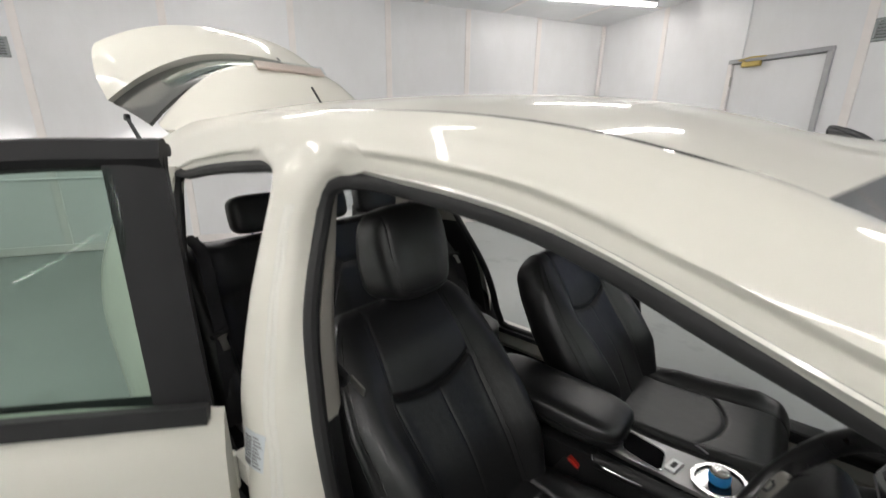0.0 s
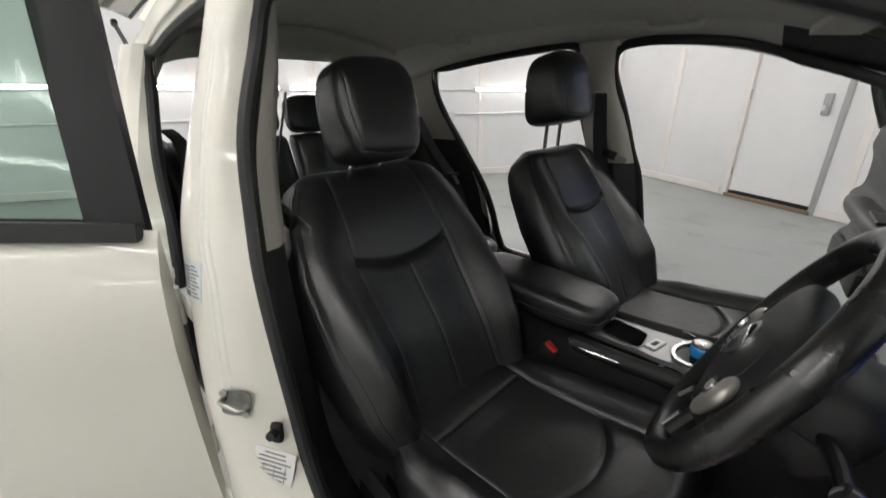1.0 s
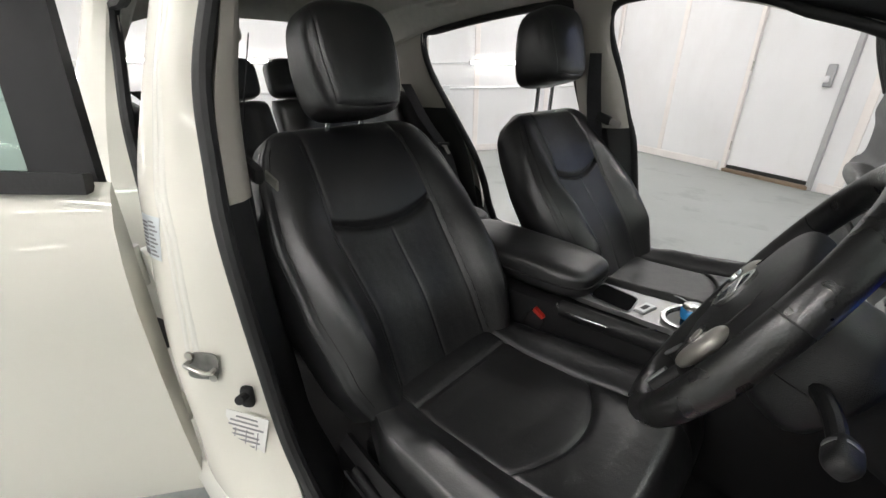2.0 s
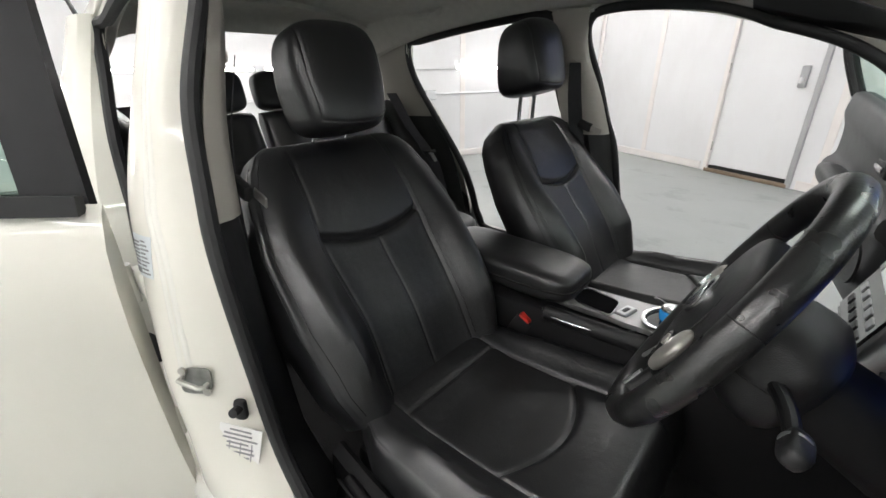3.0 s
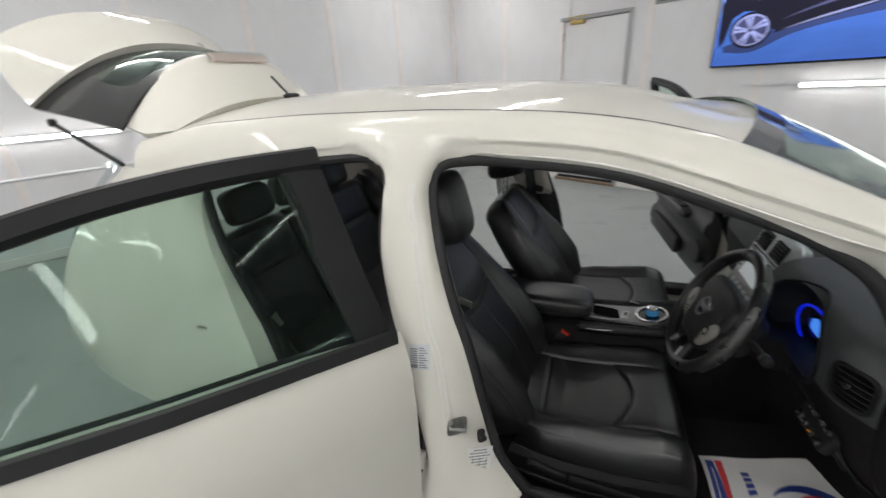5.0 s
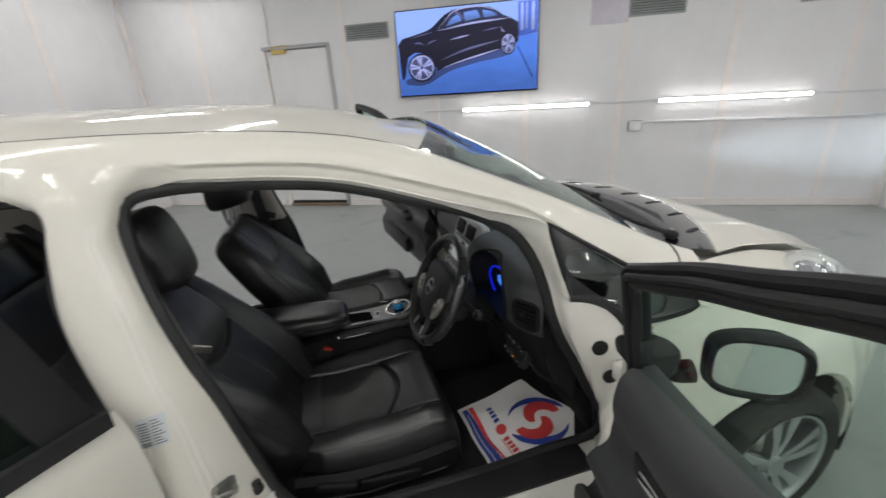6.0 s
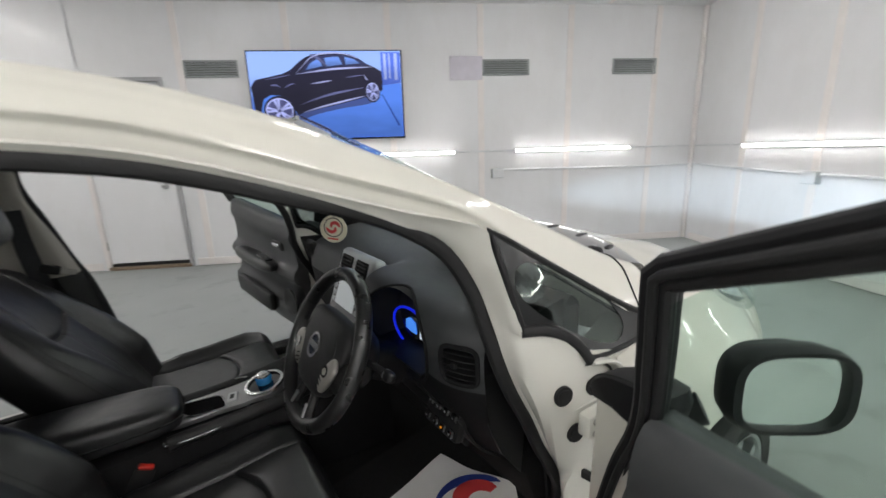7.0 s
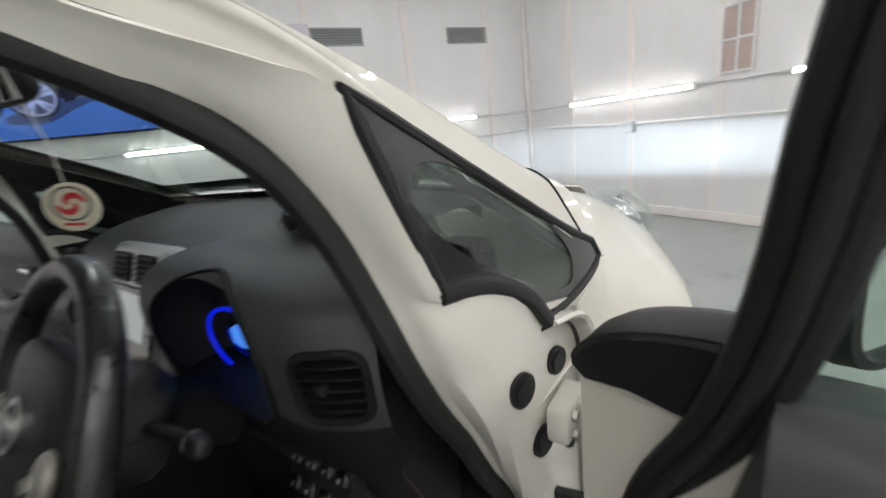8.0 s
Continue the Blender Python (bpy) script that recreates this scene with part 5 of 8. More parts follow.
def build_wheel(x, side, left):
    w = part("wheel", side(tyre_mesh(x)), TYRE, car, "black road tyre on a silver alloy")
    rim = bmesh.new()
    prof = [(0.198, -0.80), (0.205, -0.815), (0.195, -0.812), (0.188, -0.79), (0.185, -0.66), (0.195, -0.65)]
    rings = [[Vector((x + r * math.cos(t), y, WZ + r * math.sin(t))) for r, y in prof] for t in np.linspace(0, 2 * math.pi, 41)]
    part("rim", side(loft(rings, caps=False)), ALLOY, w)
    for k in range(10):
        a = 2 * math.pi * (k // 2) / 5 + (0.2 if k % 2 else -0.2) + 0.3
        ca, sa = math.cos(a), math.sin(a)
        sec = []
        for r, hw, y in ((0.03, 0.012, -0.80), (0.11, 0.014, -0.806), (0.195, 0.022, -0.803)):
            sec.append([Vector((x + r * ca - d * sa, yy, WZ + r * sa + d * ca)) for d, yy in ((-hw, y), (hw, y), (hw * 0.8, y + 0.03), (-hw * 0.8, y + 0.03))])
        part("spoke", side(loft(sec)), ALLOY, w)
    part("hub_cap", side(disc((x, -0.80, WZ), (0, -1, 0), 0.034, 0.012, 24)), ALLOY, w)
    part("brake_disc", side(disc((x, -0.70, WZ), (0, -1, 0), 0.14, 0.02, 32)), STEEL, w)


def tyre_mesh(x):
    prof = [(0.20, -0.79), (0.225, -0.815), (0.265, -0.82), (0.292, -0.805), (0.30, -0.78), (0.30, -0.66), (0.292, -0.635), (0.25, -0.62), (0.20, -0.65)]
    rings = [[Vector((x + (r * WR / 0.30) * math.cos(t), y, WZ + (r * WR / 0.30) * math.sin(t))) for r, y in prof] for t in np.linspace(0, 2 * math.pi, 49)]
    bm = loft(rings, caps=False)
    bmesh.ops.remove_doubles(bm, verts=bm.verts, dist=1e-5)
    # tread grooves
    return bm


def outward(bm, d):
    """Sets a right-hand part further out from the car's middle."""
    bm.transform(Matrix.Translation((0, -d, 0)))
    return bm


for wx, track in ((WX, 0.10), (-1.62, 0.0)):
    both(lambda side, left, wx=wx, track=track: build_wheel(wx, lambda b: side(outward(b, track)), left))

# ---------------------------------------------------------------- doors, drawn shut and swung on their hinges
def swing(ob, hx, hy, deg, left, lift=0.0):
    """Opens a door about its hinge line; lift is the rise that a leaning hinge gives it, in degrees."""
    s = -1 if left else 1
    ob.matrix_basis = Matrix.Translation((hx, hy * s, 0)) @ Matrix.Rotation(radians(deg * s), 4, "Z") @ Matrix.Rotation(radians(lift), 4, "Y") @ Matrix.Translation((-hx, -hy * s, 0))


FRAME_TOP = [(-0.82, -0.632, 1.342), (-0.67, -0.642, 1.340), (-0.5, -0.655, 1.326), (-0.39, -0.668, 1.302), (-0.29, -0.68, 1.268), (-0.19, -0.692, 1.236), (-0.1, -0.706, 1.2), (0.0, -0.728, 1.15)]


def door_skin(xs, zb, belt, out, thick, bev=0.02):
    """A closed lower door shell from the sill line up to the belt."""
    rings = []
    for x in xs:
        b = belt(x)
        o = lambda z: out(x, z)
        z0 = zb(x)
        th = thick(x) if callable(thick) else thick
        pts = [(x, o(b) + 0.012, b + 0.004), (x, o(b), b - 0.01), (x, o(b - 0.06), b - 0.06)] + [(x, o(z), z) for z in np.linspace(b - 0.12, z0 + 0.05, 8)]
        pts += [(x, o(z0) + 0.015, z0), (x, o(z0) + max(0.016, th - 0.02), z0), (x, o(z0) + th, z0 + 0.05), (x, o(b) + th * 0.95, b - 0.06), (x, o(b) + max(th * 0.85, 0.013), b + 0.002)]
        rings.append([Vector(p) for p in pts])
    return loft(rings)


def front_door(side, left):
    zb = lambda x: lerp(x, [-0.76, -0.62, -0.4, 0.2, 0.27], [0.50, 0.36, 0.31, 0.31, 0.36])
    belt = lambda x: lerp(x, [-0.82, 0.1, 0.16, 0.27], [0.945, 0.903, 0.865, 0.838])
    out = lambda x, z: lerp(z, [0.3, 0.45, 0.62, 0.76, 0.86, 0.95], [-0.815, -0.835, -0.848, -0.85, -0.842, -0.812]) - 0.03 * min(1.0, max(0.0, (x + 0.1) / 0.35))
    xs = [0.243, 0.235] + list(np.linspace(0.215, -0.74, 14)) + [-0.775, -0.79]
    d = part("front_door", side(door_skin(xs, zb, belt, out, lambda x: lerp(x, [0.03, 0.125, 0.26], [0.06, 0.04, 0.014]))), PAINT, car, "open white front door")
    swing(d, *((0.217, -0.911, 80, left, 1.5) if not left else (0.245, -0.875, 80, left, 4.0)))
    # window frame, a continuous black moulded ring on top of the shell
    fr = spline([(0.196, -0.85, 0.62), (0.158, -0.845, 0.755), (0.11, -0.822, 0.855), (0.082, -0.80, 0.93), (0.064, -0.778, 1.0), (0.052, -0.763, 1.07), (0.045, -0.752, 1.12)], 16)[:-1] + [Vector((0.039, -0.746, 1.138)), Vector((0.022, -0.739, 1.150))] + spline(list(reversed(FRAME_TOP[:-1])), 24)[:-1] + spline([(-0.82, -0.632, 1.342), (-0.85, -0.65, 1.28), (-0.83, -0.70, 1.1), (-0.79, -0.765, 0.94)], 10)
    f = part("window_frame", side(sweep(fr, circle(0.016, 14, 0.022), up=(0, -1, 0.3))), FRAMEB, d, "black moulded window frame")
    tang = [(fr[min(k + 1, len(fr) - 1)] - fr[max(k - 1, 0)]).normalized() for k in range(len(fr))]
    inw = [t.cross(Vector((0, 1, 0))).normalized() for t in tang]
    for off, deep, r in ((-0.012, 0.016, 0.0105), (0.001, 0.025, 0.007), (0.013, 0.014, 0.010)):
        part("frame_seal", side(sweep([p + n * off + Vector((0, deep, 0)) for p, n in zip(fr, inw)], circle(r, 10), up=(0, -1, 0.3))), SEAL if off > 0 else FRAMEB, f)
    # pane
    lo = [(x, -0.792 + 0.0 * x, belt(x) - 0.01) for x in np.linspace(0.075, -0.79, 16)]
    up = [tuple(p) for p in spline([(0.075, -0.785, 0.91), (0.06, -0.758, 1.03), (0.025, -0.733, 1.12)] + [(a, b - 0.0, c - 0.012) for a, b, c in reversed(FRAME_TOP)] + [(-0.835, -0.65, 1.27), (-0.82, -0.70, 1.1), (-0.79, -0.77, 0.945)], 15)]
    g = part("door_window", side(solidify(grid([[Vector(a).lerp(Vector(b), t) for t in np.linspace(0, 1, 6)] for a, b in zip(lo, up)]), 0.004)), GLASS, d, "green-tinted side window")
    g.visible_shadow = False
    # inner trim: upper roll, armrest, pocket
    tr = []
    for x in np.linspace(0.07, -0.74, 14):
        o = out(x, 0.7) + 0.085
        b = belt(x)
        tr.append([Vector((x, y, z)) for y, z in ((out(x, b) + 0.008, b + 0.004), (out(x, b) + 0.012, b + 0.017), (out(x, b) + 0.045, b + 0.021), (out(x, b) + 0.08, b + 0.014), (o + 0.035, b - 0.02), (o + 0.04, b - 0.07), (o + 0.022, b - 0.13), (o + 0.02, 0.70), (o + 0.05, 0.665),
                   (o + 0.055, 0.62), (o + 0.018, 0.585), (o + 0.015, 0.50), (o + 0.045, 0.46), (o + 0.045, 0.38), (o + 0.005, max(0.34, zb(x) + 0.02)), (o - 0.03, 0.6))])
    for ring in tr[:4]:
        for v in ring:
            v.x += 0.12 * max(0.0, (v.x + 0.1) / 0.17) * min(1.0, max(0.0, (0.84 - v.z) / 0.4))
    tr = [spline(r + [r[0]], 64)[:-1] for r in tr]
    part("door_trim", side(loft(tr)), DOORTRIM, d, "charcoal moulded door trim", auto=60)
    ar = superegg((-0.32, out(0, 0.7) + 0.16, 0.66), (0.27, 0.05, 0.035), (0.6, 0.6), 28, 14)
    a = part("armrest", side(ar), LEATHER, d, "dark padded armrest")
    part("window_switch", side(rbox((-0.18, out(0, 0.7) + 0.16, 0.697), (0.13, 0.045, 0.01), 0.004, 1, rot=(0, 3, 0))), GLOSSB, a)
    hp = part("inner_handle", side(rbox((-0.08, out(0, 0.7) + 0.115, 0.785), (0.12, 0.02, 0.055), 0.02, 3)), PLASTIC, d)
    part("handle_lever", side(rbox((-0.09, out(0, 0.7) + 0.128, 0.785), (0.075, 0.01, 0.022), 0.01, 3)), CHROME, hp, "chrome inner door handle")
    part("speaker_grille", side(disc((0.08, out(0, 0.5) + 0.13, 0.50), (0, 1, 0), 0.075, 0.008, 28)), PLASTIC, d)
    part("pocket", side(rbox((-0.35, out(0, 0.45) + 0.15, 0.44), (0.5, 0.04, 0.11), 0.018, 2)), PLASTIC, d, "black door pocket")
    part("outer_handle", side(superegg((-0.66, -0.872, 0.80), (0.09, 0.018, 0.016), (0.6, 0.6), 20, 10)), PAINT, d)
    # corner cap and mirror
    sail = spline([(0.25, 0.832), (0.268, 0.86), (0.262, 0.892), (0.235, 0.935), (0.19, 0.965), (0.13, 0.984), (0.085, 0.985)], 18) + [(0.075, 0.94), (0.085, 0.875), (0.105, 0.850), (0.128, 0.832), (0.15, 0.832), (0.20, 0.842)]
    sail = [(0.077 + (p[0] - 0.085) * 0.87, 0.935 - (0.985 - p[1]) * 0.50) for p in sail]
    rings = []
    for y, k in ((-0.816, 0.86), (-0.820, 0.95), (-0.826, 0.98), (-0.836, 1.0), (-0.868, 1.0), (-0.895, 0.85), (-0.915, 0.6)):
        rings.append([Vector((0.165 + (x - 0.165) * k, y - 0.1 * (x - 0.16), 0.89 + (z - 0.89) * k)) for x, z in sail])
    cap = part("mirror_base", side(loft(rings)), FRAMEB, d, "satin black mirror foot")
    part("foot_groove", side(rod([p + Vector((0, 0.004, 0)) for p in rings[2][:19]], 0.002, 6)), SEAL, cap)
    part("mirror_arm", side(sweep(spline([(0.14, -0.885, 0.868), (0.115, -0.905, 0.866), (0.092, -0.925, 0.880)], 8), circle(0.022, 12, 0.026), up=(0, 0, 1))), FRAMEB, cap)
    face = Vector((-1, 0.16, -0.05)).normalized()
    c = Vector((0.016, -0.991, 0.934))
    house = superegg((0.048, -1.018, 0.934), (0.042, 0.07, 0.052), (0.62, 0.62), 32, 18, rot=(0, 0, -20))
    h = part("wing_mirror", side(house), FRAMEB, d, "black wing mirror housing")
    rim = []
    rot = Matrix.Rotation(radians(-28), 3, "Z")
    f = lambda v, k: math.copysign(abs(v) ** k, v)
    for sc, sy, dx in ((0.92, 0.90, 0.045), (1.08, 1.06, 0.028), (1.13, 1.13, 0.0), (1.08, 1.05, -0.018), (0.99, 0.90, -0.018), (0.96, 0.86, 0.0)):
        rim.append([c + rot @ Vector((dx, 0.081 * sy * f(math.cos(t), 0.6), 0.059 * sc * f(math.sin(t), 0.6))) for t in np.linspace(0, 2 * math.pi, 41)[:-1]])
    part("mirror_rim", side(loft(rim, caps=False)), FRAMEB, h)
    pl = [(0.072 * f(math.cos(t), 0.6), 0.0575 * f(math.sin(t), 0.6)) for t in np.linspace(0, 2 * math.pi, 41)[:-1]]
    m = Matrix.Translation(c + rot @ Vector((-0.006, 0, 0))) @ (rot.to_4x4() @ pose(0, 0, 0, 0, -90, 0) @ pose(0, 0, 0, 0, 0, 90))
    part("mirror_glass", side(plate(pl, 0.003, m)), MIRROR, h, "mirror glass")


both(front_door)

RF = [(-1.0, -0.648, 1.348), (-1.2, -0.64, 1.345), (-1.4, -0.632, 1.325), (-1.58, -0.625, 1.29)]


def rear_door(side, left):
    zb = lambda x: lerp(x, [-1.78, -1.62, -1.5, -1.42, -1.3, -0.93], [0.82, 0.66, 0.51, 0.38, 0.285, 0.275])
    belt = lambda x: lerp(x, [-1.8, -0.93], [0.995, 0.938])
    out = lambda x, z: lerp(z, [0.3, 0.45, 0.62, 0.76, 0.86, 0.95, 1.0], [-0.815, -0.835, -0.848, -0.852, -0.845, -0.815, -0.80]) + 0.06 * max(0, -1.4 - x)
    xs = [-0.925, -0.935] + list(np.linspace(-0.96, -1.72, 14)) + [-1.76, -1.775]
    d = part("rear_door", side(door_skin(xs, zb, belt, out, lambda x: lerp(x, [-1.15, -0.97, -0.925], [0.05, 0.03, 0.015]))), PAINT, car, "open white rear door")
    swing(d, -0.93, -0.80, 56 if not left else 69, left)
    if left:
        d.matrix_basis = Matrix.Translation((0.085, 0, 0)) @ d.matrix_basis
    post = [[(-0.945, -0.80, 0.94), (-0.985, -0.806, 0.94), (-1.028, -0.80, 0.942)], [(-0.972, -0.735, 1.12), (-1.012, -0.74, 1.12), (-1.056, -0.737, 1.12)], [(-1.0, -0.655, 1.34), (-1.04, -0.662, 1.34), (-1.09, -0.66, 1.34)]]
    f = part("window_post", side(sheet(post, 14, 8, 0.035)), FRAMEB, d, "satin black window post")
    fr = spline(RF, 16)[:-1] + spline([RF[-1], (-1.70, -0.655, 1.2), (-1.775, -0.72, 1.06), (-1.765, -0.78, 0.99)], 10)
    prof = [(-0.03, -0.012), (0.014, -0.016), (0.022, 0.0), (0.014, 0.018), (-0.018, 0.022), (-0.03, 0.01)]
    w = part("window_frame", side(sweep(fr, prof, up=(0, -1, 0.3))), FRAMEB, d, "black window frame")
    part("frame_seal", side(sweep([p + Vector((0, 0.022, 0)) for p in fr], circle(0.012, 8), up=(0, -1, 0.3))), SEAL, w)
    bl = [Vector((x, out(x, belt(x)) - 0.004, belt(x) + 0.006)) for x in np.linspace(-0.945, -1.76, 12)]
    part("belt_moulding", side(sweep(bl, [(-0.012, -0.014), (0.012, -0.014), (0.012, 0.012), (-0.008, 0.016)])), SEAL, d, "black belt moulding")
    lo = [(x, -0.797, belt(x) - 0.005) for x in np.linspace(-1.02, -1.755, 14)]
    up = [tuple(p) for p in spline([(-1.02, -0.797, 0.945), (-1.05, -0.735, 1.12), (-1.08, -0.665, 1.335), (-1.2, -0.645, 1.332), (-1.4, -0.637, 1.312), (-1.57, -0.632, 1.275), (-1.68, -0.66, 1.19), (-1.755, -0.77, 1.0)], 13)]
    g = part("door_window", side(solidify(grid([[Vector(a).lerp(Vector(b), t) for t in np.linspace(0, 1, 6)] for a, b in zip(lo, up)]), 0.004)), GLASSR, d, "green-tinted side window")
    g.visible_shadow = False
    tr = []
    for x in np.linspace(-0.97, -1.7, 12):
        b = belt(x)
        o = out(x, 0.7) + 0.085
        zl = zb(x) + 0.03
        tr.append([Vector((x, y, z)) for y, z in ((out(x, b) + 0.05, b + 0.01), (o + 0.03, b - 0.01), (o + 0.04, b - 0.06), (o + 0.02, b - 0.13), (o + 0.045, max(zl + 0.04, 0.66)), (o + 0.04, max(zl + 0.03, 0.6)), (o + 0.015, max(zl + 0.02, 0.5)), (o - 0.005, zl))])
    part("door_trim", side(loft(tr)), DOORTRIM, d, "charcoal moulded door trim")
    part("outer_handle", side(superegg((-1.62, -0.86, 0.86), (0.085, 0.018, 0.016), (0.6, 0.6), 20, 10)), PAINT, d)
    part("latch", side(join(rbox((-1.752, -0.775, 0.80), (0.04, 0.03, 0.07), 0.008, 2), disc((-1.775, -0.775, 0.80), (-1, 0, 0), 0.012, 0.006, 12))), STEEL, d, "steel door latch")


both(rear_door)

# ---------------------------------------------------------------- tailgate, raised
def tailgate():
    def shell(stations, n=24, thick=0.03):
        rows = []
        for x, z, w, droop, back in stations:
            rows.append([Vector((x - back * abs(q) ** 2, w * q, z - droop * abs(q) ** 2.6)) for q in np.linspace(-1, 1, n + 1)])
        cols = [spline([r[j] for r in rows], 16) for j in range(n + 1)]
        return solidify(grid([[cols[j][i] for j in range(n + 1)] for i in range(17)]), thick)

    t = part("tailgate", shell([(-1.84, 1.462, 0.45, 0.085, 0.06), (-1.90, 1.525, 0.49, 0.15, 0.05), (-1.96, 1.595, 0.50, 0.22, 0.04), (-2.02, 1.642, 0.50, 0.25, 0.03), (-2.07, 1.648, 0.49, 0.25, 0.02)], thick=0.035), PAINT, car, "raised white tailgate with roof spoiler")
    g = part("tailgate_window", shell([(-2.04, 1.628, 0.525, 0.235, 0.03), (-2.19, 1.655, 0.525, 0.215, 0.10), (-2.335, 1.683, 0.525, 0.205, 0.17)], thick=0.012), FRIT, t, "dark tailgate window")
    part("window_pane", shell([(-2.09, 1.645, 0.40, 0.12, 0.04), (-2.19, 1.665, 0.40, 0.11, 0.07), (-2.28, 1.683, 0.38, 0.10, 0.09)], thick=0.002), SMOKE, g, "smoked pane")
    part("lower_panel", shell([(-2.33, 1.682, 0.525, 0.205, 0.17), (-2.41, 1.735, 0.54, 0.165, 0.14), (-2.49, 1.785, 0.535, 0.135, 0.09), (-2.55, 1.815, 0.515, 0.12, 0.05)], thick=0.03), PAINT, t, "white lower tailgate panel")
    part("brake_lamp", rbox((-1.985, 0.0, 1.632), (0.05, 0.33, 0.012), 0.005, 2, rot=(0, 46, 0)), LAMPGLASS, t, "clear high brake lamp")
    part("lamp_backing", rbox((-1.982, 0.0, 1.626), (0.045, 0.31, 0.012), 0.004, 1, rot=(0, 46, 0)), material("dusty_pink_lamp", (0.6, 0.5, 0.44), 0.3), t)
    bd = part("badge", disc((-2.435, 0.0, 1.752), (0.5, 0, 0.85), 0.05, 0.01, 28, 0.036), CHROME, t, "chrome round maker's badge")
    part("badge_face", disc((-2.435, 0.0, 1.752), (0.5, 0, 0.85), 0.037, 0.006, 28), material("blue_badge", (0.05, 0.2, 0.5), 0.2), bd)
    part("number_lamp_trim", rbox((-2.35, 0.04, 1.708), (0.04, 0.24, 0.016), 0.008, 2, rot=(0, 35, 0)), FRAMEB, t, "black handle trim")
    for s in (-1, 1):
        st = part("gas_strut", rod([(-2.12, 0.525 * s, 1.27), (-2.50, 0.485 * s, 1.415)], 0.008, 10), SEAL, car, "black gas strut")
        part("strut_end", rbox((-2.505, 0.485 * s, 1.42), (0.035, 0.022, 0.03), 0.008, 2), SEAL, st)


tailgate()
an = part("antenna", rod([(-1.755, 0.0, 1.46), (-1.835, 0.0, 1.545)], 0.0045, 8), SEAL, car, "short black roof antenna")
part("antenna_foot", superegg((-1.75, 0, 1.463), (0.04, 0.018, 0.012), (0.8, 0.8), 16, 8), SEAL, an)
# ---------------------------------------------------------------- seats
CEN = [0, 0.012, 0.025, 0.05, 0.12, 0.25, 0.4, 0.55, 0.7, 0.82, 0.9, 0.95, 0.975, 0.988]
KS = [-k for k in CEN[:0:-1]] + CEN                      # middle columns, as shares of the seam's distance
TS = [0, 0.012, 0.025, 0.05, 0.1, 0.18, 0.28, 0.38, 0.48, 0.58, 0.67, 0.74, 0.79, 0.815, 0.83, 0.845, 0.87, 0.91, 0.95, 0.98, 1.0]
bell = lambda m, w: math.exp(-(m / w) ** 2)


def hide(P, back, insert):
    """A padded body from rows of front points closed by rows of back points, and the insert let into its front."""
    body, pad = bmesh.new(), bmesh.new()
    rows = [[body.verts.new(p) for p in f + b] for f, b in zip(P, back)]
    n = len(rows[0])
    pv = {}
    for i in range(len(rows) - 1):
        for j in range(n):
            q = (j + 1) % n
            if insert(i, j) and q:
                c = [(i, j), (i, q), (i + 1, q), (i + 1, j)]
                for k in c:
                    if k not in pv:
                        pv[k] = pad.verts.new(P[k[0]][k[1]])
                pad.faces.new([pv[k] for k in c])
            else:
                body.faces.new((rows[i][j], rows[i][q], rows[i + 1][q], rows[i + 1][j]))
    body.faces.new(rows[0][::-1])
    body.faces.new(rows[-1])
    bmesh.ops.recalc_face_normals(body, faces=body.faces)
    bmesh.ops.recalc_face_normals(pad, faces=pad.faces)
    return body, pad


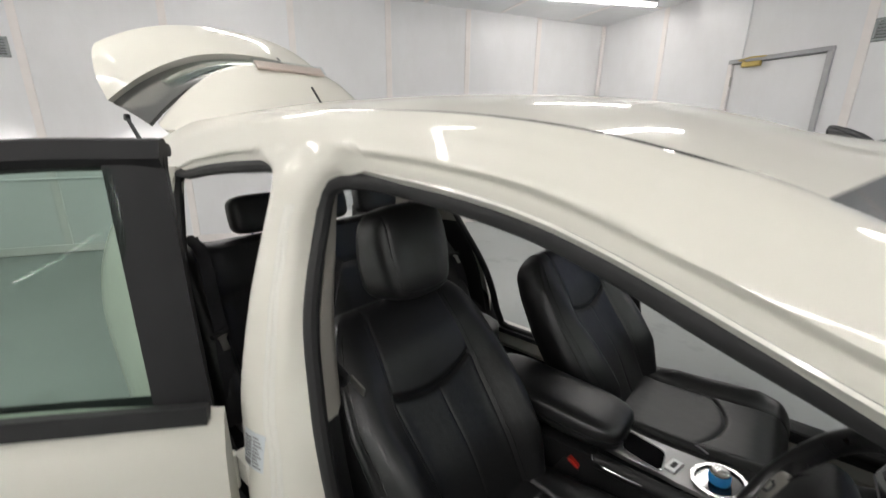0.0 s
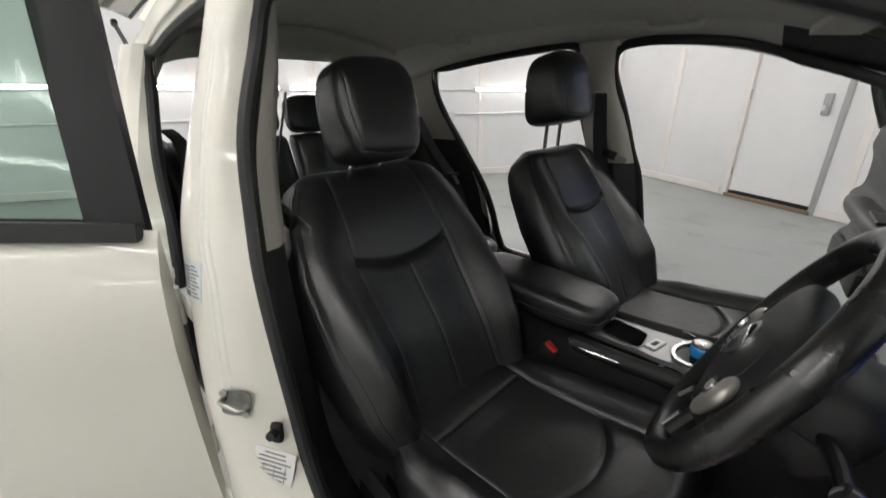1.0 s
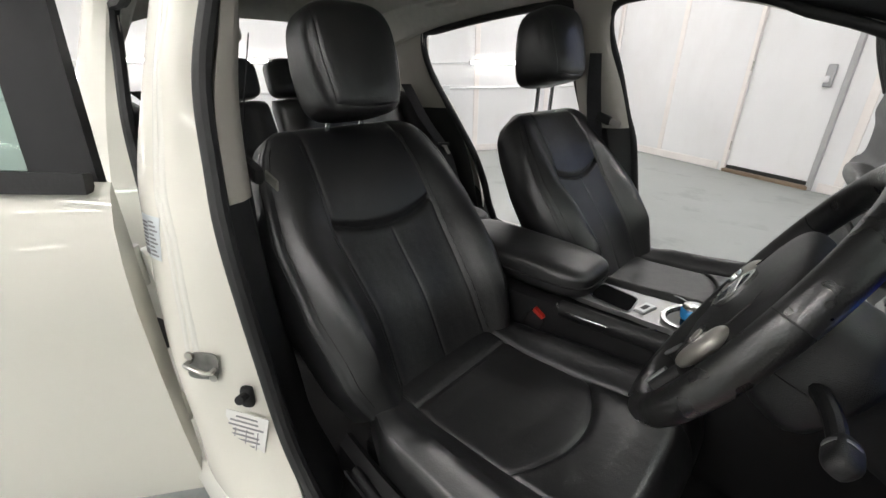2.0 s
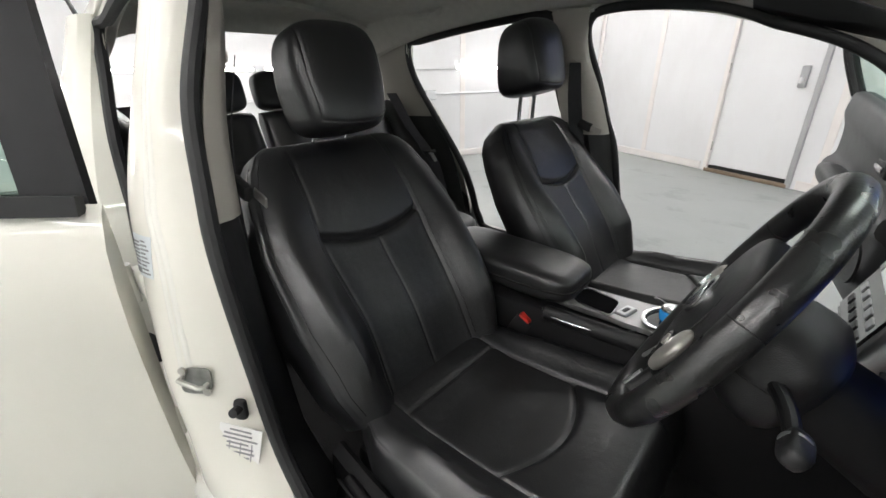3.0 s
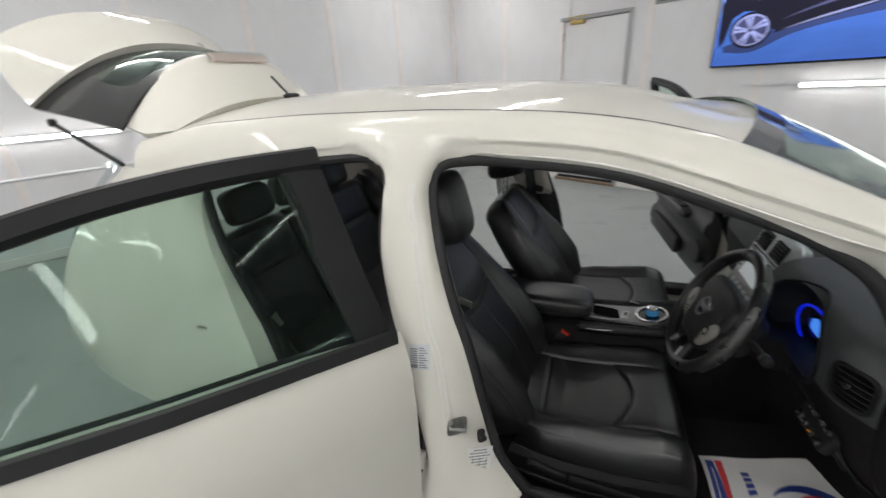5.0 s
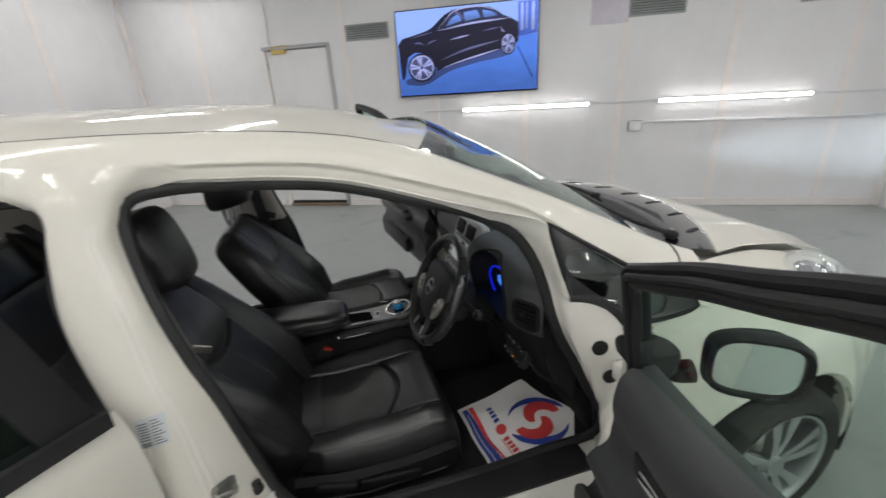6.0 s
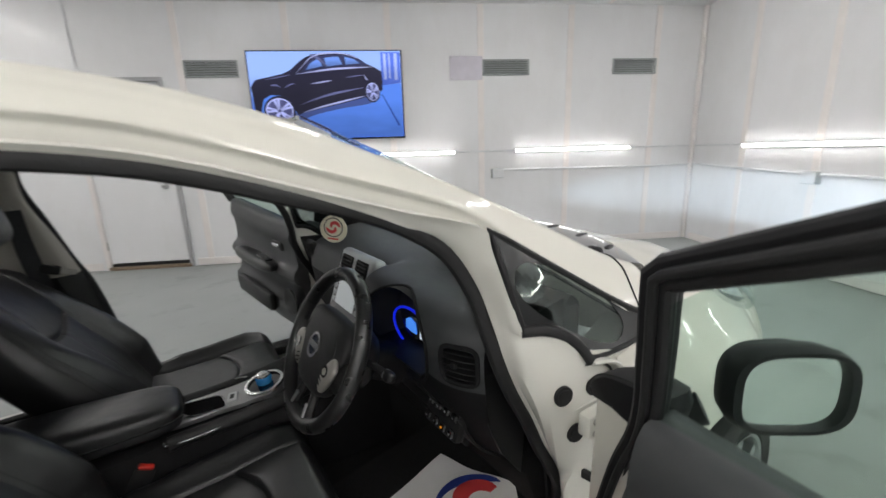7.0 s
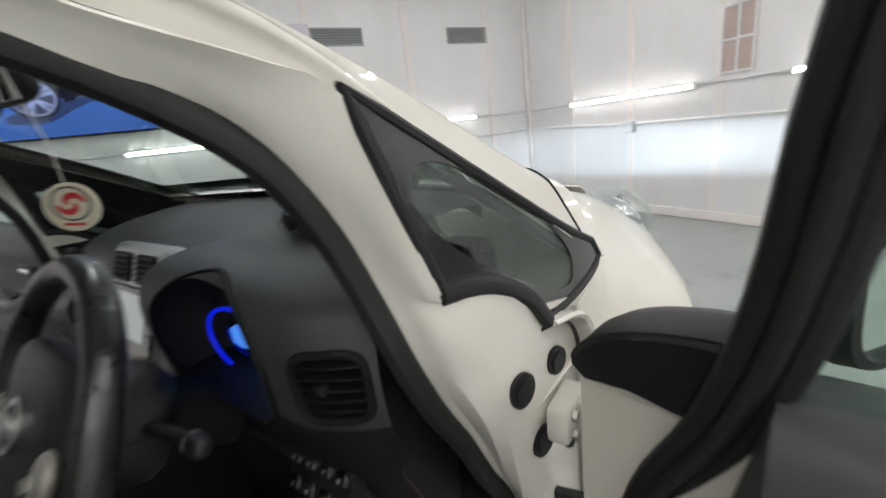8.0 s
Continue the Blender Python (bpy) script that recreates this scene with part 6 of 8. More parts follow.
def front_seat(name, yc, side, label, rise=0.0, lift=0.0, lean=0.0):
    """Front seat drawn about y = 0 and set over at yc: side is -1 for the right-hand seat (outer side to the right)."""
    base, up, fw = Vector((-0.705 + lean, 0, 0.447)), Vector((-0.533, 0, 0.846)), Vector((0.846, 0, 0.533))
    L = 0.61
    half = lambda v: lerp(v, [0, 0.12, 0.35, 0.6, 0.8, 0.9, 0.96, 1.0], [0.238, 0.268, 0.292, 0.290, 0.263, 0.235, 0.206, 0.165])
    seam = lambda v: lerp(v, [0, 0.3, 0.6, 1.0], [0.135, 0.13, 0.142, 0.122])

    def depth(a, k, t, v, vs):
        w = half(v)
        u = abs(a) / w
        d = 0.052 if t < 0.83 else 0.052 * max(0.0, 1 - ((t - 0.83) / 0.17) ** 2) ** 0.5
        bol = lerp(v, [0, 0.2, 0.45, 0.75, 1.0], [0.04, 0.07, 0.06, 0.02, 0.0])
        d += bol * bell((t if t > 0 else -(1 - k) * 0.9) - 0.5, 0.36)
        d += 0.018 * bell(v - 0.28, 0.2) * (1 - u * u) + 0.013 * bell(v - 0.76, 0.13) * (1 - u * u)
        d -= 0.0026 * bell(abs(a) - seam(v), 0.0042)
        d -= 0.0022 * bell((t - 0.83) * (w - seam(v)), 0.0034)
        if t == 0:
            d -= 0.012 * bell((v - vs) * L, 0.0075) * min(1, (1.02 - k) * 30)
            if v < vs:
                d -= 0.0022 * bell(a, 0.0034)
        return d

    def column(row, k, t):
        """v and a of a column in a row; rows bend along the curved cross seam."""
        vs = 0.585 + 0.05 * min(1.0, abs(k)) ** 2
        v = row * vs if row <= 1 else vs + (row - 1) * (0.9 - vs)
        if row > 2:
            v = 0.9 + 0.1 * math.sin((row - 2) * (math.pi / 2 - 0.05))
        s = seam(v)
        a = k * s if t is None else math.copysign(s + t * (half(v) - s), k)
        return v, a, vs

    LOW = [0, 0.04, 0.08] + list(np.linspace(0.12, 0.9, 26)) + [0.935, 0.96, 0.975, 0.985, 0.993, 1.0]
    HIGH = [1.012, 1.024, 1.04, 1.065, 1.1] + list(np.linspace(1.16, 2.0, 16)) + list(np.linspace(2.08, 3.0, 12))
    cols = [(-1, t) for t in TS[::-1]] + [(k, None) for k in KS] + [(1, t) for t in TS]
    n_side = len(TS)
    P, B = [], []
    for row in LOW + HIGH:
        pr, br = [], []
        for k, t in cols:
            v, a, vs = column(row, k, t)
            cap = math.sqrt(max(0.02, 1 - max(0, (v - 0.9) / 0.1) ** 2)) if v > 0.9 else 1.0
            d = depth(a, abs(k), t or 0.0, v, vs) if t is None or t > 0 else depth(a, 1.0, 0.0, v, vs)
            pr.append(base + up * (L * v) + Vector((0, a, 0)) + fw * (d * (0.35 + 0.65 * cap)))
        v, _, _ = column(row, 1, 1.0)
        cap = math.sqrt(max(0.02, 1 - max(0, (v - 0.9) / 0.1) ** 2)) if v > 0.9 else 1.0
        for u in np.linspace(1, -1, 30)[1:-1]:
            br.append(base + up * (L * v) + Vector((0, half(v) * u, 0)) - fw * (0.085 * cap * max(0.0, 1 - abs(u) ** 6) ** 0.5))
        P.append(pr)
        B.append(br)
    M = Matrix.Translation((0, yc, 0))

    def put(bm):
        if side > 0:
            flip(bm)
        bm.transform(M)
        return bm

    body, pad = cushion_mesh(0.93 if side < 0 else 1.0)
    seat = part(name, put(body), LEATHER, car, label)
    part("seat_insert", put(pad), PERF, seat, "perforated black leather insert")
    lo = len(LOW) - 1
    body, pad = hide(P, B, lambda i, j: i < lo and n_side - 1 <= j < n_side + len(KS))
    back = part("backrest", put(body), LEATHER, seat)
    part("back_insert", put(pad), PERF, back, "perforated black leather insert")
    # stitching beside the seams and along the piped edge
    for s in (-1, 1):
        for t0, off in ((0.0, 0.010), (0.83, 0.009), (0.83, -0.008)):
            line = []
            for v in np.linspace(0.04, 0.92, 70):
                sm = seam(v)
                a = sm + t0 * (half(v) - sm) + off
                t = (a - sm) / (half(v) - sm)
                line.append(base + up * (L * v) + Vector((0, s * a, 0)) + fw * (depth(a, 1.0, t, v, 0.635) + 0.0001))
            part("stitching", put(sweep(line, circle(0.0008, 5))), THREAD, back)
    # headrest: a deep rounded pad with a panel let into its face
    hc = Vector((-0.958 + rise, 0, 1.104 + lift))
    top = base + up * (L * 0.97)

    def bend(p):
        q = p.copy()
        q.y *= 0.99 - 0.15 * max(0, -p.z) - 0.04 * max(0, p.z) ** 3
        if p.x > 0:
            e = max(abs(p.y) / 0.80, (-p.z + 0.16 * p.y * p.y) / 0.86)
            q.x -= 0.04 * bell(e - 1.0, 0.02)
            q.x += 0.05 * (1 - p.z) + 0.04 * (1 - p.y * p.y) * (1 - p.z * p.z)
        else:
            q.x *= 0.62 + 0.5 * (1 - p.z)
        q.z += 0.05 * (1 - p.y * p.y) * max(0, p.z)
        q.x -= 0.16 * p.y * p.y
        return q

    hr = part("headrest", put(superegg(hc, (0.064 + 0.16 * lift, 0.115 + 0.1 * lift, 0.110), (0.45, 0.5), 150, 110, rot=(0, -14, 0), shape=bend)), LEATHER, seat, "black leather headrest")
    for s in (-1, 1):
        part("headrest_post", put(rod([(hc.x - 0.012, 0.045 * s, hc.z - 0.07), (top.x + 0.005, 0.045 * s, top.z - 0.02)], 0.0065, 10)), CHROME, hr, "chrome headrest post")
        part("post_collar", put(disc((top.x, 0.045 * s, top.z), (-0.45, 0, 0.89), 0.016, 0.012, 14)), PLASTIC, hr)
    # plastic side shield with levers and the rail cover
    sh = sweep(spline([(-0.70, -0.262, 0.40), (-0.55, -0.266, 0.375), (-0.35, -0.262, 0.37), (-0.2, -0.25, 0.375)], 10), [(-0.012, -0.05), (0.014, -0.045), (0.016, 0.03), (0.0, 0.05), (-0.012, 0.04)])
    s1 = part("side_shield", put(sh), DASHFACE, seat, "black plastic seat shield")
    part("recline_lever", put(rbox((-0.42, -0.286, 0.375), (0.19, 0.018, 0.035), 0.014, 3, rot=(0, 5, 0))), DASHFACE, s1)
    part("height_lever", put(rbox((-0.58, -0.287, 0.40), (0.12, 0.018, 0.03), 0.012, 3, rot=(0, 16, 0))), DASHFACE, s1)
    part("shield_groove", put(rod([(-0.68, -0.282, 0.37), (-0.5, -0.284, 0.342), (-0.24, -0.278, 0.345)], 0.004, 6)), SEAL, s1)
    for s in (-1, 1):
        part("seat_rail", put(rbox((-0.45, 0.19 * s, 0.326), (0.5, 0.04, 0.068), 0.006, 1)), STEEL, seat)
    part("seat_base", put(rbox((-0.45, 0, 0.385), (0.48, 0.46, 0.06), 0.02, 2)), DASHFACE, seat)
    # airbag tab on the backrest's outer flank, buckle on its inner side
    part("side_switch", put(rbox((-0.865 + lean, 0.268, 0.68), (0.05, 0.012, 0.085), 0.006, 2, rot=(0, -30, 0))), PLASTIC, back)
    bk = part("buckle_stalk", put(rbox((-0.60, 0.245, 0.49), (0.05, 0.028, 0.11), 0.008, 2, rot=(0, 28, 0))), PLASTIC, seat, "black belt buckle stalk")
    part("buckle_button", put(rbox((-0.572, 0.236, 0.545), (0.034, 0.024, 0.012), 0.005, 2, rot=(0, 28, 0))), RED, bk, "red buckle button")
    return seat


def cushion_mesh(length=1.0):
    """Seat cushion about y = 0: raised side bolsters, a sunken middle panel with a curved front seam, and a rolled front."""
    hw = lambda x: lerp(x, [-0.68, -0.6, -0.35, -0.2, -0.13], [0.215, 0.25, 0.268, 0.262, 0.245])
    sm = 0.15
    cross = lambda k: -0.315 - 0.06 * min(1.0, abs(k)) ** 2
    LOW = [0, 0.05, 0.1, 0.15, 0.19, 0.205, 0.215, 0.225, 0.235, 0.25, 0.28] + list(np.linspace(0.33, 0.9, 20)) + [0.94, 0.965, 0.98, 0.99, 1.0]
    HIGH = [1.02, 1.04, 1.07, 1.12] + list(np.linspace(1.2, 2.0, 12)) + list(np.linspace(2.08, 3.0, 12))
    cols = [(-1, t) for t in TS[::-1]] + [(k, None) for k in KS] + [(1, t) for t in TS]
    P, B = [], []
    for row in LOW + HIGH:
        pr, br = [], []
        for k, t in cols:
            xs = cross(k)
            x = -0.68 + row * (xs + 0.68) if row <= 1 else xs + (row - 1) * (-0.20 - xs)
            if row > 2:
                x = -0.20 + 0.055 * math.sin((row - 2) * math.pi / 2)
            w = hw(x)
            a = k * sm if t is None else math.copysign(sm + t * (w - sm), k)
            tt = t or 0.0
            fr = max(0.0, (x + 0.20) / 0.055)
            z = lerp(x, [-0.68, -0.55, -0.4, -0.25, -0.15], [0.50, 0.486, 0.492, 0.508, 0.503]) - 0.10 * (1 - math.sqrt(max(0, 1 - fr * fr)))
            rise = lerp(x, [-0.68, -0.5, -0.25, -0.15], [0.0, 0.034, 0.036, 0.015])
            z += rise * bell(tt - 0.5, 0.3) if t else 0.0
            z -= 0.0 if tt < 0.83 else 0.075 * (1 - max(0.0, 1 - ((tt - 0.83) / 0.17) ** 2) ** 0.5)
            z -= 0.0045 * bell(abs(a) - sm, 0.004)
            z -= 0.0024 * bell((tt - 0.83) * (w - sm), 0.0034)
            if t is None:
                z -= 0.006 * bell(x - xs, 0.0065)
                if row <= 1:
                    z -= 0.004 + 0.005 * bell(x + 0.605, 0.006)
            pr.append(Vector((-0.68 + (x + 0.68) * length, a, z)))
        for u in np.linspace(1, -1, 16)[1:-1]:
            br.append(Vector((-0.68 + (x - 0.02 * fr + 0.68) * length, w * u * 0.96, 0.375)))
        P.append(pr)
        B.append(br)
    lo0, lo1 = 7, len(LOW) - 1
    return hide(P, B, lambda i, j: lo0 <= i < lo1 and len(TS) - 1 <= j < len(TS) + len(KS))


driver = front_seat("driver_seat", -0.336, -1, "black leather driver seat with perforated centre")
passenger = front_seat("passenger_seat", 0.40, 1, "black leather passenger seat with perforated centre", 0.025, 0.062, 0.065)
passenger.matrix_basis = Matrix.Translation((0.03, 0.02, -0.006)) @ passenger.matrix_basis


# ---------------------------------------------------------------- rear bench
def rear_bench():
    c = superegg((-1.45, 0, 0.46), (0.27, 0.58, 0.075), (0.35, 0.3), 48, 16, rot=(0, 4, 0))
    b = part("rear_bench", c, LEATHER, car, "black leather rear bench with folding backs")
    for y0, w in ((-0.345, 0.225), (0.235, 0.335)):
        rings = []
        for v in np.linspace(0, 1, 30):
            o = Vector((-1.66 - 0.20 * v, y0, 0.48 + 0.50 * v))
            t = 1 - max(0, (v - 0.93) / 0.07) ** 2 * 0.9
            hw = w * (1 - 0.02 * v)
            ring = []
            for a in np.linspace(0, 2 * math.pi, 61)[:-1]:
                f = lambda q, k: math.copysign(abs(q) ** k, q)
                yy = hw * f(math.cos(a), 0.35)
                d = 0.06 * f(math.sin(a), 0.5) * t
                groove = 0.008 * math.exp(-((abs(yy) - hw * 0.55) / 0.008) ** 2) + 0.008 * math.exp(-((v - 0.62) / 0.02) ** 2)
                if d > 0:
                    d += 0.015 * math.exp(-((abs(yy) - hw * 0.75) / 0.05) ** 2) - groove
                ring.append(o + Vector((0.93 * d, yy, 0.37 * d)))
            rings.append(ring)
        part("backrest", loft(rings), LEATHER, b)
    for s in (-1, 1):
        line = spline([(-1.855, 0.575 * s, 0.985), (-1.80, 0.58 * s, 0.90), (-1.68, 0.585 * s, 0.74), (-1.56, 0.59 * s, 0.58), (-1.50, 0.59 * s, 0.46)], 20)
        part("side_bolster", loft([[p + Vector((0.075 * k * math.cos(t), 0.06 * k * math.sin(t), 0.05 * k * math.cos(t))) for t in np.linspace(0, 2 * math.pi, 25)[:-1]] for p, k in zip(line, [0.35, 0.7, 0.9] + [1] * 17 + [0.8])]), LEATHER, b, "black leather side bolster")
    for y0 in (-0.262, 0.02, 0.33):
        h = part("headrest", superegg((-1.86, y0, 1.062), (0.045, 0.12, 0.075 if y0 else 0.05), (0.45, 0.5), 36, 18, rot=(0, -14, 0)), LEATHER, b, "black leather rear headrest")
        for s in (-1, 1):
            part("headrest_post", rod([(-1.87, y0 + 0.04 * s, 1.03), (-1.85, y0 + 0.04 * s, 0.96)], 0.006, 8), CHROME, h)
    for s in (-1, 1):
        mid = [(-1.79, 0.572, 1.025), (-1.735, 0.552, 0.985), (-1.668, 0.562, 0.888), (-1.620, 0.574, 0.826), (-1.572, 0.585, 0.772), (-1.530, 0.60, 0.70), (-1.49, 0.61, 0.58)]
        bl = part("seat_belt", sheet([[(x + 0.006, (y - 0.036) * s, z + 0.008), (x + 0.026, (y + 0.010) * s, z + 0.008)] for x, y, z in mid], 20, 3, 0.002), BELT, b, "black seat belt webbing")
        lie = [(-1.540 + 0.4 * w, (0.580 + w) * s, 0.768) for w in (-0.028, 0.028)]
        part("belt_tongue", rod(lie, 0.009, 10), PLASTIC, bl, "black belt tongue with a steel tip")
        part("tongue_tip", solidify(grid([[Vector((-1.534 + q, (0.580 + w * k) * s, 0.764 - 1.3 * q)) for w in (-0.016, 0.016)] for q, k in ((0.0, 1.2), (0.008, 0.65), (0.03, 0.65))]), 0.004), STEEL, bl)
        part("release_knob", rod([(-1.80, 0.52 * s, 0.975), (-1.80, 0.52 * s, 1.02)], 0.007, 10), PLASTIC, b)


rear_bench()
part("parcel_panel", rbox((-2.15, 0, 0.60), (0.55, 1.06, 0.02), 0.006, 1), CARPET, car, "black boot floor panel")

# ---------------------------------------------------------------- dashboard
DRV = [(0.66, 0.965), (0.50, 0.99), (0.33, 1.002), (0.235, 0.999), (0.262, 0.952), (0.21, 0.947), (0.155, 0.957), (0.085, 0.967), (0.02, 0.953), (-0.008, 0.91), (-0.006, 0.83), (0.02, 0.73), (0.06, 0.64), (0.12, 0.56), (0.22, 0.50)]
PAS = [(0.66, 0.965), (0.50, 0.982), (0.40, 0.985), (0.33, 0.981), (0.29, 0.975), (0.24, 0.968), (0.19, 0.956), (0.14, 0.935), (0.10, 0.90), (0.085, 0.85), (0.085, 0.79), (0.095, 0.71), (0.11, 0.63), (0.16, 0.55), (0.26, 0.49)]
CY, CZ, CRY, CRZ = -0.398, 0.862, 0.15, 0.098


def dash_rows():
    rows = []
    for y in np.linspace(-0.682, 0.682, 124):
        k = min(1.0, max(0.0, (-0.12 - y) / 0.09))
        k = k * k * (3 - 2 * k)
        edge = max(0.0, (abs(y) - 0.57) / 0.11)
        row = []
        brow = min(1.0, max(0.0, (-0.13 - y) / 0.21))
        brow = brow * brow * (3 - 2 * brow)
        for i, ((ax, az), (bx, bz)) in enumerate(zip(DRV, PAS)):
            t = brow if 2 <= i <= 6 else k
            x, z = bx + (ax - bx) * t, bz + (az - bz) * t
            zz = z + 0.012 * k * max(0.0, -y - 0.4) * (1 if z > 0.9 else 0)
            x += edge * edge * 0.05
            squeeze = lerp(x, [0.05, 0.16, 0.3], [1.0, 0.90, 0.88])
            row.append((min(x, 0.56 - 0.36 * (y * squeeze) ** 2), y * squeeze, zz - edge * edge * 0.02))
        rows.append(spline(row, 60))
    return rows


dr = dash_rows()
bm = grid(dr)
dash_skin = BVHTree.FromBMesh(bm)
VY, VZ, VW, VH = -0.635, 0.857, 0.036, 0.041     # outer face vent: middle and half sizes


def on_dash(y, z, inward=0.0):
    """The point of the dash that faces the seats at a place across and up."""
    return dash_skin.ray_cast(Vector((-0.4, y, z)), Vector((1, 0, 0)))[0] + Vector((inward, 0, 0))


def binnacle_share(y, z):
    return ((y - CY) / CRY) ** 2 + ((z - CZ) / (CRZ if z > CZ else CRZ * 1.4)) ** 2


def vent_share(y, z):
    return ((y - VY) / VW) ** 4 + ((z - VZ) / VH) ** 4


cut, rims = [], set()
for f in bm.faces:
    c = f.calc_center_median()
    for k, share in enumerate((binnacle_share, vent_share)):
        if c.x < 0.10 and share(c.y, c.z) < 1:
            cut.append(f)
            rims.update((v, k) for v in f.verts)
bmesh.ops.delete(bm, geom=cut, context="FACES")
for v, k in rims:
    if v.is_valid:
        yc, zc, q = (CY, CZ, binnacle_share(v.co.y, v.co.z) ** -0.5) if k == 0 else (VY, VZ, vent_share(v.co.y, v.co.z) ** -0.25)
        v.co = on_dash(yc + (v.co.y - yc) * q, zc + (v.co.z - zc) * q)
bmesh.ops.bisect_plane(bm, geom=bm.verts[:] + bm.edges[:] + bm.faces[:], plane_co=(0, 0, 0.80), plane_no=(0, 0, 1))
face = bm.copy()
low = lambda f: f.calc_center_median().z < 0.80 and f.calc_center_median().x < 0.25
bmesh.ops.delete(face, geom=[f for f in face.faces if not low(f)], context="FACES")
bmesh.ops.delete(bm, geom=[f for f in bm.faces if low(f)], context="FACES")
dash = part("dashboard", solidify(bm, 0.004), DASHTOP, car, "charcoal soft-touch dashboard with black lower face")
part("dash_face", solidify(face, 0.004), DASHFACE, dash, "black lower dash face")


for s, pr, ye in ((-1, DRV, 0.668), (1, PAS, 0.658)):
    cap = plate([(x + 0.048, z - 0.024) for x, z in pr if x < 0.19], 0.01, pose(0, 0, 0, 90, 0, 0))
    cap.transform(Matrix.Translation((0, ye * s + (0.0 if s > 0 else 0.01), 0)))
    part("dash_end", cap, PLASTIC, dash, "black dashboard end panel")


# instrument binnacle: a dark cave with a lit cluster
def ring_at(k, x, n=48):
    out = []
    for t in np.linspace(0, 2 * math.pi, n + 1)[:-1]:
        y, z = CY + CRY * k * math.cos(t), CZ + CRZ * k * math.sin(t) * (1 if math.sin(t) > 0 else 1.4)
        out.append(Vector((x if x is not None else on_dash(y, z).x - 0.001, y, z)))
    return out


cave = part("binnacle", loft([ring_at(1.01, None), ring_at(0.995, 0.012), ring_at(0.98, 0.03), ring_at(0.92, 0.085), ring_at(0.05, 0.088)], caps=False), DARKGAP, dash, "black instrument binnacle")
lip = ring_at(1.01, None, 96)
part("binnacle_lip", sweep(lip, circle(0.0045, 8), closed=True, up=(-1, 0, 0.1)), DASHFACE, dash)
ry, rz = 0.096, 0.056
arc = [Vector((0.045, -0.392 + ry * math.cos(t), 0.842 + rz * math.sin(t))) for t in np.linspace(math.radians(-100), math.radians(130), 60)]
part("dial_ring", sweep(arc, circle(0.0035, 8), up=(-1, 0, 0)), BLUEGLOW, dash, "glowing blue dial surround")
el = [(0.07 * math.cos(t), 0.032 * math.sin(t)) for t in np.linspace(0, 2 * math.pi, 33)[:-1]]
MCL = Matrix(((0, 0, -1, 0.062), (1, 0, 0, -0.395), (0, 1, 0, 0.840), (0, 0, 0, 1)))
part("instrument_cluster", plate(el, 0.004, MCL), GLOSSB, dash, "black instrument panel")
part("gauge", plate([(0.05, 0.014), (0.03, 0.024), (0.004, 0.016), (0.0, -0.014), (0.028, -0.014), (0.05, -0.009)], 0.003, MCL @ pose(0, 0, 0.004)), PALEGLOW, dash, "pale blue lit gauge")
part("gauge", plate([(-0.02, 0.014), (-0.046, 0.01), (-0.056, -0.014), (-0.018, -0.02)], 0.003, MCL @ pose(0, 0, 0.004)), glow("white_display", (0.5, 0.55, 0.62), 0.8), dash)
part("cluster_shelf", sheet([[(0.08, CY - 0.11, 0.80), (0.08, CY + 0.11, 0.80)], [(0.03, CY - 0.125, 0.795), (0.03, CY + 0.125, 0.795)], [(-0.01, CY - 0.12, 0.79), (-0.01, CY + 0.12, 0.79)]], 6, 6, 0.004), PLASTIC, dash)

# upper display slit with its eyebrow
slit = part("clock_display", sheet([[(0.250, -0.56, 0.952), (0.247, -0.40, 0.952), (0.253, -0.30, 0.957)], [(0.236, -0.56, 0.992), (0.234, -0.40, 0.991), (0.247, -0.30, 0.976)]], 4, 12, 0.003), GLOSSB, dash, "dark digital clock display")
for i, (y, h) in enumerate(((-0.312, 0.012), (-0.321, 0.012), (-0.334, 0.010), (-0.343, 0.012))):
    part("clock_digit", rbox((0.2372, y - 0.025, 0.966), (0.002, 0.002 if i < 2 else 0.003, h * 0.6), 0), REDGLOW if i < 2 else glow("white_digit", (0.9, 0.9, 1.0), 0.3), slit, smooth=False)

# face vent on the outer side, round-cornered
def dash_vent(yc, zc, x, w, h, parent, tilt=-8, n=5):
    v = part("air_vent", rbox((x, yc, zc), (0.03, w, h), 0.022, 3, rot=(0, tilt, 0)), PLASTIC, parent, "black slatted air vent")
    part("vent_mouth", rbox((x - 0.0135, yc, zc), (0.006, w * 0.84, h * 0.84), 0.0029, 1, rot=(0, tilt, 0)), DARKGAP, v, smooth=False)
    for i in range(n):
        z = zc - h * 0.36 + h * 0.72 * i / (n - 1)
        part("vent_slat", rbox((x - 0.018 + (z - zc) * math.tan(radians(-tilt)) * -1, yc, z), (0.012, w * 0.82, 0.0035), 0.001, 1, rot=(0, 25, 0)), DASHFACE, v)
    part("vent_tab", rbox((x - 0.026, yc, zc), (0.012, 0.022, 0.012), 0.003, 1), PLASTIC, v)
    return v


def vent_ring(k, inward):
    f = lambda v: math.copysign(abs(v) ** 0.5, v)
    return [on_dash(VY + k * VW * f(math.cos(t)), VZ + k * VH * f(math.sin(t)), inward) for t in np.linspace(0, 2 * math.pi, 45)[:-1]]


